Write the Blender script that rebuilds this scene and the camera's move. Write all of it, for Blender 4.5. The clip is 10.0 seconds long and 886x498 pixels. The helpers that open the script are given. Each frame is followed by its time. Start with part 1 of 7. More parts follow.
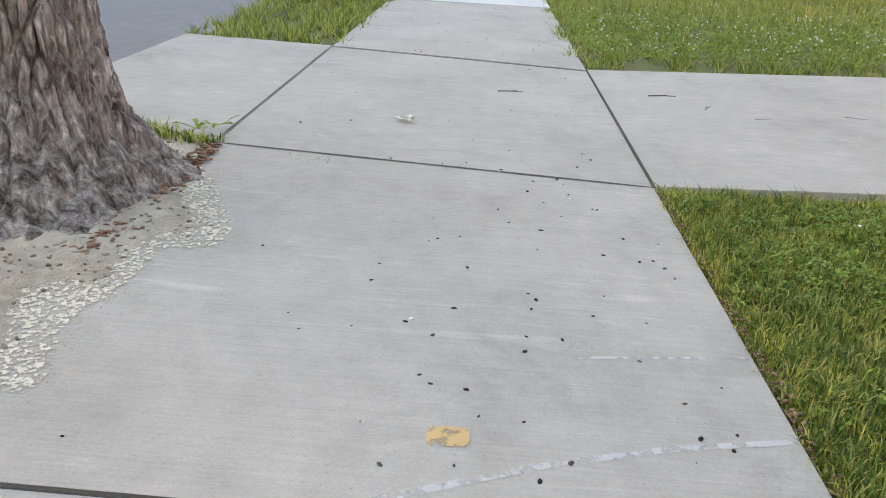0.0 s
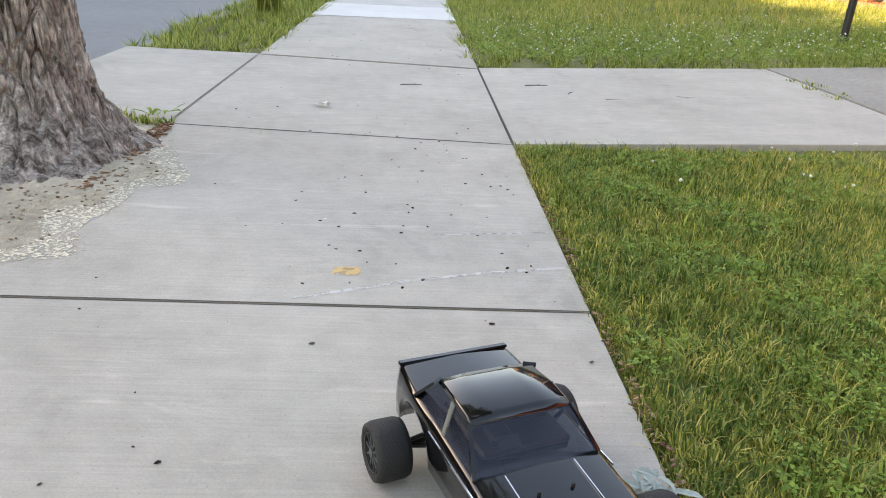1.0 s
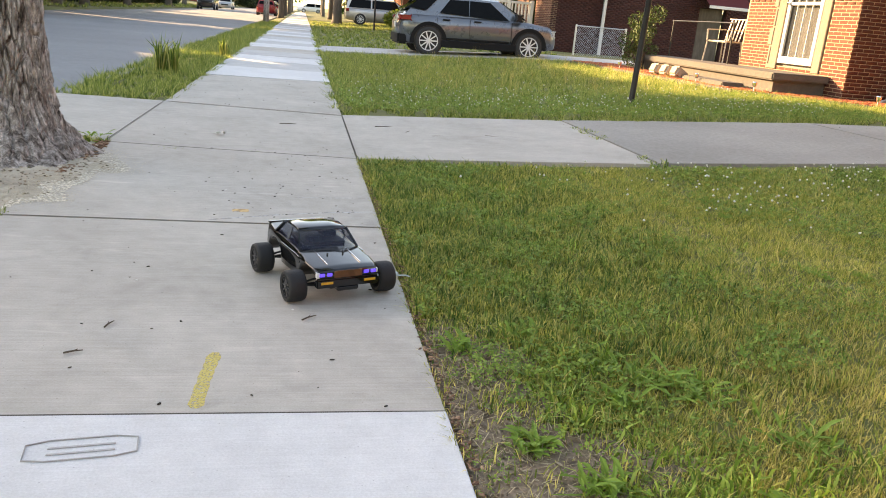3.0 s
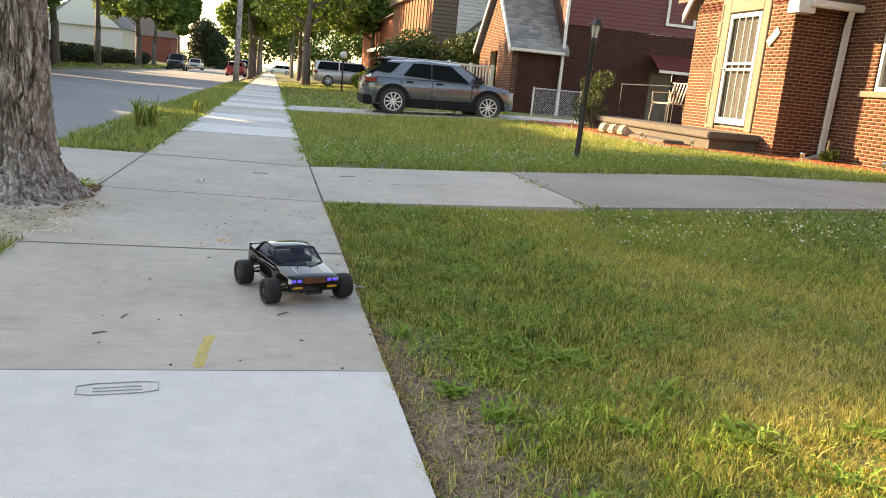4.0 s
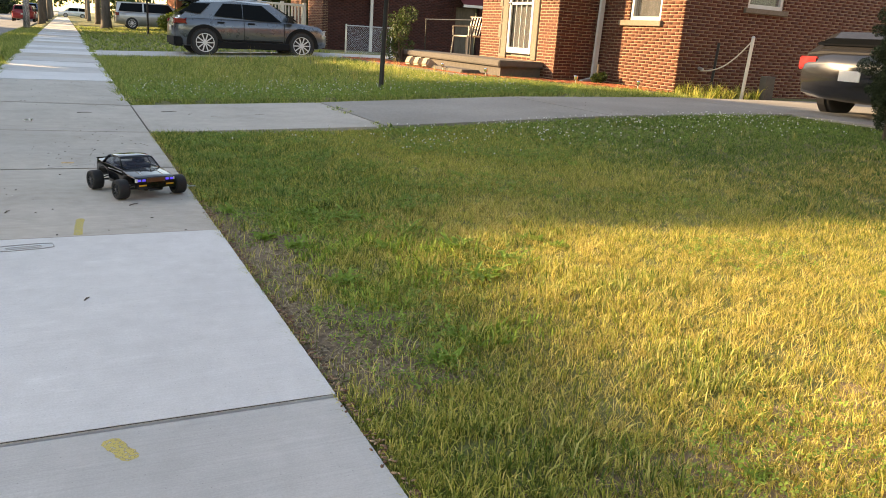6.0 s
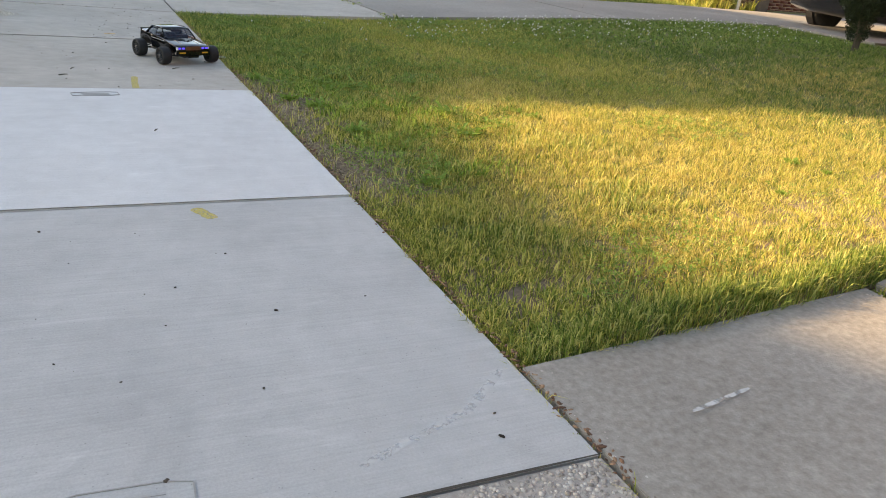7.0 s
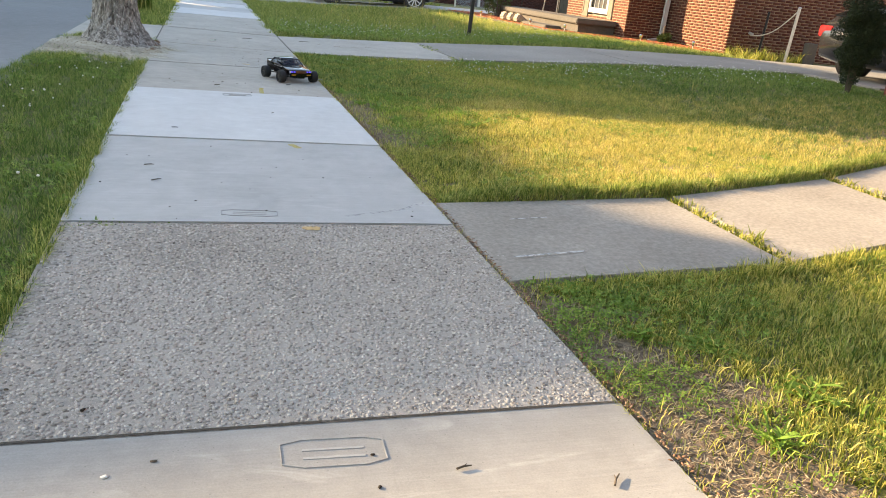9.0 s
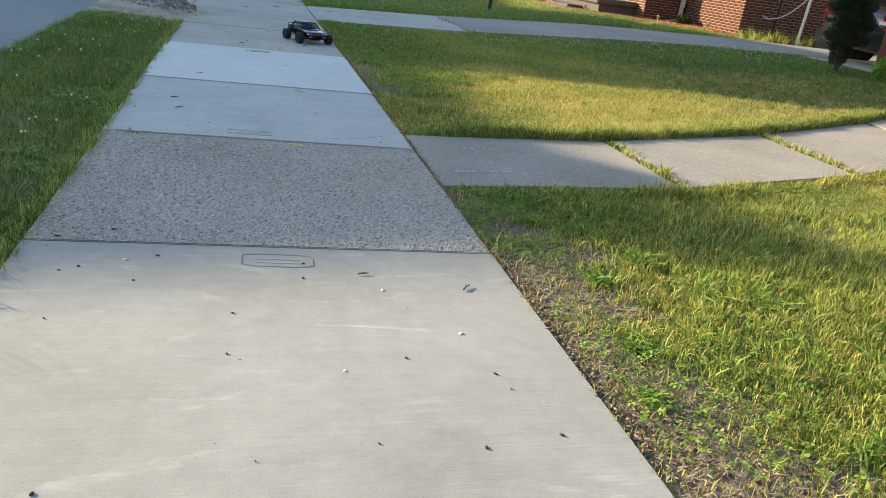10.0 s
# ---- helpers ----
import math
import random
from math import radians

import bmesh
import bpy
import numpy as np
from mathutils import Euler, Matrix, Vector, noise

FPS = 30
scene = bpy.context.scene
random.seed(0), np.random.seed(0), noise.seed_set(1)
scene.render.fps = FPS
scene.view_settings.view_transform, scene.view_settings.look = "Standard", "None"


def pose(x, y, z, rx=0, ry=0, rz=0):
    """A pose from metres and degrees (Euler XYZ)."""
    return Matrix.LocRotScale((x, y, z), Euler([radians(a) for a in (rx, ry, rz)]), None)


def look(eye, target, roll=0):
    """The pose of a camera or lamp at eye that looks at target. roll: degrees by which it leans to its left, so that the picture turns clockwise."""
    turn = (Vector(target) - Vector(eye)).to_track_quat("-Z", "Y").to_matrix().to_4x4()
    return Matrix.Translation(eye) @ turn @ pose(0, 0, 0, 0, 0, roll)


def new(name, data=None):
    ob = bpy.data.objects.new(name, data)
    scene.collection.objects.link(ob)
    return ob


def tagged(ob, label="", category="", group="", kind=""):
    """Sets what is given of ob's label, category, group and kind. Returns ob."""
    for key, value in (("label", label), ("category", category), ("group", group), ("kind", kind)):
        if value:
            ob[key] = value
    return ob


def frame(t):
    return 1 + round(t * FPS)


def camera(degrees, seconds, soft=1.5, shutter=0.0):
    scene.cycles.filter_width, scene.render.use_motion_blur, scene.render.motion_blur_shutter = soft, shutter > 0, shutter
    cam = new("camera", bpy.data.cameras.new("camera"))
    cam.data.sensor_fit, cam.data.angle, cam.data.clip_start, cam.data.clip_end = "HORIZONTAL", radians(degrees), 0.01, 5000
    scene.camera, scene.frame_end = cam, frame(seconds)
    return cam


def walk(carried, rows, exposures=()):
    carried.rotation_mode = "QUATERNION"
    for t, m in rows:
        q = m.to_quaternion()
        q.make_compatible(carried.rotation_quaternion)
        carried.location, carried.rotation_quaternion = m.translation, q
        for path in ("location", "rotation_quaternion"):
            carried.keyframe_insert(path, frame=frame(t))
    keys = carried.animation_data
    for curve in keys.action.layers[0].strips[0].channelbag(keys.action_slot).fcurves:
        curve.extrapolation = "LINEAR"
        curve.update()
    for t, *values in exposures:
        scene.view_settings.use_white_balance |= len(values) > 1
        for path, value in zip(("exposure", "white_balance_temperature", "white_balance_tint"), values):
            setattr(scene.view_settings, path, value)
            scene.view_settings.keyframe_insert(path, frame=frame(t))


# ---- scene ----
cam = camera(60.0, 10.0, soft=0.95)
PATH = [
    (0, (-0.657, 0.84, 0.885), (-0.726, 2.668, 0.077), 3.5),
    (0.5, (-0.583, 0.377, 0.878), (-0.618, 2.213, 0.085), 3.4),
    (0.8, (-0.543, 0.126, 0.890), (-0.499, 1.962, 0.097), 3.6),
    (1, (-0.5, -0.047, 0.911), (-0.404, 1.803, 0.157), 2.9),
    (1.2, (-0.454, -0.206, 0.908), (-0.272, 1.650, 0.186), 4.2),
    (1.5, (-0.394, -0.479, 0.949), (-0.023, 1.361, 0.257), 5.7),
    (1.8, (-0.393, -0.756, 0.953), (0.115, 1.046, 0.251), 7.4),
    (2, (-0.422, -0.972, 0.962), (0.1, 0.79, 0.173), 7.8),
    (2.2, (-0.409, -1.172, 0.953), (0.072, 0.586, 0.131), 7.7),
    (2.5, (-0.389, -1.424, 0.966), (0.019, 0.368, 0.176), 6.1),
    (3, (-0.399, -1.75, 0.976), (-0.023, 0.129, 0.404), 5.0),
    (3.2, (-0.409, -1.867, 0.958), (-0.027, 0.033, 0.464), 5.2),
    (4.5, (-0.479, -2.869, 1.003), (0.036, -0.981, 0.59), 4.8),
    (5, (-0.534, -3.218, 1.0), (0.045, -1.351, 0.58), 4.3),
    (5.5, (-0.536, -3.545, 1.007), (0.084, -1.695, 0.57), 2.4),
    (6, (-0.634, -3.785, 0.997), (0.221, -2.058, 0.462), 3.7),
    (6.2, (-0.694, -3.917, 0.987), (0.223, -2.247, 0.378), 4.7),
    (7.3, (-1.042, -4.896, 0.98), (-0.236, -3.233, 0.215), 6.7),
    (7.5, (-1.089, -5.117, 0.998), (-0.3, -3.44, 0.246), 6.9),
    (8, (-1.131, -5.715, 1.024), (-0.376, -3.992, 0.344), 7.7),
    (8.5, (-1.147, -6.291, 1.049), (-0.457, -4.54, 0.373), 7.4),
    (9, (-1.138, -6.823, 1.071), (-0.537, -5.031, 0.416), 6.2),
    (9.5, (-1.062, -7.309, 1.098), (-0.526, -5.494, 0.451), 5.6),
    (10, (-0.975, -7.841, 1.07), (-0.459, -6.043, 0.361), 7.6),
]
EXPO = [(0.0, 2.65, 9100, 18), (1.2, 2.78, 9100, 18), (2.0, 2.8, 9100, 19), (2.6, 2.7, 9200, 19), (3.2, 2.48, 9000, 17), (4.5, 2.22, 8800, 15), (6.0, 2.05, 8600, 15), (7.5, 2.15, 8200, 14), (8.5, 2.22, 8100, 14), (9.2, 2.12, 7500, 10), (10.0, 1.6, 6300, 3)]
walk(cam, [(t, look(eye, target, roll)) for t, eye, target, roll in PATH], EXPO)

# ---- light ----
SUN_AZ = Vector((-0.83, 0.56, 0)).normalized()
SUN_EL = radians(16)
world = bpy.data.worlds.new("sky")
scene.world = world
world.use_nodes = True
wn = world.node_tree.nodes
sky = wn.new("ShaderNodeTexSky")
sky.sky_type = "NISHITA"
sky.sun_disc = False
sky.sun_elevation = SUN_EL
sky.sun_rotation = math.atan2(SUN_AZ.x, SUN_AZ.y)
sky.air_density, sky.dust_density, sky.ozone_density = 1.0, 0.8, 1.0
bgn = wn["Background"]
bgn.inputs["Strength"].default_value = 0.15
world.node_tree.links.new(sky.outputs[0], bgn.inputs["Color"])
sun = new("sun", bpy.data.lights.new("sun", "SUN"))
sun.data.energy, sun.data.angle, sun.data.color = 4.3, radians(0.6), (1.0, 0.79, 0.53)
sun.matrix_world = look(SUN_AZ * 30 + Vector((0, 0, 30 * math.tan(SUN_EL))), (0, 0, 0))

# ---- materials ----
def mat(name, cols, scale=8.0, rough=0.8, metal=0.0, bump=0.3, bscale=None, big=0.6, bigamt=0.35, stretch=(1, 1, 1), spec=0.5,
        island=0.0, objrand=0.0, coat=0.0, detail=6, rvar=0.1, bdist=0.01, local=False, span=None):
    """A surface with grain and slow stains. cols: two to four base colours from dark to light."""
    m = bpy.data.materials.new(name)
    m.use_nodes = True
    nt, ns = m.node_tree, m.node_tree.nodes
    L = nt.links.new
    p = ns["Principled BSDF"]
    if local:
        pos = ns.new("ShaderNodeTexCoord").outputs["Object"]
    else:
        pos = ns.new("ShaderNodeNewGeometry").outputs["Position"]
    mp = ns.new("ShaderNodeMapping")
    mp.inputs["Scale"].default_value = stretch
    L(pos, mp.inputs["Vector"])
    n1 = ns.new("ShaderNodeTexNoise")
    n1.inputs["Scale"].default_value, n1.inputs["Detail"].default_value, n1.inputs["Roughness"].default_value = scale, detail, 0.65
    L(mp.outputs[0], n1.inputs["Vector"])
    n2 = ns.new("ShaderNodeTexNoise")
    n2.inputs["Scale"].default_value, n2.inputs["Detail"].default_value = big, 4
    L(mp.outputs[0], n2.inputs["Vector"])
    mx = ns.new("ShaderNodeMix")
    mx.data_type = "FLOAT"
    mx.inputs[0].default_value = bigamt
    L(n1.outputs[0], mx.inputs[2])
    L(n2.outputs[0], mx.inputs[3])
    fac = mx.outputs[0]
    for amt, kind in ((island, "Random Per Island"), (objrand, "Random")):
        if amt > 0:
            g = ns.new("ShaderNodeNewGeometry" if kind != "Random" else "ShaderNodeObjectInfo")
            m2 = ns.new("ShaderNodeMix")
            m2.data_type = "FLOAT"
            m2.inputs[0].default_value = amt
            L(fac, m2.inputs[2])
            L(g.outputs[kind], m2.inputs[3])
            fac = m2.outputs[0]
    cr = ns.new("ShaderNodeValToRGB")
    e = cr.color_ramp.elements
    e[0].position, e[1].position = 0.3, 0.7
    if island > 0.3 or objrand > 0.3:
        e[0].position, e[1].position = 0.12, 0.88
    if span:
        e[0].position, e[1].position = span
    e[0].color, e[1].color = (*cols[0], 1), (*cols[-1], 1)
    a, b = e[0].position, e[1].position
    for i, c in enumerate(cols[1:-1]):
        e.new(a + (b - a) * (i + 1) / (len(cols) - 1)).color = (*c, 1)
    L(fac, cr.inputs[0])
    L(cr.outputs[0], p.inputs["Base Color"])
    p.inputs["Metallic"].default_value = metal
    p.inputs["Specular IOR Level"].default_value = spec
    p.inputs["Coat Weight"].default_value = coat
    p.inputs["Coat Roughness"].default_value = 0.05
    mr = ns.new("ShaderNodeMapRange")
    mr.inputs["To Min"].default_value, mr.inputs["To Max"].default_value = max(0.02, rough - rvar), min(1, rough + rvar)
    L(n1.outputs[0], mr.inputs["Value"])
    L(mr.outputs[0], p.inputs["Roughness"])
    if bump > 0:
        n3 = ns.new("ShaderNodeTexNoise")
        n3.inputs["Scale"].default_value, n3.inputs["Detail"].default_value = bscale or scale * 3, 5
        L(mp.outputs[0], n3.inputs["Vector"])
        bp = ns.new("ShaderNodeBump")
        bp.inputs["Strength"].default_value, bp.inputs["Distance"].default_value = bump, bdist
        L(n3.outputs[0], bp.inputs["Height"])
        L(bp.outputs[0], p.inputs["Normal"])
    return m


def glass(name, col=(0.6, 0.65, 0.7), rough=0.03, alpha=0.35):
    """Window glass: a clear film that mirrors."""
    m = bpy.data.materials.new(name)
    m.use_nodes = True
    p = m.node_tree.nodes["Principled BSDF"]
    p.inputs["Base Color"].default_value = (*col, 1)
    p.inputs["Roughness"].default_value = rough
    p.inputs["Alpha"].default_value = alpha
    p.inputs["Specular IOR Level"].default_value = 0.6
    return m


def glow(name, col, power):
    m = bpy.data.materials.new(name)
    m.use_nodes = True
    p = m.node_tree.nodes["Principled BSDF"]
    p.inputs["Base Color"].default_value = (*col, 1)
    p.inputs["Emission Color"].default_value = (*col, 1)
    p.inputs["Emission Strength"].default_value = power
    return m


def leafmat(name, cols, island=0.7, trans=0.35, rough=0.6, big=0.5, bigamt=0.4, scale=3.0, span=None):
    m = mat(name, cols, scale=scale, span=span, rough=rough, bump=0, big=big, bigamt=bigamt, island=island, spec=0.3)
    nt, ns = m.node_tree, m.node_tree.nodes
    p, out = ns["Principled BSDF"], ns["Material Output"]
    ramp = [n for n in ns if n.bl_idname == "ShaderNodeValToRGB"][0]
    tr = ns.new("ShaderNodeBsdfTranslucent")
    nt.links.new(ramp.outputs[0], tr.inputs["Color"])
    ms = ns.new("ShaderNodeMixShader")
    ms.inputs[0].default_value = trans
    nt.links.new(p.outputs[0], ms.inputs[1])
    nt.links.new(tr.outputs[0], ms.inputs[2])
    nt.links.new(ms.outputs[0], out.inputs["Surface"])
    return m


def tint(nt, colour, factor, a, b, low, high):
    """Multiplies a colour by low to high as factor goes from a to b."""
    mr = nt.nodes.new("ShaderNodeMapRange")
    mr.inputs["From Min"].default_value, mr.inputs["From Max"].default_value = a, b
    mr.inputs["To Min"].default_value, mr.inputs["To Max"].default_value = low, high
    nt.links.new(factor, mr.inputs["Value"])
    vm = nt.nodes.new("ShaderNodeVectorMath")
    vm.operation = "SCALE"
    nt.links.new(colour, vm.inputs[0])
    nt.links.new(mr.outputs[0], vm.inputs["Scale"])
    return vm.outputs[0]


def noise_node(nt, pos, scale, detail=4, rough=0.6, stretch=(1, 1, 1), turn=0.0, warp=0.0):
    mp = nt.nodes.new("ShaderNodeMapping")
    mp.inputs["Scale"].default_value, mp.inputs["Rotation"].default_value = stretch, (0, 0, turn)
    nt.links.new(pos, mp.inputs["Vector"])
    n = nt.nodes.new("ShaderNodeTexNoise")
    n.inputs["Scale"].default_value, n.inputs["Detail"].default_value = scale, detail
    n.inputs["Roughness"].default_value, n.inputs["Distortion"].default_value = rough, warp
    nt.links.new(mp.outputs[0], n.inputs["Vector"])
    return n.outputs[0]


def concrete(name, dark, light, rough=0.85, broom=0.6, scuffs=0.16, stains=0.12):
    """Poured concrete: mottling at three sizes, brush lines across the slab, pale scuffs, stains and pin holes."""
    m = bpy.data.materials.new(name)
    m.use_nodes = True
    nt = m.node_tree
    ns, L = nt.nodes, nt.links.new
    p = ns["Principled BSDF"]
    pos = ns.new("ShaderNodeNewGeometry").outputs["Position"]
    mott = noise_node(nt, pos, 1.4, 5)
    mid = noise_node(nt, pos, 11, 9, 0.72)
    fine = noise_node(nt, pos, 170, 3, 0.7)
    brush = noise_node(nt, pos, 1.0, 4, 0.7, (2.2, 120, 1), 0.015)
    a = ns.new("ShaderNodeMix")
    a.data_type = "FLOAT"
    a.inputs[0].default_value = 0.45
    L(mott, a.inputs[2])
    L(mid, a.inputs[3])
    cr = ns.new("ShaderNodeValToRGB")
    e = cr.color_ramp.elements
    e[0].position, e[1].position = 0.32, 0.66
    e[0].color, e[1].color = (*dark, 1), (*light, 1)
    L(a.outputs[0], cr.inputs[0])
    c = tint(nt, cr.outputs[0], fine, 0.3, 0.7, 0.91, 1.08)
    c = tint(nt, c, brush, 0.3, 0.7, 1 - 0.1 * broom, 1 + 0.08 * broom)
    c = tint(nt, c, noise_node(nt, pos, 2.1, 5, 0.6, (0.8, 3.4, 1), 0.45, 1.8), 0.6, 0.74, 1.0, 1 + scuffs)
    c = tint(nt, c, noise_node(nt, pos, 1.7, 6, 0.62, (1, 1, 1), 0.2, 0.8), 0.58, 0.72, 1.0, 1 - stains)
    v = ns.new("ShaderNodeTexVoronoi")
    v.inputs["Scale"].default_value = 42
    L(pos, v.inputs["Vector"])
    c = tint(nt, c, v.outputs["Distance"], 0.05, 0.1, 0.72, 1.0)
    L(c, p.inputs["Base Color"])
    p.inputs["Roughness"].default_value = rough
    p.inputs["Specular IOR Level"].default_value = 0.35
    h = ns.new("ShaderNodeMix")
    h.data_type = "FLOAT"
    h.inputs[0].default_value = 0.3 + 0.4 * broom
    L(fine, h.inputs[2])
    L(brush, h.inputs[3])
    bp = ns.new("ShaderNodeBump")
    bp.inputs["Strength"].default_value, bp.inputs["Distance"].default_value = 0.55, 0.003
    L(h.outputs[0], bp.inputs["Height"])
    L(bp.outputs[0], p.inputs["Normal"])
    return m


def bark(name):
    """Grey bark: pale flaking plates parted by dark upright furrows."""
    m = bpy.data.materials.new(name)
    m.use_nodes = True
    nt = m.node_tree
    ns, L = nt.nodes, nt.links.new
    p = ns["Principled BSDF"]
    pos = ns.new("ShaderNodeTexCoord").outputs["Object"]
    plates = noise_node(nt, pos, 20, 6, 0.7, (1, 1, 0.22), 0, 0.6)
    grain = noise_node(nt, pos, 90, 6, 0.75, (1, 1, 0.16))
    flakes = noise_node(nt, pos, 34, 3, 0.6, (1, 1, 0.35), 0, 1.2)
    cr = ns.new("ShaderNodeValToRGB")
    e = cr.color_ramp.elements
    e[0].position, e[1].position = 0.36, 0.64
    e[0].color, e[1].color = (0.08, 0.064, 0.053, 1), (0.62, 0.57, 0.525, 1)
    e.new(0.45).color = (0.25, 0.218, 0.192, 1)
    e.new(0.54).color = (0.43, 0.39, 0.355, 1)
    # Same noise feeds the bump, so its low furrows are coloured darker.
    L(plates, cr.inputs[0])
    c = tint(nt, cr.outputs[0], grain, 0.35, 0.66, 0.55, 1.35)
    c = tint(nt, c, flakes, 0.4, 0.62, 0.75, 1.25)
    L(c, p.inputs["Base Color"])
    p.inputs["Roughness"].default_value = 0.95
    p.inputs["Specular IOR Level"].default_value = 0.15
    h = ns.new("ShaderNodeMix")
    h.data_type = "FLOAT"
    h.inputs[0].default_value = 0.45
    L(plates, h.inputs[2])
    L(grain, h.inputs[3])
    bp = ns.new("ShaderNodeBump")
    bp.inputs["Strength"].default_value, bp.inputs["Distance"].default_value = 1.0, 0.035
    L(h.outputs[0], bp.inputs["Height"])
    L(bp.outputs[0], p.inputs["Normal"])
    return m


M_OLD = concrete("old_concrete", (0.335, 0.31, 0.272), (0.475, 0.444, 0.398), broom=0.9, scuffs=0.2, stains=0.17)
M_NEW = concrete("new_concrete", (0.51, 0.512, 0.51), (0.635, 0.637, 0.635), rough=0.8, broom=0.5, scuffs=0.08, stains=0.06)
M_MID = concrete("mid_concrete", (0.375, 0.373, 0.364), (0.5, 0.497, 0.486), broom=0.8, scuffs=0.12)
M_WORN = concrete("worn_concrete", (0.275, 0.264, 0.245), (0.4, 0.387, 0.364), broom=0.6, scuffs=0.28, stains=0.24)
M_AGG = mat("aggregate_matrix", [(0.22, 0.19, 0.16), (0.37, 0.33, 0.288), (0.5, 0.456, 0.408)], 60, 0.9, bump=0.6, bscale=200, big=1.1, bigamt=0.5, bdist=0.004)
M_PEB = mat("pebbles", [(0.17, 0.146, 0.122), (0.34, 0.3, 0.26), (0.43, 0.385, 0.336), (0.56, 0.515, 0.462)], 3, 0.7, bump=0.2, island=0.72, big=1.1, bigamt=0.6)
M_DRV = mat("weathered_concrete", [(0.19, 0.178, 0.157), (0.27, 0.253, 0.228), (0.36, 0.34, 0.308)], 30, 0.9, bump=0.5, bscale=120, big=0.9, bigamt=0.45, bdist=0.004)
M_WALK = mat("rough_concrete", [(0.19, 0.17, 0.144), (0.295, 0.268, 0.232), (0.41, 0.377, 0.33)], 45, 0.9, bump=0.5, bscale=150, big=1.5, bigamt=0.35, bdist=0.004)
M_SOIL = mat("soil", [(0.08, 0.053, 0.034), (0.185, 0.134, 0.09), (0.34, 0.262, 0.185)], 40, 0.95, bump=0.8, bscale=60, big=1, bigamt=0.4)
M_SAND = mat("sandy_soil", [(0.2, 0.172, 0.13), (0.37, 0.325, 0.25), (0.55, 0.495, 0.4)], 18, 0.95, bump=0.8, bscale=70, big=2.4, bigamt=0.55)
M_TURF = mat("turf_soil", [(0.06, 0.068, 0.022), (0.135, 0.14, 0.045), (0.27, 0.24, 0.1)], 26, 0.95, bump=0.8, bscale=60, big=0.5, bigamt=0.5)
M_ASPH = mat("asphalt", [(0.17, 0.17, 0.172), (0.22, 0.22, 0.222), (0.28, 0.28, 0.282)], 10, 0.9, bump=0.4, bscale=120, big=0.25, bigamt=0.55)
M_TRUNK = mat("far_bark", [(0.05, 0.042, 0.034), (0.1, 0.085, 0.07), (0.16, 0.14, 0.12)], 6, 0.95, bump=0.5, stretch=(1, 1, 0.3))
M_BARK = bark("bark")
M_MORT = mat("mortar", [(0.25, 0.165, 0.1), (0.32, 0.222, 0.142), (0.39, 0.285, 0.193)], 30, 0.95, bump=0.3)
M_BRICK = mat("orange_brick", [(0.05, 0.011, 0.0055), (0.078, 0.0175, 0.007), (0.096, 0.0235, 0.009), (0.122, 0.034, 0.013)], 25, 0.85, bump=0.4, bscale=90, island=0.45, bigamt=0.25, big=0.7)
M_BRICKP = mat("orange_brick_piece", [(0.05, 0.011, 0.0055), (0.078, 0.0175, 0.007), (0.096, 0.0235, 0.009), (0.122, 0.034, 0.013)], 25, 0.85, bump=0.4, bscale=90, objrand=0.45, bigamt=0.25, big=0.7)
# Red brick and mortar lowered so the side walls' shade is in the colour.
M_RBRICK = mat("shaded_red_brick", [(0.03, 0.0062, 0.0045), (0.045, 0.0098, 0.0066), (0.062, 0.015, 0.0095)], 25, 0.85, bump=0.4, bscale=90, island=0.55, bigamt=0.25, big=0.7)
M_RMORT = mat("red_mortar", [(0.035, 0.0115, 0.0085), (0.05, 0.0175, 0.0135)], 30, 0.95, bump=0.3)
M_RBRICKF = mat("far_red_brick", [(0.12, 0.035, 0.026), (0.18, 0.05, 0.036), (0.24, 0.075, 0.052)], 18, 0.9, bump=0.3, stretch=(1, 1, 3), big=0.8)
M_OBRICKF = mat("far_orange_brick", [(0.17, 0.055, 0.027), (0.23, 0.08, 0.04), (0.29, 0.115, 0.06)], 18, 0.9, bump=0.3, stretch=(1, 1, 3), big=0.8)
M_SIDING = mat("red_siding", [(0.085, 0.0125, 0.0135), (0.115, 0.018, 0.018)], 8, 0.6, bump=0.1)
M_STONE = mat("limestone", [(0.125, 0.098, 0.068), (0.175, 0.14, 0.103), (0.23, 0.19, 0.145)], 20, 0.85, bump=0.3)
M_WHITE = mat("white_paint", [(0.5, 0.49, 0.47), (0.62, 0.61, 0.59)], 15, 0.45, bump=0.08)
M_CREAM = mat("cream_paint", [(0.62, 0.57, 0.48), (0.74, 0.69, 0.6)], 15, 0.5, bump=0.08)
M_DARKIN = mat("dark_interior", [(0.03, 0.03, 0.035), (0.06, 0.06, 0.065)], 3, 0.9, bump=0)
M_CURTAIN = mat("curtain", [(0.1, 0.1, 0.095), (0.32, 0.31, 0.29)], 12, 0.9, bump=0.2, stretch=(6, 6, 0.3))
M_PANE = glass("pane_glass", (0.05, 0.055, 0.06), 0.03, 0.28)
M_ROOF = mat("grey_shingle", [(0.12, 0.12, 0.125), (0.2, 0.2, 0.205), (0.3, 0.3, 0.31)], 30, 0.9, bump=0.3, island=0.55)
M_BROOF = mat("brown_shingle", [(0.09, 0.065, 0.05), (0.16, 0.115, 0.09)], 30, 0.9, bump=0.3, island=0.5)
M_BLACK = mat("black_metal", [(0.012, 0.012, 0.013), (0.025, 0.025, 0.026)], 20, 0.45, bump=0.1, metal=0.3)
M_GALV = mat("galvanised", [(0.45, 0.46, 0.47), (0.6, 0.61, 0.62)], 20, 0.45, metal=0.8, bump=0.1)
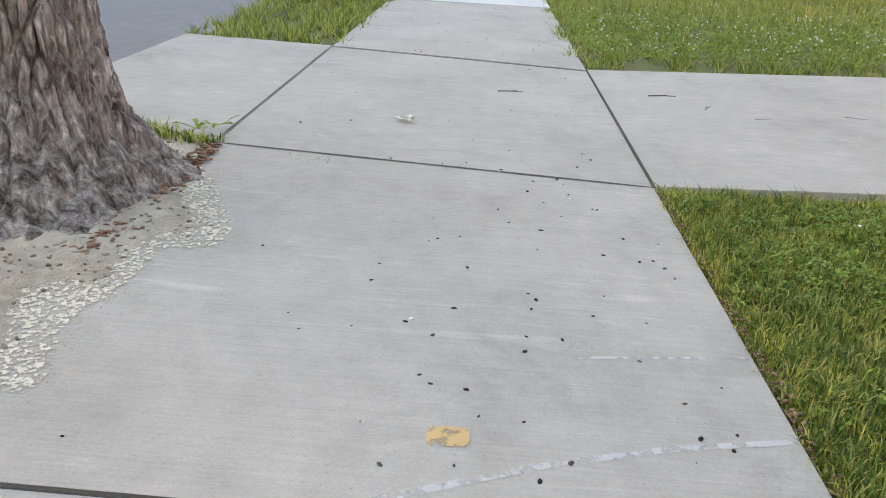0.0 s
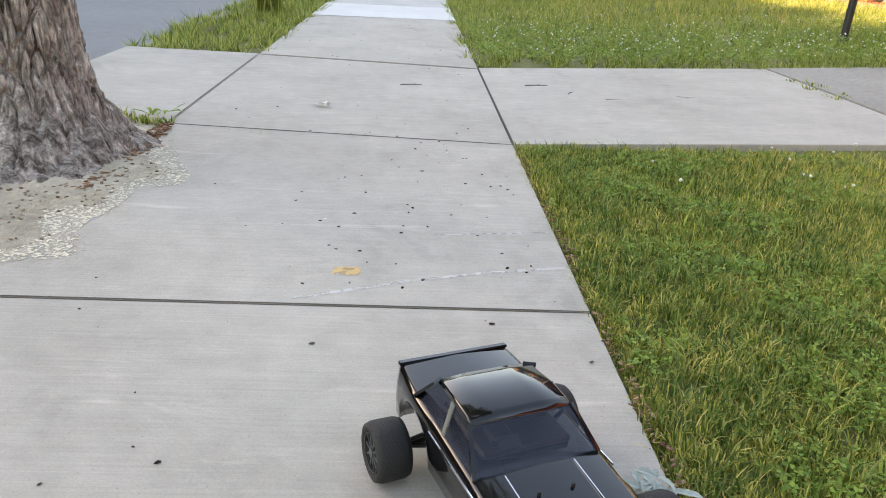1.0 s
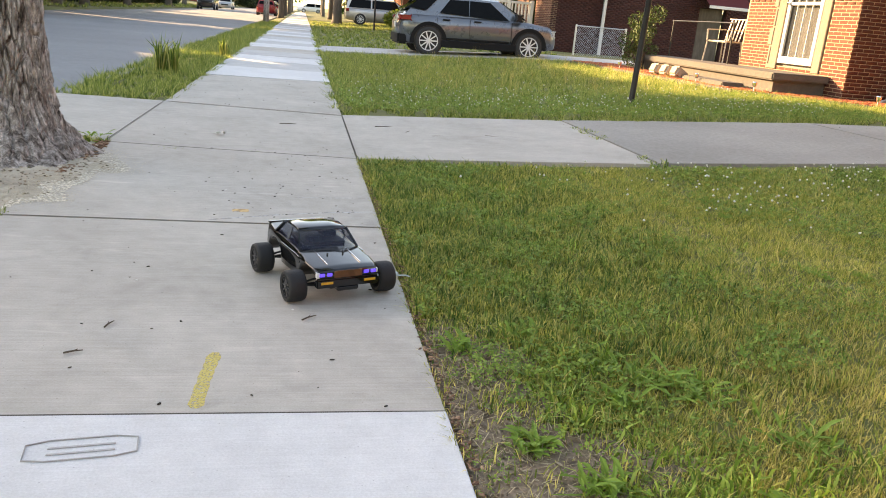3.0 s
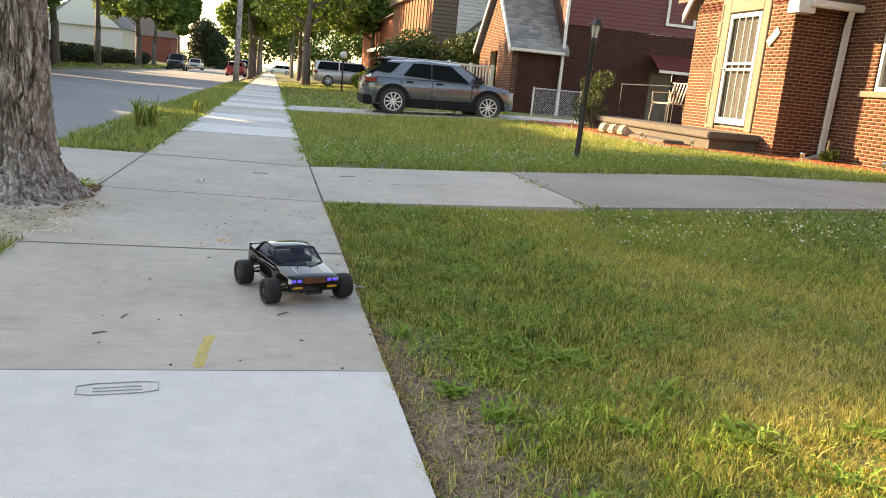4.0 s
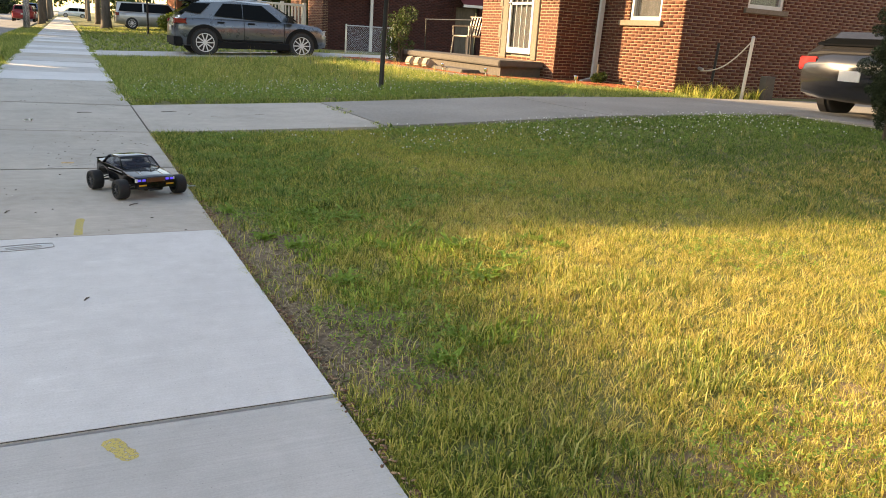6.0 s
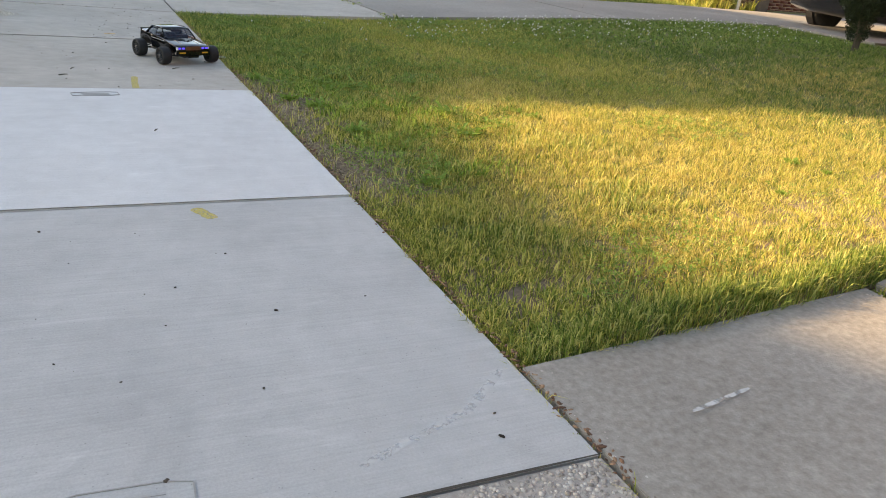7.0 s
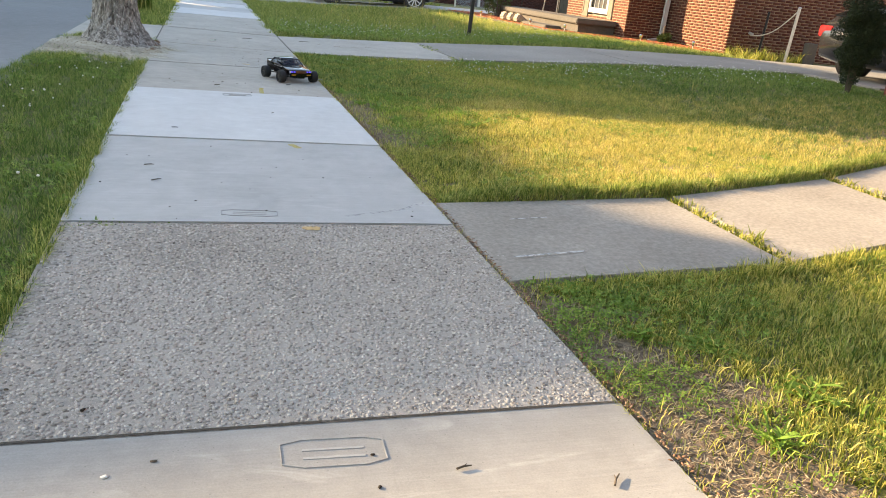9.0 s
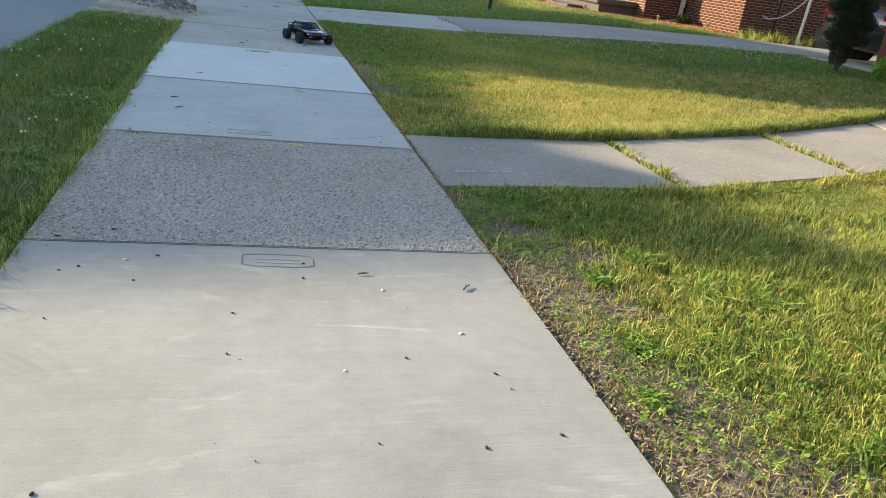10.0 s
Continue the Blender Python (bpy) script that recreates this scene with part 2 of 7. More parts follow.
M_MULCH = mat("red_mulch", [(0.22, 0.05, 0.025), (0.34, 0.085, 0.04), (0.45, 0.14, 0.07)], 40, 0.95, bump=1.0, bscale=60, bdist=0.03, big=4)
M_CONC = mat("porch_concrete", [(0.07, 0.062, 0.052), (0.125, 0.112, 0.096)], 12, 0.9, bump=0.3)
M_TYRE = mat("tyre_rubber", [(0.018, 0.018, 0.019), (0.035, 0.035, 0.036)], 60, 0.75, bump=0.2)
M_CHROME = mat("chrome", [(0.75, 0.75, 0.76), (0.85, 0.85, 0.86)], 5, 0.12, metal=1.0, bump=0)
M_LEAF = leafmat("tree_leaf", [(0.03, 0.06, 0.012), (0.06, 0.11, 0.02), (0.1, 0.16, 0.03)])
M_GRASS = leafmat("grass_blade", [(0.115, 0.155, 0.026), (0.285, 0.325, 0.06), (0.49, 0.485, 0.105), (0.74, 0.63, 0.21)], island=0.4, trans=0.45, big=1.1, bigamt=0.3, scale=24, span=(0.35, 0.66))

# ---- builders ----
def bm_new():
    return bmesh.new()


def mesh_of(name, bm, material, smooth=False):
    me = bpy.data.meshes.new(name)
    bm.normal_update()
    bm.to_mesh(me)
    bm.free()
    if material:
        me.materials.append(material)
    if smooth:
        for f in me.polygons:
            f.use_smooth = True
    return me


def part(name, bm, material, parent=None, label="", smooth=False):
    ob = new(name, mesh_of(name, bm, material, smooth))
    ob.parent = parent
    if label:
        tagged(ob, label)
    return ob


def thing(name, label, category, m=None, group="", kind=""):
    ob = new(name)
    if m is not None:
        ob.matrix_basis = m
    return tagged(ob, label, category, group, kind)


def box(bm, x0, x1, y0, y1, z0, z1, bev=0.0, seg=1, m=None):
    g = bmesh.ops.create_cube(bm, size=1)
    vs = g["verts"]
    for v in vs:
        v.co = Vector(((x0 + x1) / 2 + v.co.x * (x1 - x0), (y0 + y1) / 2 + v.co.y * (y1 - y0), (z0 + z1) / 2 + v.co.z * (z1 - z0)))
    if m is not None:
        bmesh.ops.transform(bm, matrix=m, verts=vs)
    if bev > 0:
        es = list({e for v in vs for e in v.link_edges})
        bmesh.ops.bevel(bm, geom=es, offset=bev, segments=seg, affect="EDGES")
    return bm


def bar(bm, p0, p1, r0, r1=None, seg=10):
    """A round bar from p0 to p1."""
    p0, p1 = Vector(p0), Vector(p1)
    r1 = r0 if r1 is None else r1
    d = p1 - p0
    q = d.to_track_quat("Z", "Y").to_matrix().to_4x4()
    bmesh.ops.create_cone(bm, cap_ends=True, segments=seg, radius1=r0, radius2=r1, depth=d.length,
                          matrix=Matrix.Translation((p0 + p1) / 2) @ q)
    return bm


def strut(bm, p0, p1, w, h):
    """A square bar from p0 to p1."""
    p0, p1 = Vector(p0), Vector(p1)
    d = p1 - p0
    q = d.to_track_quat("Z", "Y").to_matrix().to_4x4()
    return box(bm, -w / 2, w / 2, -h / 2, h / 2, -d.length / 2, d.length / 2, m=Matrix.Translation((p0 + p1) / 2) @ q)


def lathe(bm, prof, seg=24, m=None):
    """A turned body from (radius, height) pairs."""
    rings = []
    for r, z in prof:
        rings.append([bm.verts.new((r * math.cos(2 * math.pi * i / seg), r * math.sin(2 * math.pi * i / seg), z)) for i in range(seg)])
    for a, b in zip(rings, rings[1:]):
        for i in range(seg):
            bm.faces.new((a[i], a[(i + 1) % seg], b[(i + 1) % seg], b[i]))
    bm.faces.new(list(reversed(rings[0])))
    bm.faces.new(rings[-1])
    if m is not None:
        bmesh.ops.transform(bm, matrix=m, verts=[v for r in rings for v in r])
    return bm


def prism(bm, poly, axis, a, b):
    """A polygon pushed along an axis from a to b; poly holds the two other coordinates in order x, y, z."""
    def at(p, c):
        return {"x": (c, p[0], p[1]), "y": (p[0], c, p[1]), "z": (p[0], p[1], c)}[axis]
    va = [bm.verts.new(at(p, a)) for p in poly]
    vb = [bm.verts.new(at(p, b)) for p in poly]
    n = len(poly)
    bm.faces.new(va)
    bm.faces.new(list(reversed(vb)))
    for i in range(n):
        bm.faces.new((va[i], vb[i], vb[(i + 1) % n], va[(i + 1) % n]))
    bmesh.ops.recalc_face_normals(bm, faces=bm.faces)
    return bm


def quick_mesh(name, verts, faces, material, parent=None, smooth=False):
    """A mesh from numpy arrays; faces all have the same number of corners."""
    me = bpy.data.meshes.new(name)
    verts = np.asarray(verts, dtype=np.float32)
    faces = np.asarray(faces, dtype=np.int32)
    k = faces.shape[1]
    me.vertices.add(len(verts))
    me.vertices.foreach_set("co", verts.ravel())
    me.loops.add(faces.size)
    me.loops.foreach_set("vertex_index", faces.ravel())
    me.polygons.add(len(faces))
    me.polygons.foreach_set("loop_start", np.arange(0, faces.size, k, dtype=np.int32))
    if smooth:
        me.polygons.foreach_set("use_smooth", np.ones(len(faces), dtype=bool))
    me.update(calc_edges=True)
    me.validate()
    me.materials.append(material)
    ob = new(name, me)
    ob.parent = parent
    return ob


def smooth01(a, b, x):
    t = np.clip((x - a) / (b - a), 0, 1)
    return t * t * (3 - 2 * t)


# ---- ground ----
SW = -1.69          # street side of the pavement
CURB = -2.75        # kerb line
FARCURB = -11.6

def path_south(x):
    """The garden path bends away from the pavement; this is its edge towards the lower lawn."""
    return -4.27 + 0.053 * np.square(x)


def path_north(x):
    return -3.19 + 0.053 * np.square(x)


def gz(x, y, banked=True):
    """Height of the soil, with the low bank of the lawn beside the garden path."""
    x = np.asarray(x, dtype=float)
    y = np.asarray(y, dtype=float)
    z = 0.26 * smooth01(0.0, 7.5, x) - 0.012
    e = y - path_north(x)
    z = z + (0.045 if banked else 0.0) * smooth01(0.0, 0.05, e) * smooth01(0.7, 0.15, e) * smooth01(0.05, 0.4, x) * smooth01(7.3, 6.8, x)
    z = np.where(x < SW, -0.012 - 0.03 * smooth01(SW, CURB, x) * 0, z)
    z = np.where(x < CURB, -0.17, z)
    z = np.where(x < FARCURB, -0.012 + 0.5 * smooth01(FARCURB - 1, FARCURB - 12, x), z)
    return z


def ground_mesh():
    xs = np.unique(np.concatenate([[-3000, -600, -150, -60, -40, -30], np.linspace(-24, FARCURB - 0.01, 8), [FARCURB + 0.01, CURB - 0.2, CURB - 0.12],
                                   [CURB - 0.01], [SW - 0.3, SW, SW + 0.05, -0.05, 0.0, 0.3], np.linspace(0.6, 9, 15), [14, 25, 40, 80, 200, 700, 3000]]))
    ys = np.unique(np.concatenate([[-3000, -500, -120, -40, -20], np.linspace(-12, 30, 43), [45, 60, 90, 140, 250, 600, 3000]]))
    X, Y = np.meshgrid(xs, ys)
    Z = gz(X, Y, False)
    n, k = X.shape
    idx = np.arange(n * k).reshape(n, k)
    f = np.stack([idx[:-1, :-1], idx[:-1, 1:], idx[1:, 1:], idx[1:, :-1]], -1).reshape(-1, 4)
    Z = np.where((X > SW + 0.03) & (X < -0.03), -0.14, Z)
    ob = quick_mesh("ground", np.stack([X, Y, Z - 0.012], -1).reshape(-1, 3), f, M_TURF)
    return tagged(ob, "green turf soil rising gently to the houses", "ground", kind="structure")


ground_mesh()

road = part("road", box(bm_new(), FARCURB + 0.02, CURB - 0.14, -300, 900, -0.5, -0.13), M_ASPH)
tagged(road, "worn grey asphalt street between two kerbs", "road", kind="structure")
for nm, a, b in (("kerb", CURB - 0.14, CURB), ("kerb_far", FARCURB - 0.14, FARCURB + 0.02)):
    k = part(nm, box(bm_new(), a, b, -300, 900, -0.5, -0.1, 0.015, 2), M_DRV)
    tagged(k, "pale worn concrete kerb along the street", "kerb", kind="structure")

# pavement: each slab is a piece
pavement = thing("pavement", "pale concrete pavement of broad slabs with dark joints", "pavement", kind="structure")
driveway = thing("driveway", "worn concrete driveway of large slabs crossing the pavement", "driveway", kind="structure")
garden_path = thing("garden_path", "rough old concrete path of slabs with weeds in its joints", "path", kind="structure")


def slab(parent, x0, x1, y0, y1, material, top=0.0, tilt=0.0, skew=(0, 0, 0, 0), name="slab", gap=0.003, follow=False):
    """One poured slab with rounded rims. skew moves its four corners along y: near left, near right, far right, far left."""
    bm = bm_new()
    box(bm, x0 + gap, x1 - gap, y0 + gap, y1 - gap, -0.12, top, 0.003, 2)
    for v in bm.verts:
        u = (v.co.x - x0) / (x1 - x0)
        w = (v.co.y - y0) / (y1 - y0)
        a = skew[0] * (1 - u) + skew[1] * u
        b = skew[3] * (1 - u) + skew[2] * u
        v.co.y += a * (1 - w) + b * w
        if v.co.z > -0.1:
            v.co.z += tilt * (w - 0.5)
            if follow:
                v.co.z += float(gz(v.co.x, v.co.y)) + 0.012
    return part(name, bm, material, parent)


JY = [-5.16, -3.56, -1.9, 0.0, 1.77, 3.53]
slab(pavement, SW, 0, -7.1, JY[0], M_WORN, 0.0)
for i in range(3):
    slab(pavement, SW, 0, -7.1 - 1.75 * (i + 1), -7.1 - 1.75 * i, M_NEW if i % 2 else M_MID)
slab(pavement, SW, 0, JY[0], JY[1], M_AGG, -0.002)
slab(pavement, SW, 0, JY[1], JY[2], M_MID, 0.0)
slab(pavement, SW, 0, JY[2] + 0.004, JY[3], M_NEW, 0.005)
slab(pavement, SW, 0, JY[3], JY[4], M_OLD, 0.0)
slab(pavement, SW, 0, JY[4], JY[5], M_OLD, 0.002, skew=(0, 0, 0, 0.17))
slab(pavement, SW, 0, 5.8, 9.3, M_OLD, 0.0, skew=(0.28, 0, 0, -0.12))
y = 9.3
for i in range(60):
    step = 1.62 if i < 30 else 3.0
    slab(pavement, SW, 0, y, y + step, (M_NEW, M_MID, M_NEW, M_MID, M_OLD)[i % 5], random.uniform(-0.006, 0.004), random.uniform(-0.008, 0.008))
    y += step
slab(driveway, SW, 0, 3.53, 5.8, M_OLD, -0.002, gap=0.004, skew=(0.17, 0, 0, 0.28))
slab(driveway, CURB, SW, 3.7, 6.15, M_OLD, -0.006, skew=(-0.3, 0, 0, 0.1))
slab(driveway, 0, 2.3, 3.55, 5.85, M_OLD, 0.0, gap=0.004, skew=(0, 0.1, 0.2, 0), follow=True)
for a, b in ((2.3, 5.2), (5.2, 8.2)):
    slab(driveway, a, b, 3.65, 6.0, M_DRV, 0.004, follow=True, gap=0.012, skew=(0, 0, 0.06, 0.06))
for a, b in ((8.2, 11.5), (11.5, 15), (15, 19)):
    slab(driveway, a, b, 2.1, 6.05, M_DRV, 0.004, follow=True, gap=0.012)
for a, b in ((0.0, 1.43), (1.47, 2.87), (2.92, 4.3), (4.35, 5.7), (5.75, 7.3)):
    sa, sb, na, nb = path_south(a), path_south(b), path_north(a), path_north(b)
    slab(garden_path, a, b, sa, na, M_WALK, 0.004 if a else 0.0, skew=(0, sb - sa, nb - na, 0), follow=True, gap=0.012)
for a, b in ((0.0, 3.2), (3.2, 6.4), (6.4, 9.6)):
    slab(driveway, a, b, 17.6, 20.2, M_MID, 0.0, follow=True)

# ---- masonry ----
def brick_wall(parent, org, u, n, W, H, holes, material, mortar, pieces=0, gable=None, course=0.0585, length=0.2, name="brickwork", piece_mat=None, start=0.0):
    """A brick wall from org along u, W wide and H high, facing n, with openings (u0, u1, z0, z1). gable: (height of the peak, its u)."""
    org, u, n = Vector(org), Vector(u).normalized(), Vector(n).normalized()
    up = Vector((0, 0, 1))
    us = sorted({0, W, *[h[0] for h in holes], *[h[1] for h in holes]})
    zs = sorted({0, H, *[h[2] for h in holes], *[h[3] for h in holes]})
    bm = bm_new()
    M = Matrix((u, -n, up)).transposed().to_4x4()
    M.translation = org
    for a, b in zip(us, us[1:]):
        for c, d in zip(zs, zs[1:]):
            a = max(a, start)
            if b - a > 1e-4 and d - c > 1e-4 and not any(h[0] <= (a + b) / 2 <= h[1] and h[2] <= (c + d) / 2 <= h[3] for h in holes):
                box(bm, a, b, 0.0, 0.2, c, d, m=M)
    if gable:
        g = bm_new()
        prism(g, [(0, H), (W, H), (gable[1], H + gable[0])], "y", 0.0, 0.2)
        bmesh.ops.transform(g, matrix=M, verts=g.verts)
        me = mesh_of("tmp", g, None)
        bm.from_mesh(me)
        bpy.data.meshes.remove(me)
    bmesh.ops.remove_doubles(bm, verts=bm.verts, dist=0.0005)
    wall = part("wall", bm, mortar, parent)
    # the bricks
    V, F, made = [], [], 0
    rows = int((H + (gable[0] if gable else 0)) / course)
    corner = np.array([(a, b, c) for a in (0, 1) for b in (0, 1) for c in (0, 1)], dtype=float)
    quads = np.array([(0, 1, 3, 2), (4, 6, 7, 5), (0, 4, 5, 1), (2, 3, 7, 6), (0, 2, 6, 4), (1, 5, 7, 3)])
    shared = {}
    for r in range(rows):
        z0, z1 = r * course + 0.005, (r + 1) * course - 0.005
        lo, hi = 0.0, W
        if z1 > H:
            f = 1 - (z1 - H) / gable[0] if gable else 0
            if f <= 0.03:
                continue
            lo, hi = gable[1] * (1 - f), W - (W - gable[1]) * (1 - f)
        x = lo - (length / 2 if r % 2 else 0)
        while x < hi:
            spans = [(max(lo, x + 0.005), min(hi, x + length - 0.005))]
            for h in holes:
                if h[2] < z1 - 0.012 and h[3] > z0 + 0.012:
                    nxt = []
                    for a, b in spans:
                        if h[1] <= a or h[0] >= b:
                            nxt.append((a, b))
                        else:
                            nxt += [(a, min(b, h[0])), (max(a, h[1]), b)]
                    spans = nxt
            for a, b in spans:
                if b - a < 0.03:
                    continue
                d = 0.001 + random.random() * 0.0015
                if made < pieces and z1 > 0.05:
                    key = round(b - a, 2)
                    if key not in shared:
                        shared[key] = mesh_of("brick", box(bm_new(), 0, key, -0.002, 0.02, 0, z1 - z0, 0.002), piece_mat)
                    ob = new("brick", shared[key])
                    ob.parent = wall
                    ob.matrix_basis = M @ Matrix.Translation((a, random.uniform(-0.001, 0.001), z0))
                    made += 1
                else:
                    p = corner * np.array([b - a, d + 0.02, z1 - z0]) + np.array([a, -d, z0])
                    F.append(quads + len(V) * 8)
                    V.append(p)
            x += length
    if V:
        V = np.concatenate(V)
        R = np.array(M.to_3x3())
        ob = quick_mesh(name, V @ R.T + np.array(org), np.concatenate(F), material, wall)
        tagged(ob, kind="stuff")
    return wall


def shingles(parent, p0, u, v, W, L, material, row=0.14, wid=0.3, name="shingles"):
    """Overlapping shingles on a slope: p0 the lower corner, u along the eave, v up the slope."""
    p0, u, v = Vector(p0), Vector(u).normalized(), Vector(v).normalized()
    n = u.cross(v).normalized()
    if n.z < 0:
        n = -n
    V, F = [], []
    k = 0
    for r in range(int(L / row)):
        x = -(wid / 2 if r % 2 else 0)
        while x < W:
            a, b = max(0, x + 0.004), min(W, x + wid - 0.004)
            if b - a > 0.03:
                lift = 0.012 + random.random() * 0.006
                for s, t, h in ((a, r * row, lift), (b, r * row, lift), (b, (r + 1.15) * row, 0.003), (a, (r + 1.15) * row, 0.003), (a, r * row, 0), (b, r * row, 0)):
                    V.append(p0 + u * s + v * t + n * h)
                F += [(k, k + 1, k + 2, k + 3), (k + 4, k + 5, k + 1, k)]
                k += 6
            x += wid
    ob = quick_mesh(name, [tuple(q) for q in V], F, material, parent)
    return tagged(ob, kind="stuff")


def window(parent, org, u, n, w, h, name="window", sash=True, mat_frame=None, deep=0.12, inner=M_CURTAIN):
    """A sash window in an opening: frame, panes, blind behind; org is its lower corner."""
    org, u, n = Vector(org), Vector(u).normalized(), Vector(n).normalized()
    M = Matrix((u, -n, Vector((0, 0, 1)))).transposed().to_4x4()
    M.translation = org
    mf = mat_frame or M_WHITE
    win = new(name)
    win.parent = parent
    fr = bm_new()
    t = 0.07
    for a, b, c, d in ((0, w, 0, t), (0, w, h - t, h), (0, t, t, h - t), (w - t, w, t, h - t)):
        box(fr, a, b, 0.02, 0.13, c, d, 0.006, m=M)
    if sash:
        box(fr, t, w - t, 0.045, 0.1, h * 0.49, h * 0.49 + 0.05, 0.004, m=M)
    part("window_frame", fr, mf, win)
    for a, b in (((t, h * 0.49), (h * 0.49 + 0.05, h - t)) if sash else ((t, h - t),)):
        part("pane", box(bm_new(), t, w - t, 0.075, 0.08, a, b, m=M), M_PANE, win)
    bl = bm_new()
    box(bl, t, w - t, 0.13, 0.14, 0.0, h, m=M)
    part("blind", bl, inner, win)
    return win


# ---- brick house with a porch ----
house = thing("house", "orange brick bungalow with a gabled entrance bay and white trim", "house")
X0, XB = 9.09, 8.05
brick_wall(house, (X0, 9.38, 0.2), (0, -1, 0), (-1, 0, 0), 2.36, 3.2, [(0.88, 1.76, 1.3, 2.72)], M_BRICK, M_MORT)
brick_wall(house, (X0, 7.02, 0.2), (1, 0, 0), (0, -1, 0), 8.5, 3.2, [(1.45, 2.35, 1.62, 2.8)], M_BRICK, M_MORT, start=0.2)
brick_wall(house, (XB, 12.5, 0.2), (0, -1, 0), (-1, 0, 0), 3.14, 2.67, [(0.92, 2.48, 0.48, 2.84)], M_BRICK, M_MORT, pieces=300, piece_mat=M_BRICKP, gable=(2.3, 1.57))
brick_wall(house, (XB, 9.36, 0.2), (1, 0, 0), (0, -1, 0), 1.04, 2.67, [], M_BRICK, M_MORT, start=0.2)
brick_wall(house, (X0 + 0.2, 12.5, 0.2), (-1, 0, 0), (0, 1, 0), 1.04, 2.55, [], M_BRICK, M_MORT)
part("wall", box(bm_new(), X0 + 0.02, X0 + 0.22, 12.5, 14.3, 0.1, 3.4), M_MORT, house)
part("wall", box(bm_new(), X0, X0 + 8.5, 14.1, 14.3, 0.1, 3.4), M_MORT, house)
# stone surround with an arched head
sur = bm_new()
for a, b, c, d in ((10.04, 10.24, 0.62, 3.04), (11.27, 11.58, 0.62, 3.04), (10.24, 11.27, 2.8, 3.04)):
    box(sur, XB - 0.03, XB + 0.15, a, b, c, d, 0.01)
for i in range(7):
    z = 0.7 + i * 0.33
    box(sur, XB - 0.045, XB + 0.1, 11.5, 11.5 + (0.12 if i % 2 else 0.05), z, z + 0.3, 0.008)
part("door_surround", sur, M_STONE, house, "carved limestone door surround")
door = new("door")
door.parent = house
fr = bm_new()
for a, b, c, d in ((10.27, 10.35, 0.73, 2.77), (11.17, 11.25, 0.73, 2.77), (10.35, 11.17, 2.69, 2.77), (10.35, 11.17, 0.73, 0.85), (10.35, 11.17, 1.72, 1.77), (10.35, 11.17, 1.83, 1.88)):
    box(fr, XB - 0.02, XB + 0.02, a, b, c, d, 0.006)
for yy in (10.55, 10.76, 10.97):
    box(fr, XB - 0.015, XB + 0.01, yy - 0.007, yy + 0.007, 0.85, 2.69, 0.002)
part("door_grille", fr, M_WHITE, door, "white metal security grille")
part("pane", box(bm_new(), XB + 0.03, XB + 0.036, 10.35, 11.17, 0.85, 2.69), M_PANE, door)
part("door_leaf", box(bm_new(), XB + 0.09, XB + 0.13, 10.24, 11.27, 0.62, 2.8, 0.005), M_CURTAIN, door, "curtained glass of the door")
part("doorknob", lathe(bm_new(), [(0.01, 0), (0.03, 0.02), (0.03, 0.04), (0.015, 0.055)], 12, Matrix.Translation((XB - 0.02, 11.2, 1.75)) @ Matrix.Rotation(-math.pi / 2, 4, "Y")), M_CHROME, door, smooth=True)
win = window(house, (X0, 8.5, 1.5), (0, -1, 0), (-1, 0, 0), 0.88, 1.42)
part("sill", box(bm_new(), X0 - 0.06, X0 + 0.1, 7.55, 8.76, 1.4, 1.5, 0.008), M_STONE, win, "limestone window sill")
win = window(house, (10.54, 7.02, 1.82), (1, 0, 0), (0, -1, 0), 0.9, 1.18)
part("sill", box(bm_new(), 10.45, 11.53, 6.96, 7.1, 1.73, 1.82, 0.008), M_STONE, win)
# plaque, set on its corner
part("plaque", box(bm_new(), XB - 0.04, XB - 0.012, -0.17, 0.17, -0.075, 0.075, 0.012, 2, m=Matrix.Translation((0, 9.83, 2.3)) @ Matrix.Rotation(radians(-42), 4, "X")), M_CREAM, house, "pale plaque hung askew")
# roofs
rf = bm_new()
prism(rf, [(X0 - 0.4, 3.3), (X0 - 0.4, 3.42), (13.3, 7.62), (18.0, 3.42), (18.0, 3.3), (13.3, 7.5)], "y", 6.75, 14.6)
part("roof", rf, M_BROOF, house)
shingles(house, (X0 - 0.42, 6.75, 3.42), (0, 1, 0), (4.21, 0, 4.2), 7.85, 5.9, M_BROOF)
br = bm_new()
prism(br, [(9.1, 2.76), (9.1, 2.89), (10.93, 5.44), (12.78, 2.89), (12.78, 2.76), (10.93, 5.29)], "x", XB - 0.14, 11.2)
part("roof", br, M_BROOF, house)
for s, y0 in ((1, 9.1), (-1, 12.78)):
    shingles(house, (XB - 0.14, y0, 2.89), (1, 0, 0), (0, s * 1.83, 2.55), 3.2, 3.1, M_BROOF)
    fas = bm_new()
    prism(fas, [(y0 - s * 0.03, 2.69), (y0 - s * 0.03, 2.88), (10.93, 5.43), (10.93, 5.22)], "x", XB - 0.18, XB - 0.13)
    part("bargeboard", fas, M_WHITE, house)
part("soffit", box(bm_new(), XB - 0.12, X0, 9.1, 9.36, 2.8, 2.88, 0.005), M_WHITE, house)
part("corbel", box(bm_new(), XB - 0.15, XB + 0.16, 9.08, 9.4, 2.66, 2.86, 0.01), M_WHITE, house)
part("gutter", box(bm_new(), XB + 0.02, X0, 9.0, 9.12, 2.76, 2.88, 0.02, 2), M_WHITE, house)
part("gutter", box(bm_new(), X0 - 0.5, X0 - 0.38, 6.8, 9.3, 3.24, 3.36, 0.02, 2), M_WHITE, house)
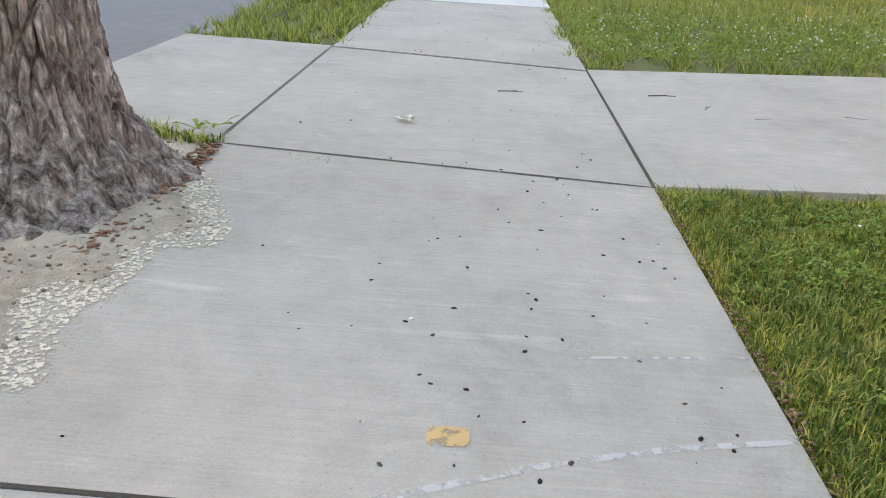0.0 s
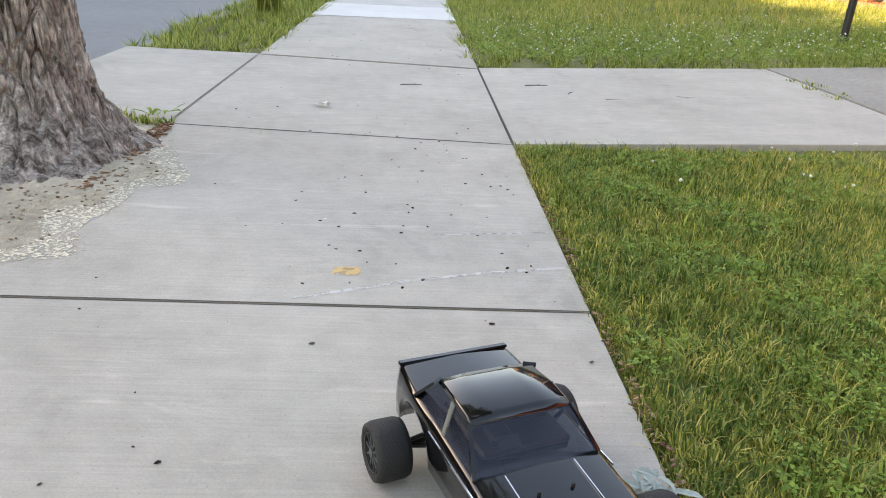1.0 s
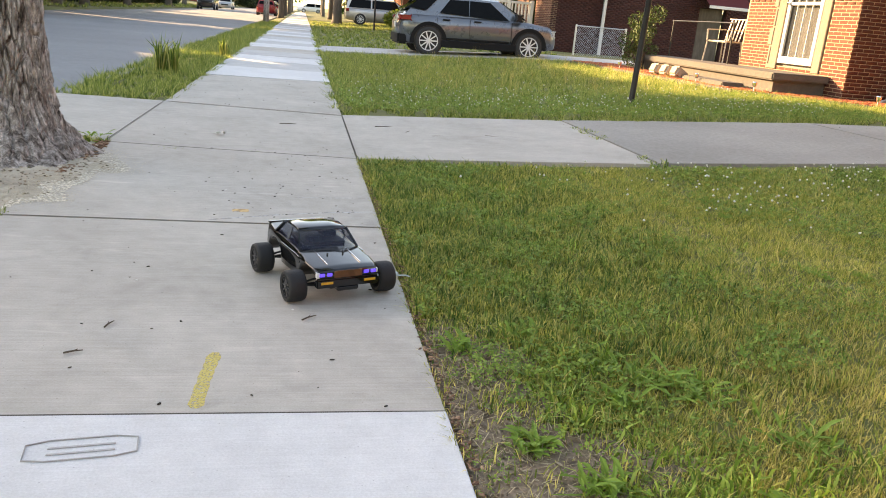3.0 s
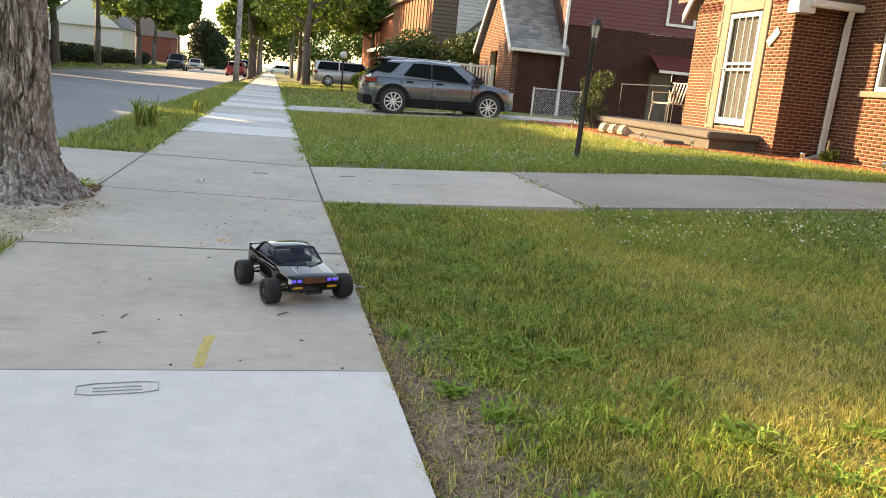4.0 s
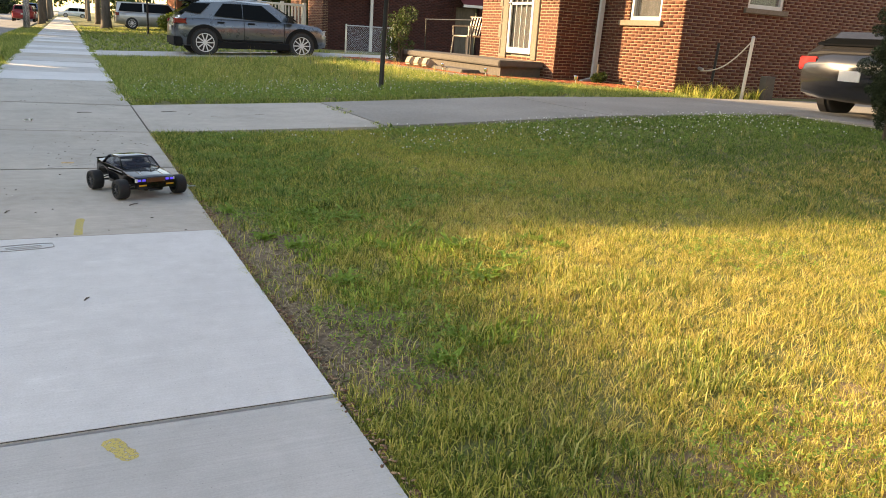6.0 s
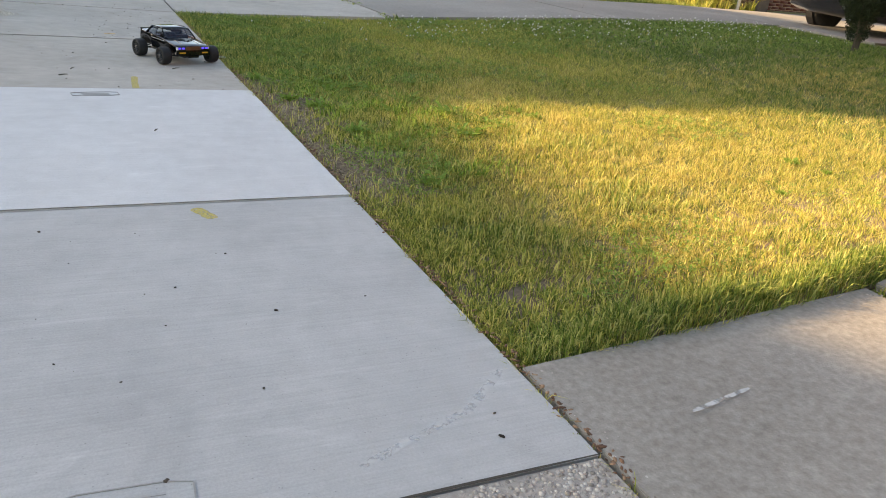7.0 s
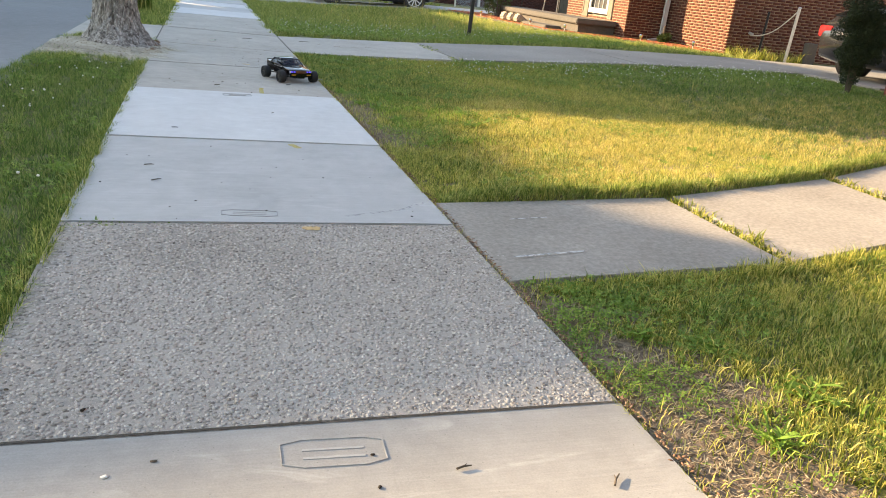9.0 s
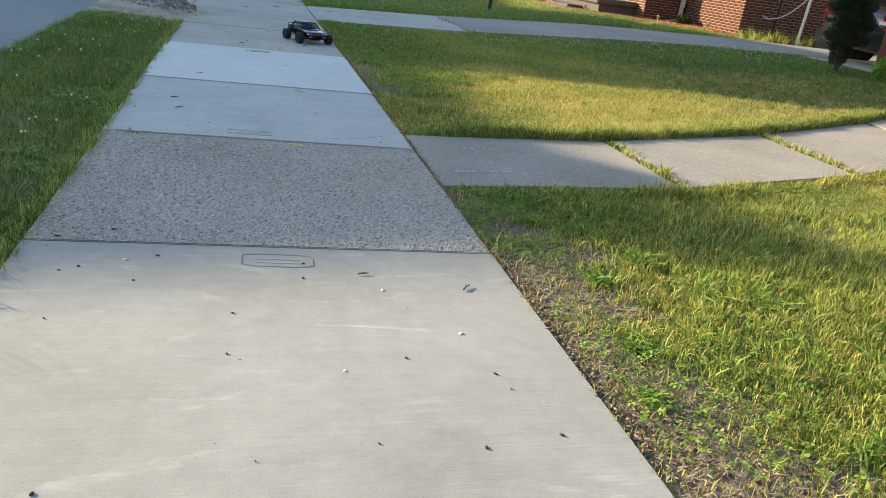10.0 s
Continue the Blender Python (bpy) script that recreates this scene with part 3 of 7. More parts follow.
dp = bm_new()
strut(dp, (8.98, 9.3, 0.32), (8.98, 9.22, 2.6), 0.09, 0.07)
strut(dp, (8.98, 9.22, 2.6), (8.9, 9.08, 2.8), 0.09, 0.07)
strut(dp, (8.98, 9.29, 0.33), (8.55, 9.1, 0.27), 0.07, 0.09)
part("downspout", dp, M_WHITE, house, "white metal downspout")
part("hose_bib", bar(bm_new(), (9.58, 7.0, 0.72), (9.58, 6.9, 0.7), 0.03), M_GALV, house)

# porch slab and steps
porch = thing("porch", "weathered concrete porch slab with low steps", "porch")
part("slab", box(bm_new(), 7.0, XB - 0.02, 9.7, 15.4, 0.48, 0.6, 0.02, 2), M_CONC, porch)
part("base", box(bm_new(), 7.1, XB - 0.02, 9.8, 15.3, 0.1, 0.48), M_CONC, porch)
part("step", box(bm_new(), 6.55, 6.98, 10.4, 11.9, 0.1, 0.36, 0.02, 2), M_CONC, porch)
part("step", box(bm_new(), 6.2, 6.53, 10.5, 11.8, 0.1, 0.25, 0.02, 2), M_CONC, porch)

# ---- dark red brick house ----
house2 = thing("house", "dark red brick house with grey shingled wing and red siding", "house")
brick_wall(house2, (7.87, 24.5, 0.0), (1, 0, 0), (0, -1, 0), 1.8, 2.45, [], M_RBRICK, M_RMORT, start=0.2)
# Sunlit street front takes the orange brick, the side walls the darkened one.
brick_wall(house2, (7.87, 29.0, 0.0), (0, -1, 0), (-1, 0, 0), 4.5, 2.45, [(1.6, 2.6, 0.9, 2.4)], M_BRICK, M_MORT, gable=(2.6, 2.25))
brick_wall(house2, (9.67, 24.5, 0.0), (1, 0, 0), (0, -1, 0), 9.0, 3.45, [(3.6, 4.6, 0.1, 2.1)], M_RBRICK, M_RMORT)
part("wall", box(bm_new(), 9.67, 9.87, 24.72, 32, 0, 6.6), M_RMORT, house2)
sd = bm_new()
for i in range(22):
    z = 3.47 + i * 0.15
    prism(sd, [(24.46 - 0.02, z), (24.46, z + 0.15), (24.7, z + 0.15), (24.7, z)], "x", 9.65, 18.67)
part("siding", sd, M_SIDING, house2, "dark red lapped siding")
w2 = window(house2, (13.65, 24.44, 3.9), (1, 0, 0), (0, -1, 0), 1.0, 1.5)
for a, b, c, d in ((13.55, 14.75, 3.8, 3.9), (13.55, 13.65, 3.9, 5.5), (14.65, 14.75, 3.9, 5.5)):
    part("window_trim", box(bm_new(), a, b, 24.38, 24.46, c, d, 0.005), M_WHITE, w2)
part("door", box(bm_new(), 13.3, 14.2, 24.6, 24.64, 0.1, 2.1), M_TRUNK, house2)
aw = bm_new()
prism(aw, [(24.42, 2.75), (24.42, 2.72), (23.5, 2.15), (23.5, 2.18)], "x", 13.1, 14.7)
part("awning", aw, M_SIDING, house2, "dark red metal awning over the side door")
part("awning_edge", box(bm_new(), 13.08, 14.72, 23.47, 23.5, 2.08, 2.18, 0.004), M_WHITE, house2)
wr = bm_new()
prism(wr, [(24.25, 2.35), (24.25, 2.47), (26.75, 5.2), (29.25, 2.47), (29.25, 2.35), (26.75, 5.05)], "x", 7.7, 9.9)
part("roof", wr, M_ROOF, house2)
shingles(house2, (7.7, 24.25, 2.48), (1, 0, 0), (0, 2.5, 2.73), 2.2, 3.6, M_ROOF, row=0.16, wid=0.32)
for s, y0 in ((1, 24.23), (-1, 29.27)):
    fas = bm_new()
    prism(fas, [(y0, 2.3), (y0, 2.5), (26.75, 5.23), (26.75, 5.0)], "x", 7.64, 7.7)
    part("bargeboard", fas, M_WHITE, house2)
part("gutter", box(bm_new(), 7.7, 9.7, 24.13, 24.25, 2.36, 2.47, 0.02, 2), M_WHITE, house2)
dp = bm_new()
strut(dp, (9.72, 24.4, 0.1), (9.72, 24.4, 6.4), 0.1, 0.08)
part("downspout", dp, M_WHITE, house2)
mr = bm_new()
prism(mr, [(9.3, 6.6), (9.3, 6.75), (14.2, 9.6), (19.1, 6.75), (19.1, 6.6), (14.2, 9.45)], "y", 24.1, 32.4)
part("roof", mr, M_BROOF, house2)
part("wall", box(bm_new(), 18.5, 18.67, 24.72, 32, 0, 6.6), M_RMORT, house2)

# ---- unseen house added across the street to cast shade, and trees ----
def plain_house(name, x0, x1, y0, y1, h, ridge, wallm, roofm, label, hip=0.0, along="y"):
    hs = thing(name, label, "house")
    part("wall", box(bm_new(), x0, x1, y0, y1, -0.2, h), wallm, hs)
    bm = bm_new()
    o = 0.35
    if along == "y":
        xm = (x0 + x1) / 2
        A = [bm.verts.new(p) for p in ((x0 - o, y0 - o, h), (x1 + o, y0 - o, h), (x1 + o, y1 + o, h), (x0 - o, y1 + o, h), (xm, y0 - o + hip, ridge), (xm, y1 + o - hip, ridge))]
        for f in ((0, 1, 4), (1, 2, 5, 4), (2, 3, 5), (3, 0, 4, 5), (3, 2, 1, 0)):
            bm.faces.new([A[i] for i in f])
    else:
        ym = (y0 + y1) / 2
        A = [bm.verts.new(p) for p in ((x0 - o, y0 - o, h), (x1 + o, y0 - o, h), (x1 + o, y1 + o, h), (x0 - o, y1 + o, h), (x0 - o + hip, ym, ridge), (x1 + o - hip, ym, ridge))]
        for f in ((1, 0, 4, 5), (1, 5, 2), (3, 2, 5, 4), (0, 3, 4), (0, 1, 2, 3)):
            bm.faces.new([A[i] for i in f])
    part("roof", bm, roofm, hs)
    for i in range(3):
        yy = y0 + (y1 - y0) * (i + 0.5) / 3
        for zz in ((0.9, 2.2),) if h < 4 else ((0.9, 2.2), (3.6, 4.8)):
            if x0 > 0:
                window(hs, (x0 - 0.01, yy + 0.5, zz[0]), (0, -1, 0), (-1, 0, 0), 1.0, zz[1] - zz[0])
            else:
                window(hs, (x1 + 0.01, yy - 0.5, zz[0]), (0, 1, 0), (1, 0, 0), 1.0, zz[1] - zz[0])
    return hs


def leaf_cloud(name, blobs, count, size, material, parent, seed):
    """A crown of single leaves: blobs are (centre, radius)."""
    rg = np.random.default_rng(seed)
    vol = np.array([b[1] ** 2 for b in blobs])
    pick = rg.choice(len(blobs), count, p=vol / vol.sum())
    c = np.array([b[0] for b in blobs])[pick]
    r = np.array([b[1] for b in blobs])[pick]
    d = rg.normal(size=(count, 3))
    d /= np.linalg.norm(d, axis=1)[:, None]
    rad = r * (0.45 + 0.6 * rg.random(count) ** 0.6)
    P = c + d * rad[:, None] * np.array([1, 1, 0.8])
    a = rg.normal(size=(count, 3))
    a /= np.linalg.norm(a, axis=1)[:, None]
    b = np.cross(a, rg.normal(size=(count, 3)))
    b /= np.linalg.norm(b, axis=1)[:, None]
    s = (size * rg.uniform(0.6, 1.3, count))[:, None]
    V = np.stack([P - a * s, P + b * s * 0.55, P + a * s, P - b * s * 0.55], 1).reshape(-1, 3)
    return quick_mesh(name, V, np.arange(count * 4).reshape(-1, 4), material, parent)


def tree(x, y, z0, h, r, trunk_r, seed, leaves=9000, size=0.16, label="tall leafy street tree with a brown trunk", low=0.35, lm=None, group=""):
    rg = random.Random(seed)
    t = thing("tree", label, "tree", pose(x, y, z0), group)
    bm = bm_new()
    top = h * 0.62
    pts = [Vector((0, 0, -0.2)), Vector((rg.uniform(-.1, .1), rg.uniform(-.1, .1), h * low)), Vector((rg.uniform(-.4, .4), rg.uniform(-.4, .4), top))]
    lathe(bm, [(trunk_r * 1.5, -0.2), (trunk_r * 1.15, 0.25), (trunk_r, 0.9), (trunk_r * 0.85, h * low)], 14)
    bar(bm, pts[1] - Vector((0, 0, 0.2)), pts[2], trunk_r * 0.85, trunk_r * 0.35, 9)
    blobs = []
    for i in range(9):
        a = i * 2.4 + rg.random()
        zz = h * (low + 0.08 + 0.5 * rg.random())
        e = Vector((math.cos(a) * r * rg.uniform(0.5, 0.85), math.sin(a) * r * rg.uniform(0.5, 0.85), zz + r * 0.35))
        s = Vector((0, 0, min(zz, top)))
        bar(bm, s, e, trunk_r * 0.4, trunk_r * 0.1, 7)
        blobs.append((tuple(e), r * rg.uniform(0.32, 0.5)))
    for i in range(5):
        blobs.append(((rg.uniform(-.3, .3) * r, rg.uniform(-.3, .3) * r, h * rg.uniform(0.6, 0.88)), r * rg.uniform(0.35, 0.5)))
    part("trunk", bm, M_TRUNK, t, smooth=True)
    cr = leaf_cloud("crown", blobs, leaves, size, lm or M_LEAF, t, seed)
    tagged(cr, kind="stuff")
    return t


# Unseen; ridge and hip are shaped to draw the shadow edge on the pavement.
plain_house("house", -26.0, -16.0, 2.15, 22.75, 4.0, 7.6, M_RMORT, M_BROOF, "unseen brick house added across the street to cast the pavement shade", hip=8.0)

# ---- big street tree with ridged bark ----
def big_tree():
    t = thing("tree", "old street tree with thick ridged grey-brown bark", "tree", pose(-2.085, 3.2, 0))
    nu = 340
    th = np.linspace(0, 2 * math.pi, nu, endpoint=False)
    zz = np.concatenate([np.linspace(-0.12, 1.75, 310), np.linspace(1.78, 3.0, 60), np.linspace(3.2, 6.0, 12)])
    nv = len(zz)
    T, Z = np.meshgrid(th, zz)
    rg = np.random.default_rng(4)
    base = 0.196 + 0.012 * np.cos(2 * T + 0.5) - 0.006 * Z
    flare = np.exp(-np.maximum(Z, 0) / 0.17)
    roots = 0.1 + 0.18 * np.maximum(0, np.cos(T - 0.35)) ** 3 + 0.42 * np.maximum(0, np.cos(T + 1.45)) ** 2 + 0.14 * np.maximum(0, np.cos(T - 2.6)) ** 4 + 0.1 * np.maximum(0, np.cos(T - 1.6)) ** 6
    R = base + flare * roots
    # plates of bark parted by furrows
    relief = np.zeros_like(R)
    for i in range(nv):
        for j in range(nu):
            z, t0 = zz[i], th[j]
            c, d = math.cos(t0) * 0.25, math.sin(t0) * 0.25
            w = noise.noise_vector(Vector((c * 9, d * 9, z * 3)))
            p = Vector((c * 26 + w.x * 0.9, d * 26 + w.y * 0.9, z * 4.6 + w.z * 0.9))
            f = noise.voronoi(p)[0]
            e = min(1.0, (f[1] - f[0]) / 0.22)
            q = Vector((c * 60, d * 60, z * 14 + w.x))
            g = noise.voronoi(q)[0]
            relief[i, j] = 0.03 * e ** 0.7 + 0.009 * min(1.0, (g[1] - g[0]) / 0.35) + 0.007 * w.z - 0.014
    R = R + relief + rg.normal(0, 0.0010, R.shape) + flare * 0.02 * np.sin(Z * 40 + 3 * np.sin(T * 4))
    lean = 0.02 * Z
    V = np.stack([R * np.cos(T) - lean * 0.8, R * np.sin(T), Z], -1).reshape(-1, 3)
    idx = np.arange(nu * nv).reshape(nv, nu)
    nx = np.roll(idx, -1, axis=1)
    F = np.stack([idx[:-1], nx[:-1], nx[1:], idx[1:]], -1).reshape(-1, 4)
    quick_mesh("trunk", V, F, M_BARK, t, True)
    bm = bm_new()
    blobs = []
    rr = random.Random(8)
    for i in range(8):
        a = i * 2.4
        e = Vector((math.cos(a) * rr.uniform(1.5, 3.4), math.sin(a) * rr.uniform(1.5, 3.4), rr.uniform(7.6, 10.5)))
        bar(bm, (0, 0, rr.uniform(4.2, 5.8)), e, 0.15, 0.04, 8)
        blobs.append((tuple(e), rr.uniform(1.2, 1.8)))
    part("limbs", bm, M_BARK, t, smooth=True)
    tagged(leaf_cloud("crown", blobs, 6000, 0.16, M_LEAF, t, 5), kind="stuff")


big_tree()

# street trees beyond; those near x -13 below y 65 are added for shade
# Brighter leaf copy: the sun through mid-street crowns is put into the colour.
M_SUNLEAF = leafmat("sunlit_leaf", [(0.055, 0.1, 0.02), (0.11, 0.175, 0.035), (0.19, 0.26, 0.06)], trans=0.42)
TREES = [(1.9, 54, 11, 4.5, 0.3, 1), (-2.2, 66, 9.5, 2.7, 0.22, 2), (-2.3, 84, 10, 3.0, 0.22, 3), (2.2, 76, 10, 4.5, 0.25, 4), (-2.2, 104, 11, 3.6, 0.25, 5),
         (2.0, 98, 12, 5, 0.2, 6), (-2.2, 130, 13, 5, 0.22, 7), (2.5, 128, 13, 5, 0.22, 8), (-12.8, 77, 11, 3.8, 0.3, 9), (-14.4, 124, 10, 3.2, 0.25, 10),
         (-13.2, 32, 6.6, 4.0, 0.25, 12), (-13.0, 17.2, 7.5, 3.1, 0.3, 13), (-13.4, 38.5, 8.5, 4, 0.25, 22), (-13.4, 44.5, 9, 4, 0.25, 23), (-13.0, 15.3, 7.6, 3.5, 0.25, 16), (7.5, 62, 9, 3.6, 0.3, 14), (-13.4, 50, 10, 4, 0.25, 18), (-13.4, 62, 10, 4, 0.25, 19), (-14.6, 100, 10, 3.4, 0.25, 20)]
for (x, y, h, r, tr, sd) in TREES:
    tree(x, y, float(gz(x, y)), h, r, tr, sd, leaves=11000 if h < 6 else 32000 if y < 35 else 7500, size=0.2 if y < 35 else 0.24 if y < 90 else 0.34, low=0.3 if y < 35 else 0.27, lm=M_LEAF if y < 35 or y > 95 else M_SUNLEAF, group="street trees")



def shade_tree(x, y, blobs, leaves, seed):
    t = thing("tree", "unseen young tree added across the street for its shade", "tree", pose(x, y, float(gz(x, y))), "street trees")
    b = bm_new()
    lathe(b, [(0.14, -0.1), (0.11, 0.2), (0.09, 2.0), (0.07, 3.4)], 10)
    for c, r in blobs:
        bar(b, (0, 0, 2.6), c, 0.05, 0.015, 6)
    part("trunk", b, M_TRUNK, t, smooth=True)
    tagged(leaf_cloud("crown", blobs, leaves, 0.2, M_LEAF, t, seed), kind="stuff")


# Unseen crowns, added with blobs placed to shape shadow edges on lawn and road.
shade_tree(-13.2, 10.75, [((0, -1.1, 4.35), 0.8), ((0, 0.2, 4.6), 0.85), ((0, 1.2, 4.7), 0.9), ((0, 0, 3.6), 0.9)], 11000, 17)
shade_tree(-13.0, 12.6, [((0, -1.3, 4.97), 0.8), ((0, -0.6, 5.37), 0.8), ((0, 0, 5.72), 0.8), ((0, 0.3, 6.07), 0.8), ((0, 1.0, 6.4), 0.8),
                         ((0, 0.6, 5.5), 1.0), ((0, 1.4, 6.1), 1.0), ((0, 1.9, 6.7), 1.0), ((0, 1.5, 7.0), 1.0),
                         ((0, -2.1, 5.2), 0.6), ((0, -1.55, 5.7), 0.65), ((0, -1.4, 6.2), 0.7), ((0, -1.2, 6.7), 0.75), ((0, -0.6, 6.9), 0.9)], 36000, 21)

shade_tree(-13.2, 5.3, [((0, -0.45, 4.8), 0.36), ((0, 0.1, 4.6), 0.5), ((0, 0.5, 4.3), 0.6), ((0, 0.3, 3.6), 0.7)], 9000, 27)
shade_tree(-13.1, 25.2, [((0, -3.8 + 1.25 * i, 5.3 + 0.15 * (i % 2)), 1.15) for i in range(7)] + [((0, -3 + 1.5 * i, 4.1), 1.1) for i in range(5)], 40000, 26)
shade_tree(-13.2, 22.3, [((0, -0.7, 2.4), 0.9), ((0, 0.7, 2.5), 0.9), ((0, 0, 3.3), 1.0), ((0, 0.9, 3.6), 0.8)], 14000, 24)
shade_tree(-13.4, 41.8, [((0, -1.6, 2.0), 1.1), ((0, 0, 2.2), 1.2), ((0, 1.6, 2.2), 1.1), ((0, -0.8, 3.6), 1.1), ((0, 0.9, 3.8), 1.1)], 14000, 25)

# ---- cars ----
def loft(bm, rings):
    vs = [[bm.verts.new(p) for p in r] for r in rings]
    n = len(rings[0])
    for a, b in zip(vs, vs[1:]):
        for i in range(n):
            bm.faces.new((a[i], a[(i + 1) % n], b[(i + 1) % n], b[i]))
    bm.faces.new(list(reversed(vs[0])))
    bm.faces.new(vs[-1])
    bmesh.ops.recalc_face_normals(bm, faces=bm.faces)
    return bm


def ring(x, hw, zb, zt, tuck=0.06, crown=0.02):
    """A rounded body section at x: half width, bottom and top."""
    h = zt - zb
    pts = []
    for s in (1, -1):
        half = [(0.55, zb), (1 - tuck, zb + 0.06 * h), (1.0, zb + 0.38 * h), (1.0, zb + 0.7 * h), (0.975, zb + 0.9 * h), (0.9, zt - 0.01), (0.45, zt + crown)]
        half = [(x, s * hw * a, z) for a, z in half]
        pts += half if s == 1 else list(reversed(half))
    return pts


def wheel(parent, x, y, z, r, w, side, spokes=10):
    wh = new("wheel")
    wh.parent = parent
    M = Matrix.Translation((x, y, z)) @ Matrix.Rotation(-side * math.pi / 2, 4, "X")
    ty = bm_new()
    lathe(ty, [(r * 0.72, -w / 2), (r * 0.93, -w / 2), (r, -w / 2 + 0.12 * w), (r, w / 2 - 0.12 * w), (r * 0.93, w / 2), (r * 0.72, w / 2), (r * 0.7, 0)], 28, M)
    part("tyre", ty, M_TYRE, wh, smooth=True)
    rim = bm_new()
    lathe(rim, [(r * 0.72, w * 0.3), (r * 0.72, w * 0.5), (r * 0.67, w * 0.5), (r * 0.66, w * 0.34)], 28, M)
    for i in range(spokes):
        a = 2 * math.pi * i / spokes
        box(rim, r * 0.1, r * 0.69, -r * 0.045, r * 0.045, w * 0.36, w * 0.46, m=M @ Matrix.Rotation(a, 4, "Z"))
    lathe(rim, [(r * 0.14, w * 0.3), (r * 0.14, w * 0.5), (r * 0.05, w * 0.52)], 14, M)
    part("rim", rim, M_ALLOY, wh)
    hub = bm_new()
    lathe(hub, [(r * 0.7, w * 0.2), (r * 0.7, w * 0.31), (0.01, w * 0.31)], 24, M)
    part("hub", hub, M_BLACK, wh)
    return wh


def car(label, M, paint, L=4.4, W=1.8, H=1.64, wb=2.64, wr=0.34, hood=0.98, belt=1.02, nose=0.75, cowl=0.28, roof0=0.12, roof1=-0.42, tail=-0.48, tailz=1.0, cat="car",
        clad=False, front=False, box_tail=False):
    """A car along +x with its middle at the origin. Stations are fractions of its length."""
    c = thing("car", label, cat, M)
    hw = W / 2
    body = bm_new()
    st = [(-0.5, 0.84, 0.36, belt * 0.82), (-0.485, 0.92, 0.3, belt * 0.97), (-0.44, 0.97, 0.24, belt), (-0.3, 1, 0.2, belt), (0.0, 1, 0.2, belt), (cowl, 0.99, 0.2, hood + 0.03), (0.36, 0.97, 0.22, hood - 0.02), (0.45, 0.92, 0.24, nose + 0.12), (0.49, 0.84, 0.28, nose), (0.5, 0.78, 0.34, nose - 0.15)]
    loft(body, [ring(f * L, hw * a, zb, zt) for f, a, zb, zt in st])
    part("body", body, paint, c, smooth=True)
    gh = bm_new()
    rz = H
    g = [(tail, 0.88, 0.8, belt + 0.02), (roof1, 0.9, 0.74, rz - 0.05), ((roof1 + roof0) / 2, 0.92, 0.76, rz), (roof0, 0.92, 0.74, rz - 0.03), (cowl + 0.02, 0.9, 0.8, hood + 0.04)]
    rings = []
    for f, a, b, zt in g:
        zb = belt - 0.08
        rings.append([(f * L, hw * a, zb), (f * L, hw * (b if zt > belt + 0.2 else a), zt - 0.04), (f * L, hw * b * 0.8, zt), (f * L, -hw * b * 0.8, zt), (f * L, -hw * (b if zt > belt + 0.2 else a), zt - 0.04), (f * L, -hw * a, zb)])
    loft(gh, rings)
    part("cabin", gh, paint, c)
    # side windows
    for s in (1, -1):
        if clad:
            for poly in (((-0.252, 1.05), (-0.072, 1.0), (-0.072, 1.375), (-0.19, 1.37)), ((-0.066, 1.0), (0.185, 0.945), (0.06, 1.365), (-0.066, 1.375)), ((-0.435, 1.13), (-0.335, 1.09), (-0.27, 1.355), (-0.385, 1.345))):
                q = bm_new()
                pts = [(f * L, s * (hw * (0.93 - 0.18 * (z - belt) / (rz - belt)) + 0.014), z) for f, z in poly]
                v = [q.verts.new(a) for a in pts] + [q.verts.new((a[0], a[1] - s * 0.03, a[2])) for a in pts]
                for f in ((0, 1, 2, 3), (7, 6, 5, 4), (0, 4, 5, 1), (1, 5, 6, 2), (2, 6, 7, 3), (3, 7, 4, 0)):
                    q.faces.new([v[i] for i in f])
                bmesh.ops.recalc_face_normals(q, faces=q.faces)
                part("side_window", q, M_TINT, c)
            for f in (-0.235, -0.04):
                part("door_handle", box(bm_new(), f * L, (f + 0.045) * L, s * hw - 0.015, s * hw + 0.022, 0.86, 0.895, 0.008), M_CLAD, c)
            for f in (-0.27, -0.065, 0.2):
                part("door_seam", box(bm_new(), f * L - 0.004, f * L + 0.004, s * hw - 0.01, s * hw + 0.003, 0.4, 0.92), M_CLAD, c)
            part("door_moulding", box(bm_new(), -0.25 * L, 0.19 * L, s * hw - 0.01, s * hw + 0.012, 0.4, 0.44, 0.006), M_CLAD, c)
        gp = 0.01
        span = [] if clad else [(roof1 + 0.03, (roof1 + roof0) / 2 - gp), ((roof1 + roof0) / 2 + gp, roof0 + 0.09)]
        for i, (a, b) in enumerate(span):
            q = bm_new()
            def P(f, z):
                k = (z - belt) / (rz - belt)
                return (f * L, s * (hw * (0.93 - 0.18 * k) + 0.012), z)
            zt0 = rz - 0.1
            pts = [P(a - (0.02 if i == 0 else 0), belt + 0.03), P(b, belt + 0.03), P(b - (0.085 if i == 1 else 0), zt0), P(a + (0.02 if i == 0 else 0), zt0 - (0.03 if i == 0 else 0))]
            v = [q.verts.new(p) for p in pts]
            v2 = [q.verts.new((p[0], p[1] - s * 0.03, p[2])) for p in pts]
            q.faces.new(v)
            q.faces.new(list(reversed(v2)))
            for j in range(4):
                q.faces.new((v[j], v2[j], v2[(j + 1) % 4], v[(j + 1) % 4]))
            bmesh.ops.recalc_face_normals(q, faces=q.faces)
            part("side_window", q, M_TINT, c)
            hd = bm_new()
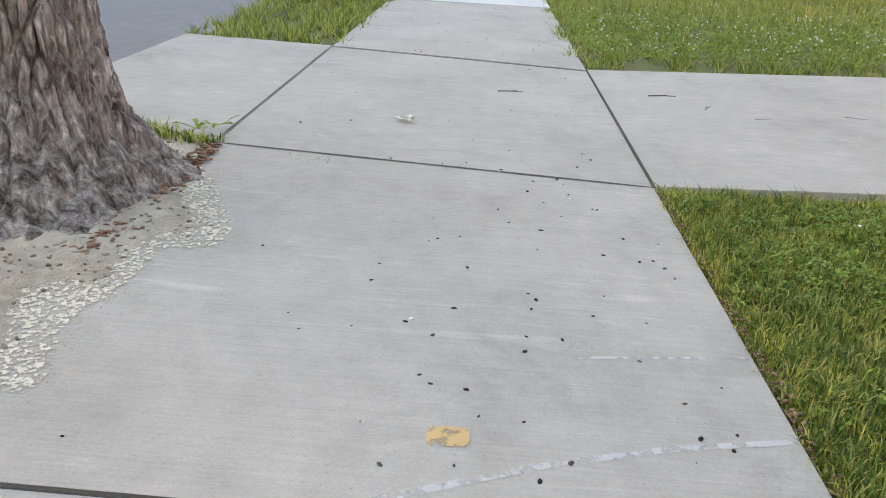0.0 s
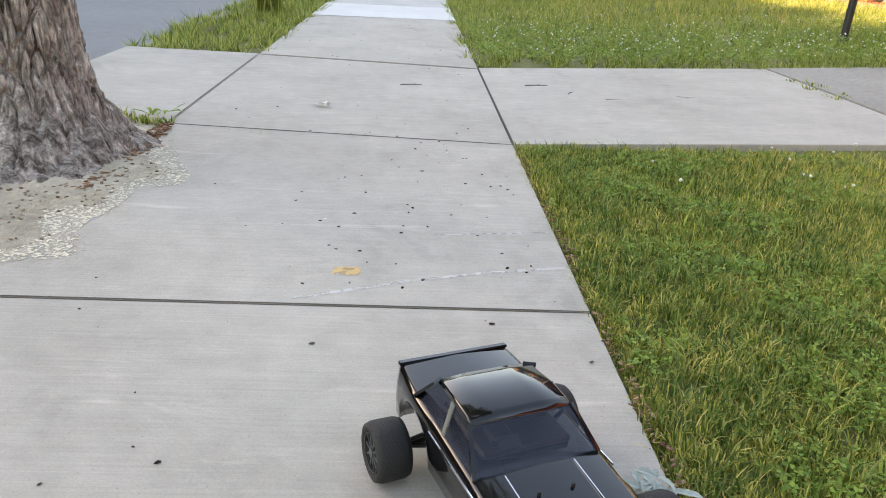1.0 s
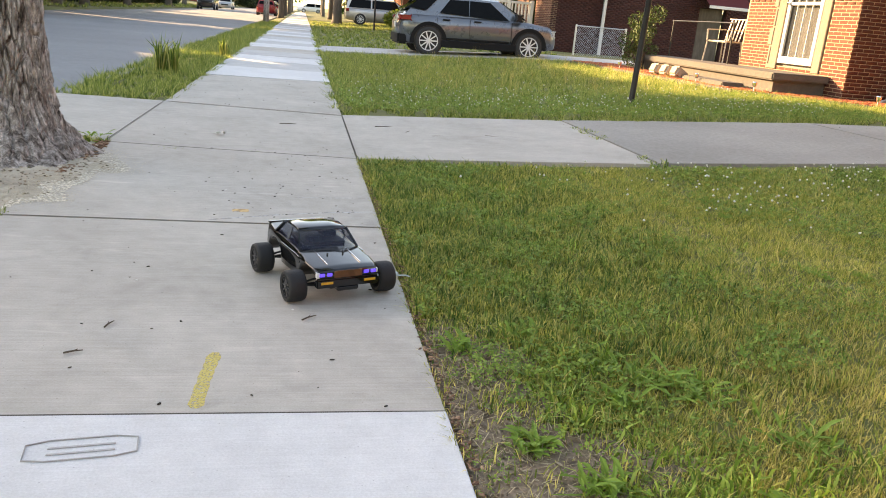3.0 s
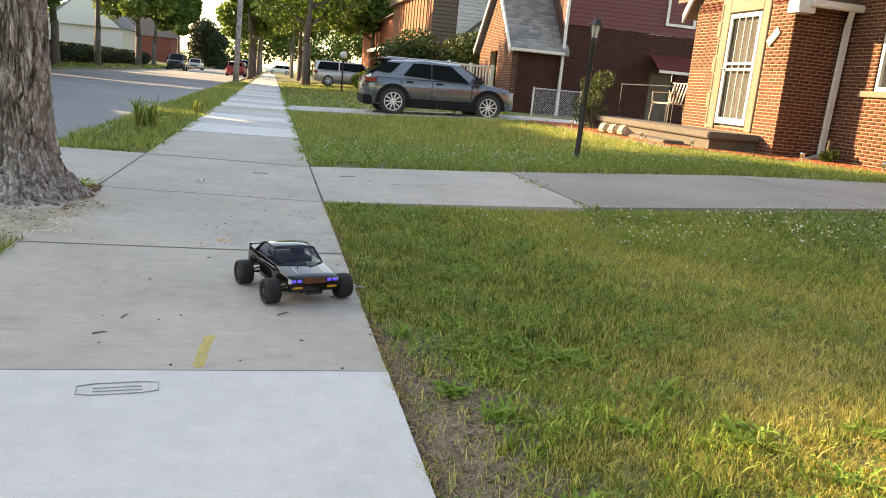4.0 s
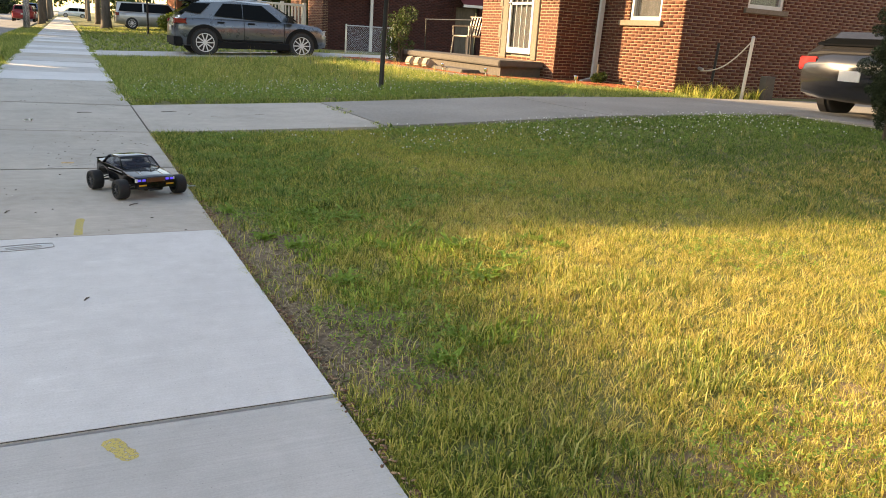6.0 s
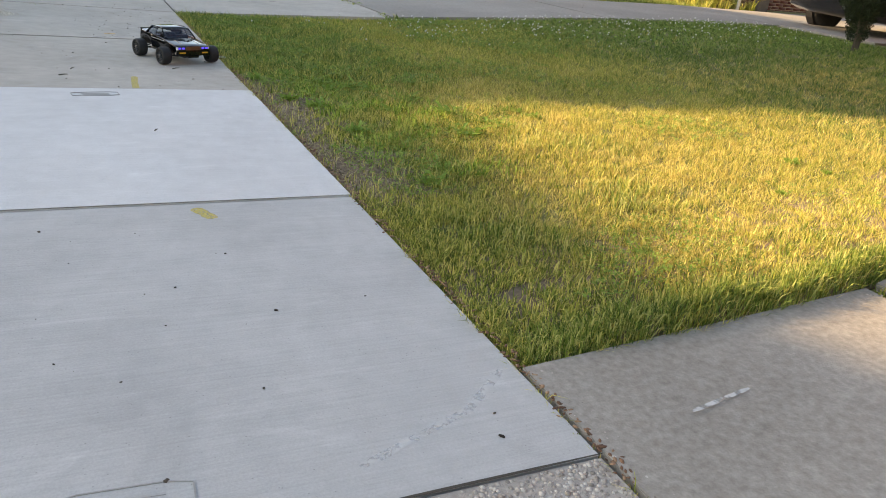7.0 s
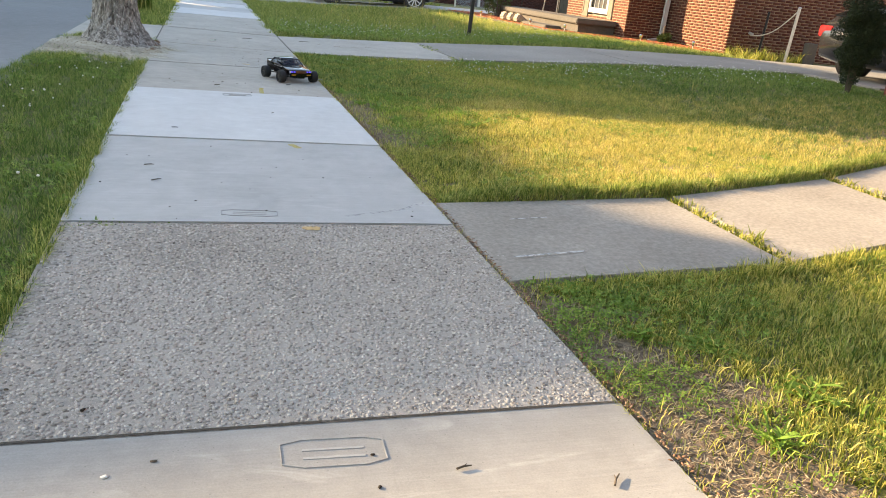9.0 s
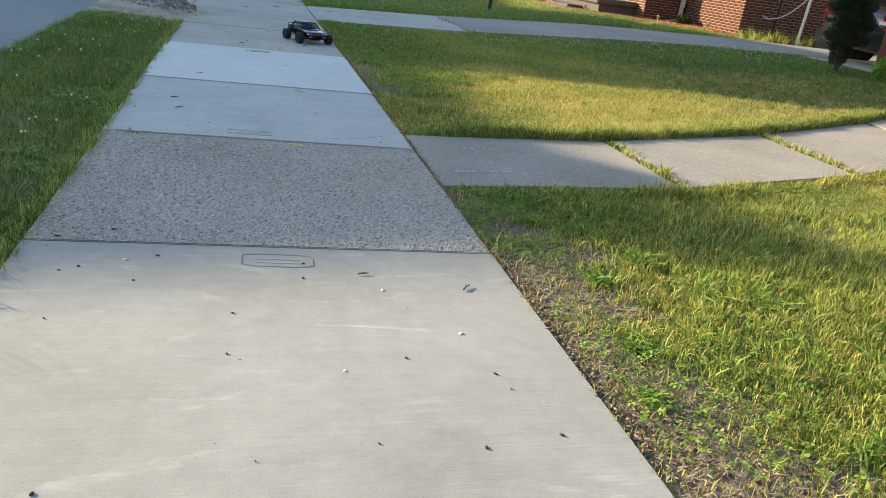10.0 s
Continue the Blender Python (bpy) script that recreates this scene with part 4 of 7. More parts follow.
            box(hd, (a + 0.02) * L, (a + 0.07) * L, s * hw * 1.0 - 0.015, s * hw * 1.0 + 0.02, belt - 0.16, belt - 0.12, 0.008)
            part("door_handle", hd, paint, c)
        mi = bm_new()
        box(mi, (cowl - 0.06) * L, (cowl - 0.03) * L, s * hw * 0.95, s * (hw * 0.95 + 0.17), belt + 0.0, belt + 0.14, 0.03, 2)
        part("mirror", mi, M_BLACK, c)
    for nm, f0, f1, z0, z1 in (("windscreen", cowl + 0.015, roof0 + 0.012, hood + 0.08, rz - 0.07), ("rear_window", tail + 0.004, roof1 - 0.006, belt + 0.12, rz - 0.12)):
        q = bm_new()
        dx = 0.02 if nm == "windscreen" else -0.02
        pts = [(f0 * L + dx, -hw * 0.74, z0), (f0 * L + dx, hw * 0.74, z0), (f1 * L + dx, hw * 0.64, z1), (f1 * L + dx, -hw * 0.64, z1)]
        v = [q.verts.new(p) for p in pts] + [q.verts.new((p[0] - dx * 2, p[1], p[2] - 0.02)) for p in pts]
        for f in ((0, 1, 2, 3), (7, 6, 5, 4), (0, 4, 5, 1), (1, 5, 6, 2), (2, 6, 7, 3), (3, 7, 4, 0)):
            q.faces.new([v[i] for i in f])
        bmesh.ops.recalc_face_normals(q, faces=q.faces)
        part(nm, q, M_TINT, c)
    for x in (-wb / 2, wb / 2):
        for s in (1, -1):
            wheel(c, x, s * (hw - 0.07), wr, wr, 0.21, s)
            ar = bm_new()
            n = 16
            ro, ri = wr + (0.13 if clad else 0.06), wr + 0.035
            for i in range(n):
                a0, a1 = math.pi * (i / n * 1.1 - 0.05), math.pi * ((i + 1) / n * 1.1 - 0.05)
                pts = [(x + rr * math.cos(a), s * (hw + 0.006 + (0.012 if clad else 0)), wr + rr * math.sin(a)) for rr, a in ((ri, a0), (ro, a0), (ro, a1), (ri, a1))]
                v = [ar.verts.new(p) for p in pts] + [ar.verts.new((p[0], p[1] - s * 0.12, p[2])) for p in pts]
                for f in ((0, 1, 2, 3), (7, 6, 5, 4), (0, 4, 5, 1), (1, 5, 6, 2), (2, 6, 7, 3), (3, 7, 4, 0)):
                    ar.faces.new([v[j] for j in f])
            bmesh.ops.remove_doubles(ar, verts=ar.verts, dist=0.0005)
            bmesh.ops.recalc_face_normals(ar, faces=ar.faces)
            part("wheel_arch", ar, M_CLAD if clad else paint, c)
            wl = bm_new()
            lathe(wl, [(wr + 0.035, -0.12), (wr + 0.035, 0.004), (0.02, 0.004)], 24, Matrix.Translation((x, s * hw, wr)) @ Matrix.Rotation(-s * math.pi / 2, 4, "X"))
            part("wheel_well", wl, M_BLACK, c)
    if clad:
        for s in (1, -1):
            part("sill", box(bm_new(), -wb / 2 + wr, wb / 2 - wr, s * (hw + 0.005) - 0.04, s * (hw + 0.005) + 0.02, 0.2, 0.38, 0.02), M_CLAD, c)
        part("bumper", box(bm_new(), -L / 2 - 0.02, -L / 2 + 0.25, -hw * 0.93, hw * 0.93, 0.22, 0.52, 0.05, 2), M_CLAD, c)
        for s in (1, -1):
            part("roof_rail", bar(bm_new(), (-0.36 * L, s * hw * 0.66, H + 0.02), (0.1 * L, s * hw * 0.66, H + 0.01), 0.016, seg=8), M_GALV, c)
        part("tail_spoiler", box(bm_new(), -0.425 * L, -0.33 * L, -hw * 0.66, hw * 0.66, H - 0.085, H - 0.045, 0.012, 2), M_CLAD, c)
    for s in (1, -1):
        tz, tx = (belt - 0.15, -0.43) if clad else (belt - 0.24, -0.455)
        part("tail_light", box(bm_new(), -0.497 * L, tx * L, s * hw * 0.62, s * hw * (0.985 if clad else 0.955), tz, tz + (0.11 if clad else 0.18), 0.02, 2), M_TAIL, c, "red tail light")
        part("headlight", box(bm_new(), 0.44 * L, 0.487 * L, s * hw * 0.55, s * hw * 0.86, nose - 0.12, nose + 0.01, 0.02, 2), M_LAMPG, c)
    part("number_plate", box(bm_new(), -L / 2 - 0.012, -L / 2 + 0.02, -0.16, 0.16, belt - 0.36, belt - 0.22, 0.004), M_WHITE, c)
    if front:
        part("grille", box(bm_new(), L / 2 - 0.03, L / 2 + 0.005, -hw * 0.5, hw * 0.5, nose - 0.3, nose - 0.12, 0.01), M_BLACK, c)
    return c


def paintmat(name, col, coat=0.6, rough=0.35, metal=0.3):
    return mat(name, [tuple(v * 0.9 for v in col), tuple(v * 1.1 for v in col)], 4, rough, metal=metal, bump=0, coat=coat, rvar=0.04)


M_CLAD = mat("black_plastic", [(0.008, 0.008, 0.009), (0.014, 0.014, 0.015)], 30, 0.8, bump=0.1, spec=0.2)
M_ALLOY = mat("alloy_rim", [(0.62, 0.63, 0.64), (0.75, 0.76, 0.77)], 8, 0.35, metal=0.1, bump=0)
M_TINT = mat("tinted_glass", [(0.004, 0.005, 0.006), (0.007, 0.008, 0.009)], 3, 0.06, bump=0, spec=0.06, rvar=0.02)
M_TAIL = mat("red_lens", [(0.2, 0.008, 0.012), (0.28, 0.014, 0.018)], 10, 0.2, bump=0)
M_LAMPG = mat("lamp_lens", [(0.5, 0.5, 0.52), (0.7, 0.7, 0.72)], 10, 0.15, bump=0)
P_GREY = paintmat("grey_blue_paint", (0.115, 0.132, 0.155), metal=0.45, coat=0.8, rough=0.28)
P_SILV = paintmat("silver_paint", (0.42, 0.42, 0.43), metal=0.5)
P_RED = paintmat("red_paint", (0.3, 0.02, 0.03))
P_BLUE = paintmat("blue_paint", (0.05, 0.12, 0.28))
P_WHITE = paintmat("white_car_paint", (0.7, 0.7, 0.7), metal=0.0)
P_DARK = paintmat("dark_paint", (0.018, 0.018, 0.02), metal=0.0, coat=0.3, rough=0.2)

car("metallic grey-blue compact crossover parked on the driveway", pose(4.07, 19.1, 0.1, 0, -0.8, 0), P_GREY, clad=True, L=4.17, H=1.47, belt=0.97, hood=0.93, roof1=-0.35, tail=-0.47)
car("silver minivan parked on a driveway", pose(4.9, 53.5, 0.16), P_SILV, L=5.0, W=1.95, H=1.72, wb=3.0, hood=1.05, belt=1.05, cowl=0.33, roof0=0.16, roof1=-0.47, tail=-0.49)
car("dark grey car with red tail lights parked by the houses", pose(10.95, 3.3, 0.22), P_DARK, L=4.5, H=1.22, belt=0.88, hood=0.86)
car("dark pickup-like car parked at the far kerb", pose(-10.4, 87, -0.13, 0, 0, -90), P_DARK, H=1.75, L=4.8, belt=1.1, hood=1.05, nose=0.9, front=True)
car("silver car parked at the far kerb", pose(-10.4, 108, -0.13, 0, 0, -90), P_SILV, H=1.45, L=4.6, belt=0.95, hood=0.88, front=True)
car("red car parked at the kerb", pose(-3.9, 79, -0.13, 0, 0, 90), P_RED, H=1.45, L=4.5, belt=0.95, hood=0.88)
car("blue pickup parked at the kerb", pose(-3.9, 98, -0.13, 0, 0, 90), P_BLUE, H=1.8, L=5.2, belt=1.15, hood=1.1, nose=0.9)
car("white car parked at the kerb", pose(-3.9, 87, -0.13, 0, 0, 90), P_WHITE, H=1.45, L=4.5, belt=0.95, hood=0.88)
car("white van crossing the end of the street", pose(1.0, 150, 0.0, 0, 0, 180), P_WHITE, H=1.7, L=5.0, W=1.95, belt=1.05)

# ---- radio-controlled model car ----
def model_car():
    fwd = Vector((0.36, -0.93, 0)).normalized()
    ang = math.degrees(math.atan2(fwd.y, fwd.x))
    c = thing("model_car", "glossy black radio-controlled muscle car on oversized rubber tyres", "toy car", pose(-0.305, 0.995, 0.003, 0, 0, ang))
    wx, R, TW, TR = 0.166, 0.0555, 0.066, 0.17

    def zb(x):
        b = 0.058
        for cx in (wx, -wx):
            d = 0.078 ** 2 - (x - cx) ** 2
            if d > 0:
                b = max(b, 0.05 + math.sqrt(d))
        return b
    def zt(x):
        pts = [(-0.27, 0.163), (-0.165, 0.158), (0.055, 0.145), (0.21, 0.128), (0.236, 0.12)]
        for (a, p), (b, q) in zip(pts, pts[1:]):
            if x <= b:
                return p + (q - p) * (x - a) / (b - a)
        return 0.12
    rings = []
    n = 64
    for i in range(n + 1):
        x = -0.27 + 0.506 * i / n
        hw = 0.124 - 0.012 * max(0, (x - 0.1) / 0.14) ** 2 - 0.008 * max(0, (-x - 0.15) / 0.12) ** 2
        b, t = zb(x), zt(x)
        b = min(b, t - 0.012)
        half = [(0.0, b + 0.004), (0.9, b + 0.004), (0.985, b), (1.0, b + 0.3 * (t - b)), (0.99, b + 0.62 * (t - b)), (0.945, t - 0.003), (0.88, t), (0.0, t + 0.003)]
        rings.append([(x, hw * a, z) for a, z in half] + [(x, -hw * a, z) for a, z in reversed(half[1:-1])])
    body = part("body", loft(bm_new(), rings), M_GLOSS, c, smooth=True)
    body.data.polygons.foreach_set("use_smooth", np.ones(len(body.data.polygons), dtype=bool))
    # cabin: roof, pillars, panes
    rf = bm_new()
    rr = []
    for x, hw, z in ((-0.14, 0.088, 0.2), (-0.12, 0.092, 0.206), (-0.06, 0.095, 0.209), (-0.015, 0.095, 0.206), (0.002, 0.094, 0.201)):
        rr.append([(x, hw, z - 0.006), (x, hw * 0.93, z), (x, hw * 0.4, z + 0.003), (x, -hw * 0.4, z + 0.003), (x, -hw * 0.93, z), (x, -hw, z - 0.006)])
    loft(rf, rr)
    part("roof", rf, M_GLOSS, c, smooth=True)
    for s in (1, -1):
        for p0, p1, w, h in (((0.064, s * 0.112, 0.144), (0.0, s * 0.092, 0.201), 0.006, 0.007), ((-0.05, s * 0.114, 0.15), (-0.062, s * 0.092, 0.203), 0.009, 0.005),
                             ((-0.175, s * 0.112, 0.155), (-0.137, s * 0.09, 0.2), 0.024, 0.005)):
            part("pillar", strut(bm_new(), p0, p1, w, h), M_GLOSS, c)

    def pane(name, pts, material):
        q = bm_new()
        v = [q.verts.new(p) for p in pts]
        ctr = sum((Vector(p) for p in pts), Vector()) / len(pts)
        v2 = [q.verts.new(tuple(Vector(p) + (Vector((ctr.x, 0, 0.12)) - Vector(p)).normalized() * 0.0015)) for p in pts]
        q.faces.new(v)
        q.faces.new(list(reversed(v2)))
        for j in range(len(pts)):
            k = (j + 1) % len(pts)
            q.faces.new((v[j], v2[j], v2[k], v[k]))
        bmesh.ops.recalc_face_normals(q, faces=q.faces)
        return part(name, q, material, c)
    pane("windscreen", [(0.064, -0.108, 0.147), (0.064, 0.108, 0.147), (0.001, 0.09, 0.2), (0.001, -0.09, 0.2)], M_RCGLASS)
    pane("rear_window", [(-0.182, -0.1, 0.158), (-0.182, 0.1, 0.158), (-0.14, 0.086, 0.199), (-0.14, -0.086, 0.199)], M_RCGLASS)
    for s in (1, -1):
        pane("side_window", [(0.05, s * 0.113, 0.15), (-0.05, s * 0.115, 0.153), (-0.06, s * 0.095, 0.199), (-0.004, s * 0.094, 0.199)], M_RCGLASS)
        pane("side_window", [(-0.06, s * 0.115, 0.154), (-0.15, s * 0.114, 0.157), (-0.128, s * 0.094, 0.198), (-0.068, s * 0.094, 0.2)], M_RCGLASS)
    part("cut_out", box(bm_new(), 0.0, 0.026, -0.05, -0.012, -0.002, 0.0025, 0.002, m=Matrix.Translation((0.012, 0, 0.176)) @ Matrix.Rotation(radians(39), 4, "Y")), M_BLACK, c, "ragged hole cut in the windscreen")
    inn = bm_new()
    box(inn, -0.13, 0.03, -0.08, 0.08, 0.148, 0.16, 0.003)
    box(inn, -0.1, -0.03, 0.02, 0.07, 0.158, 0.182, 0.004)
    box(inn, -0.02, 0.02, -0.06, -0.02, 0.158, 0.178, 0.004)
    part("interior", inn, M_BLACK, c)
    # spoiler, bonnet lines, bumper
    sp = bm_new()
    box(sp, -0.275, -0.262, -0.113, 0.113, 0.16, 0.167, 0.002, 2)
    part("spoiler", sp, M_GLOSS, c)
    for s in (1, -1):
        part("bonnet_stripe", box(bm_new(), 0.07, 0.2, s * 0.062 - 0.0008, s * 0.062 + 0.0008, -0.001, 0.0012, m=Matrix.Translation((0, 0, 0.1525)) @ Matrix.Rotation(radians(5.8), 4, "Y")), M_CHROME, c)
        part("body_stripe", box(bm_new(), -0.09, 0.09, s * 0.1245 - 0.001, s * 0.1245 + 0.001, 0.132, 0.136), M_CHROME, c)
        part("post", bar(bm_new(), (0.12, s * 0.03, 0.136), (0.12, s * 0.03, 0.147), 0.003, seg=8), M_BLACK, c)
    bp = bm_new()
    box(bp, 0.225, 0.245, -0.118, 0.118, 0.062, 0.094, 0.005, 2)
    box(bp, 0.215, 0.243, -0.04, 0.04, 0.046, 0.064, 0.004)
    part("bumper", bp, M_GLOSS, c)
    gr = bm_new()
    for i in range(25):
        yy = -0.05 + i * 0.1 / 24
        box(gr, 0.232, 0.241, yy - 0.0012, yy + 0.0012, 0.096, 0.12)
    part("grille", gr, M_COPPER, c, "copper-brown grille bars")
    for s in (1, -1):
        for k in (0.069, 0.096):
            part("headlight", box(bm_new(), 0.233, 0.2405, s * k - 0.0098, s * k + 0.0098, 0.102, 0.114, 0.002), M_BLUE_L, c, "glowing blue headlight")
        part("corner_light", box(bm_new(), 0.226, 0.238, s * 0.108, s * 0.114, 0.1, 0.116, 0.002), M_LAMPG, c)
        part("indicator", box(bm_new(), 0.243, 0.2465, s * 0.08 - 0.022, s * 0.08 + 0.022, 0.076, 0.085, 0.001), M_AMBER, c, "amber bumper light")
        tl = box(bm_new(), -0.2735, -0.268, s * 0.03, s * 0.11, 0.125, 0.15, 0.002) if s > 0 else box(bm_new(), -0.2735, -0.268, -0.11, -0.03, 0.125, 0.15, 0.002)
        part("tail_light", tl, M_TAIL, c)
    # chassis, arms, wheels
    ch = bm_new()
    box(ch, -0.2, 0.2, -0.05, 0.05, 0.04, 0.062, 0.006)
    part("chassis", ch, M_BLACK, c)
    for x in (wx, -wx):
        for s in (1, -1):
            ar = bm_new()
            for dx in (-0.022, 0.022):
                bar(ar, (x + dx, s * 0.045, 0.05), (x, s * 0.13, 0.055), 0.005, seg=8)
            bar(ar, (x, s * 0.04, 0.085), (x, s * 0.13, 0.065), 0.004, seg=8)
            part("suspension_arm", ar, M_BLACK, c)
            part("shock", bar(bm_new(), (x + 0.015, s * 0.09, 0.058), (x - 0.005, s * 0.05, 0.13), 0.009, seg=10), M_GALV, c)
            w = new("wheel")
            w.parent = c
            M = Matrix.Translation((x, s * TR, R)) @ Matrix.Rotation(-s * math.pi / 2, 4, "X")
            ty = bm_new()
            h = TW / 2
            lathe(ty, [(R * 0.66, -h * 0.3), (R * 0.66, -h * 0.86), (R * 0.82, -h), (R * 0.94, -h * 0.92), (R, -h * 0.62), (R * 1.006, 0), (R, h * 0.62), (R * 0.94, h * 0.92), (R * 0.82, h), (R * 0.66, h * 0.86), (R * 0.66, h * 0.3)], 40, M)
            part("tyre", ty, M_RCTYRE, w, smooth=True)
            rm = bm_new()
            lathe(rm, [(R * 0.66, h * 0.4), (R * 0.66, h * 0.92), (R * 0.62, h * 0.92), (R * 0.58, h * 0.6), (0.005, h * 0.55)], 30, M)
            part("rim", rm, M_BLACK, w)
            rm = bm_new()
            for i in range(10):
                box(rm, R * 0.1, R * 0.61, -0.0018, 0.0018, h * 0.62, h * 0.84, m=M @ Matrix.Rotation(2 * math.pi * i / 10, 4, "Z"))
            lathe(rm, [(R * 0.16, h * 0.5), (R * 0.16, h * 0.92), (R * 0.08, h * 0.98)], 12, M)
            part("spokes", rm, M_ALLOYD, w)
    return c


M_GLOSS = mat("gloss_black", [(0.003, 0.003, 0.0035), (0.006, 0.006, 0.007)], 6, 0.07, bump=0.06, bscale=14, coat=0.35, rvar=0.05, spec=0.4)
M_RCGLASS = glass("smoked_film", (0.02, 0.025, 0.05), 0.06, 0.3)
M_COPPER = mat("copper_grille", [(0.12, 0.05, 0.025), (0.2, 0.09, 0.045)], 30, 0.4, bump=0)
M_ALLOYD = mat("satin_spokes", [(0.06, 0.06, 0.065), (0.12, 0.12, 0.125)], 20, 0.4, bump=0, metal=0.4)
M_RCTYRE = mat("soft_rubber", [(0.006, 0.0063, 0.0073), (0.011, 0.0114, 0.0125)], 80, 0.7, bump=0.3)
M_BLUE_L = glow("blue_led", (0.09, 0.06, 0.8), 0.2)
M_AMBER = mat("amber_lens", [(0.45, 0.24, 0.02), (0.55, 0.3, 0.03)], 10, 0.25, bump=0)
model_car()

# ---- fields of grass ----
def soil_mask(x, y):
    """How bare the lawn is beside the pavement, 0 to 1."""
    w = 0.1 * np.sin(y * 5.1) + 0.07 * np.sin(y * 11.7 + 1) + 0.05 * np.sin(y * 23 + x * 9)
    w = w + 0.04 * np.sin(y * 47 + 3 * np.sin(x * 31)) + 0.04 * np.sin(x * 53 + 2 * np.sin(y * 29)) + 0.03 * np.sin(x * 97 + y * 83)
    a = smooth01(0.5, 0.2, x + w) * smooth01(-2.2, -1.7, y) * smooth01(0.75, 0.45, y) * (x > 0)
    b = smooth01(0.6, 0.26, x + w) * smooth01(-7.6, -7.0, y) * smooth01(-4.3, -4.7, y) * (x > 0)
    c = smooth01(0.35, 0.1, x + w) * smooth01(-4.9, -4.6, y) * smooth01(-4.15, -4.3, y) * (x > 0)
    d = (np.hypot((x + 2.0) / 0.9, (y - 2.75) / 1.0) + w < 1.0) * (x < SW + 0.3)
    return np.clip(a + b + c + d, 0, 1)


def blades(name, x0, x1, y0, y1, count, hmin, hmax, width, material, seed, label, dens=None, lean=1.1, simple=False, tuft=18, spread=0.017, bend=False):
    """Single blades of grass standing in small tufts, each leaning outward from its tuft with its own twist."""
    rg = np.random.default_rng(seed)
    nt = max(1, count // tuft)
    cx, cy = np.repeat(rg.uniform(x0, x1, nt), tuft), np.repeat(rg.uniform(y0, y1, nt), tuft)
    tall = np.repeat(rg.uniform(0.5, 1.35, nt), tuft)
    ox, oy = rg.normal(0, spread, nt * tuft), rg.normal(0, spread, nt * tuft)
    x, y = np.clip(cx + ox, x0, x1), np.clip(cy + oy, y0, y1)
    if bend:
        y = y + 0.053 * x ** 2
    keep = rg.random(nt * tuft) > soil_mask(x, y) * 0.93
    if not name.startswith("joint"):
        keep &= ~((x > 0) & (x < 7.3) & (y > path_south(x)) & (y < path_north(x)))
    if dens is not None:
        keep &= rg.random(nt * tuft) < dens(x, y)
    x, y, ox, oy, tall = x[keep], y[keep], ox[keep], oy[keep], tall[keep]
    n = len(x)
    z = gz(x, y) - 0.012
    a = np.arctan2(oy, ox) + rg.normal(0, 0.9, n)
    h = rg.uniform(hmin, hmax, n) * tall * (1 + 0.22 * np.sin(x * 7.3 + 2 * np.sin(y * 5.1)) * np.sin(y * 6.7 + 1.5 * np.sin(x * 4.3)))
    d = np.stack([np.cos(a), np.sin(a), np.zeros(n)], -1)
    b = a + rg.normal(0, 0.9, n)
    side = np.stack([-np.sin(b), np.cos(b), np.zeros(n)], -1) * (width * rg.uniform(0.6, 1.2, n))[:, None]
    P = np.stack([x, y, z], -1)
    up = np.array([0, 0, 1.0])
    ln = (lean * rg.random(n) ** 1.2)[:, None] * h[:, None]
    tip = P + up * (h * rg.uniform(0.6, 1.0, n))[:, None] + d * ln
    if simple:
        ob = quick_mesh(name, np.stack([P - side, P + side, tip], 1).reshape(-1, 3), np.arange(n * 3).reshape(-1, 3), material)
        return tagged(ob, label, "grass", kind="stuff")
    mid = P + up * (h * 0.62)[:, None] + d * ln * 0.35
    V = np.stack([P - side, P + side, mid + side * 0.85, mid - side * 0.85, tip], 1).reshape(-1, 3)
    k = np.arange(n)[:, None] * 5
    F = np.concatenate([k + np.array([[0, 1, 2]]), k + np.array([[0, 2, 3]]), k + np.array([[3, 2, 4]])], 0)
    ob = quick_mesh(name, V, F, material)
    return tagged(ob, label, "grass", kind="stuff")


def clover(name, x0, x1, y0, y1, count, size, hmin, hmax, material, seed, label, dens):
    """Small three-part leaves held flat on short stalks."""
    rg = np.random.default_rng(seed)
    x, y = rg.uniform(x0, x1, count), rg.uniform(y0, y1, count)
    k = rg.random(count) < dens(x, y)
    x, y = x[k], y[k]
    n = len(x)
    c = np.stack([x, y, gz(x, y) - 0.012 + rg.uniform(hmin, hmax, n)], -1)
    s = size * rg.uniform(0.6, 1.25, n)
    a0 = rg.uniform(0, 6.28, n)
    tilt = rg.normal(0, 0.35, (n, 2))
    V = []
    for j in range(3):
        a = a0 + j * 2.094
        for r, w, dz in ((0.05, 0.0, 0.0), (0.75, -0.42, 0.12), (1.1, 0.0, 0.0), (0.75, 0.42, 0.12)):
            px, py = s * (r * np.cos(a) - w * np.sin(a)), s * (r * np.sin(a) + w * np.cos(a))
            V.append(c + np.stack([px, py, s * dz + px * tilt[:, 0] + py * tilt[:, 1]], -1))
    V = np.stack(V, 1).reshape(-1, 3)
    ob = quick_mesh(name, V, np.arange(n * 12).reshape(-1, 4), material)
    return tagged(ob, label, "weeds", kind="stuff")


def near_edge(x, y):
    return np.clip(1.1 - 0.12 * x, 0.3, 1)


M_LUSH = leafmat("lush_grass", [(0.07, 0.128, 0.022), (0.19, 0.265, 0.052), (0.34, 0.4, 0.09), (0.57, 0.55, 0.2)], island=0.4, trans=0.45, big=1.1, bigamt=0.3, scale=24, span=(0.35, 0.66))
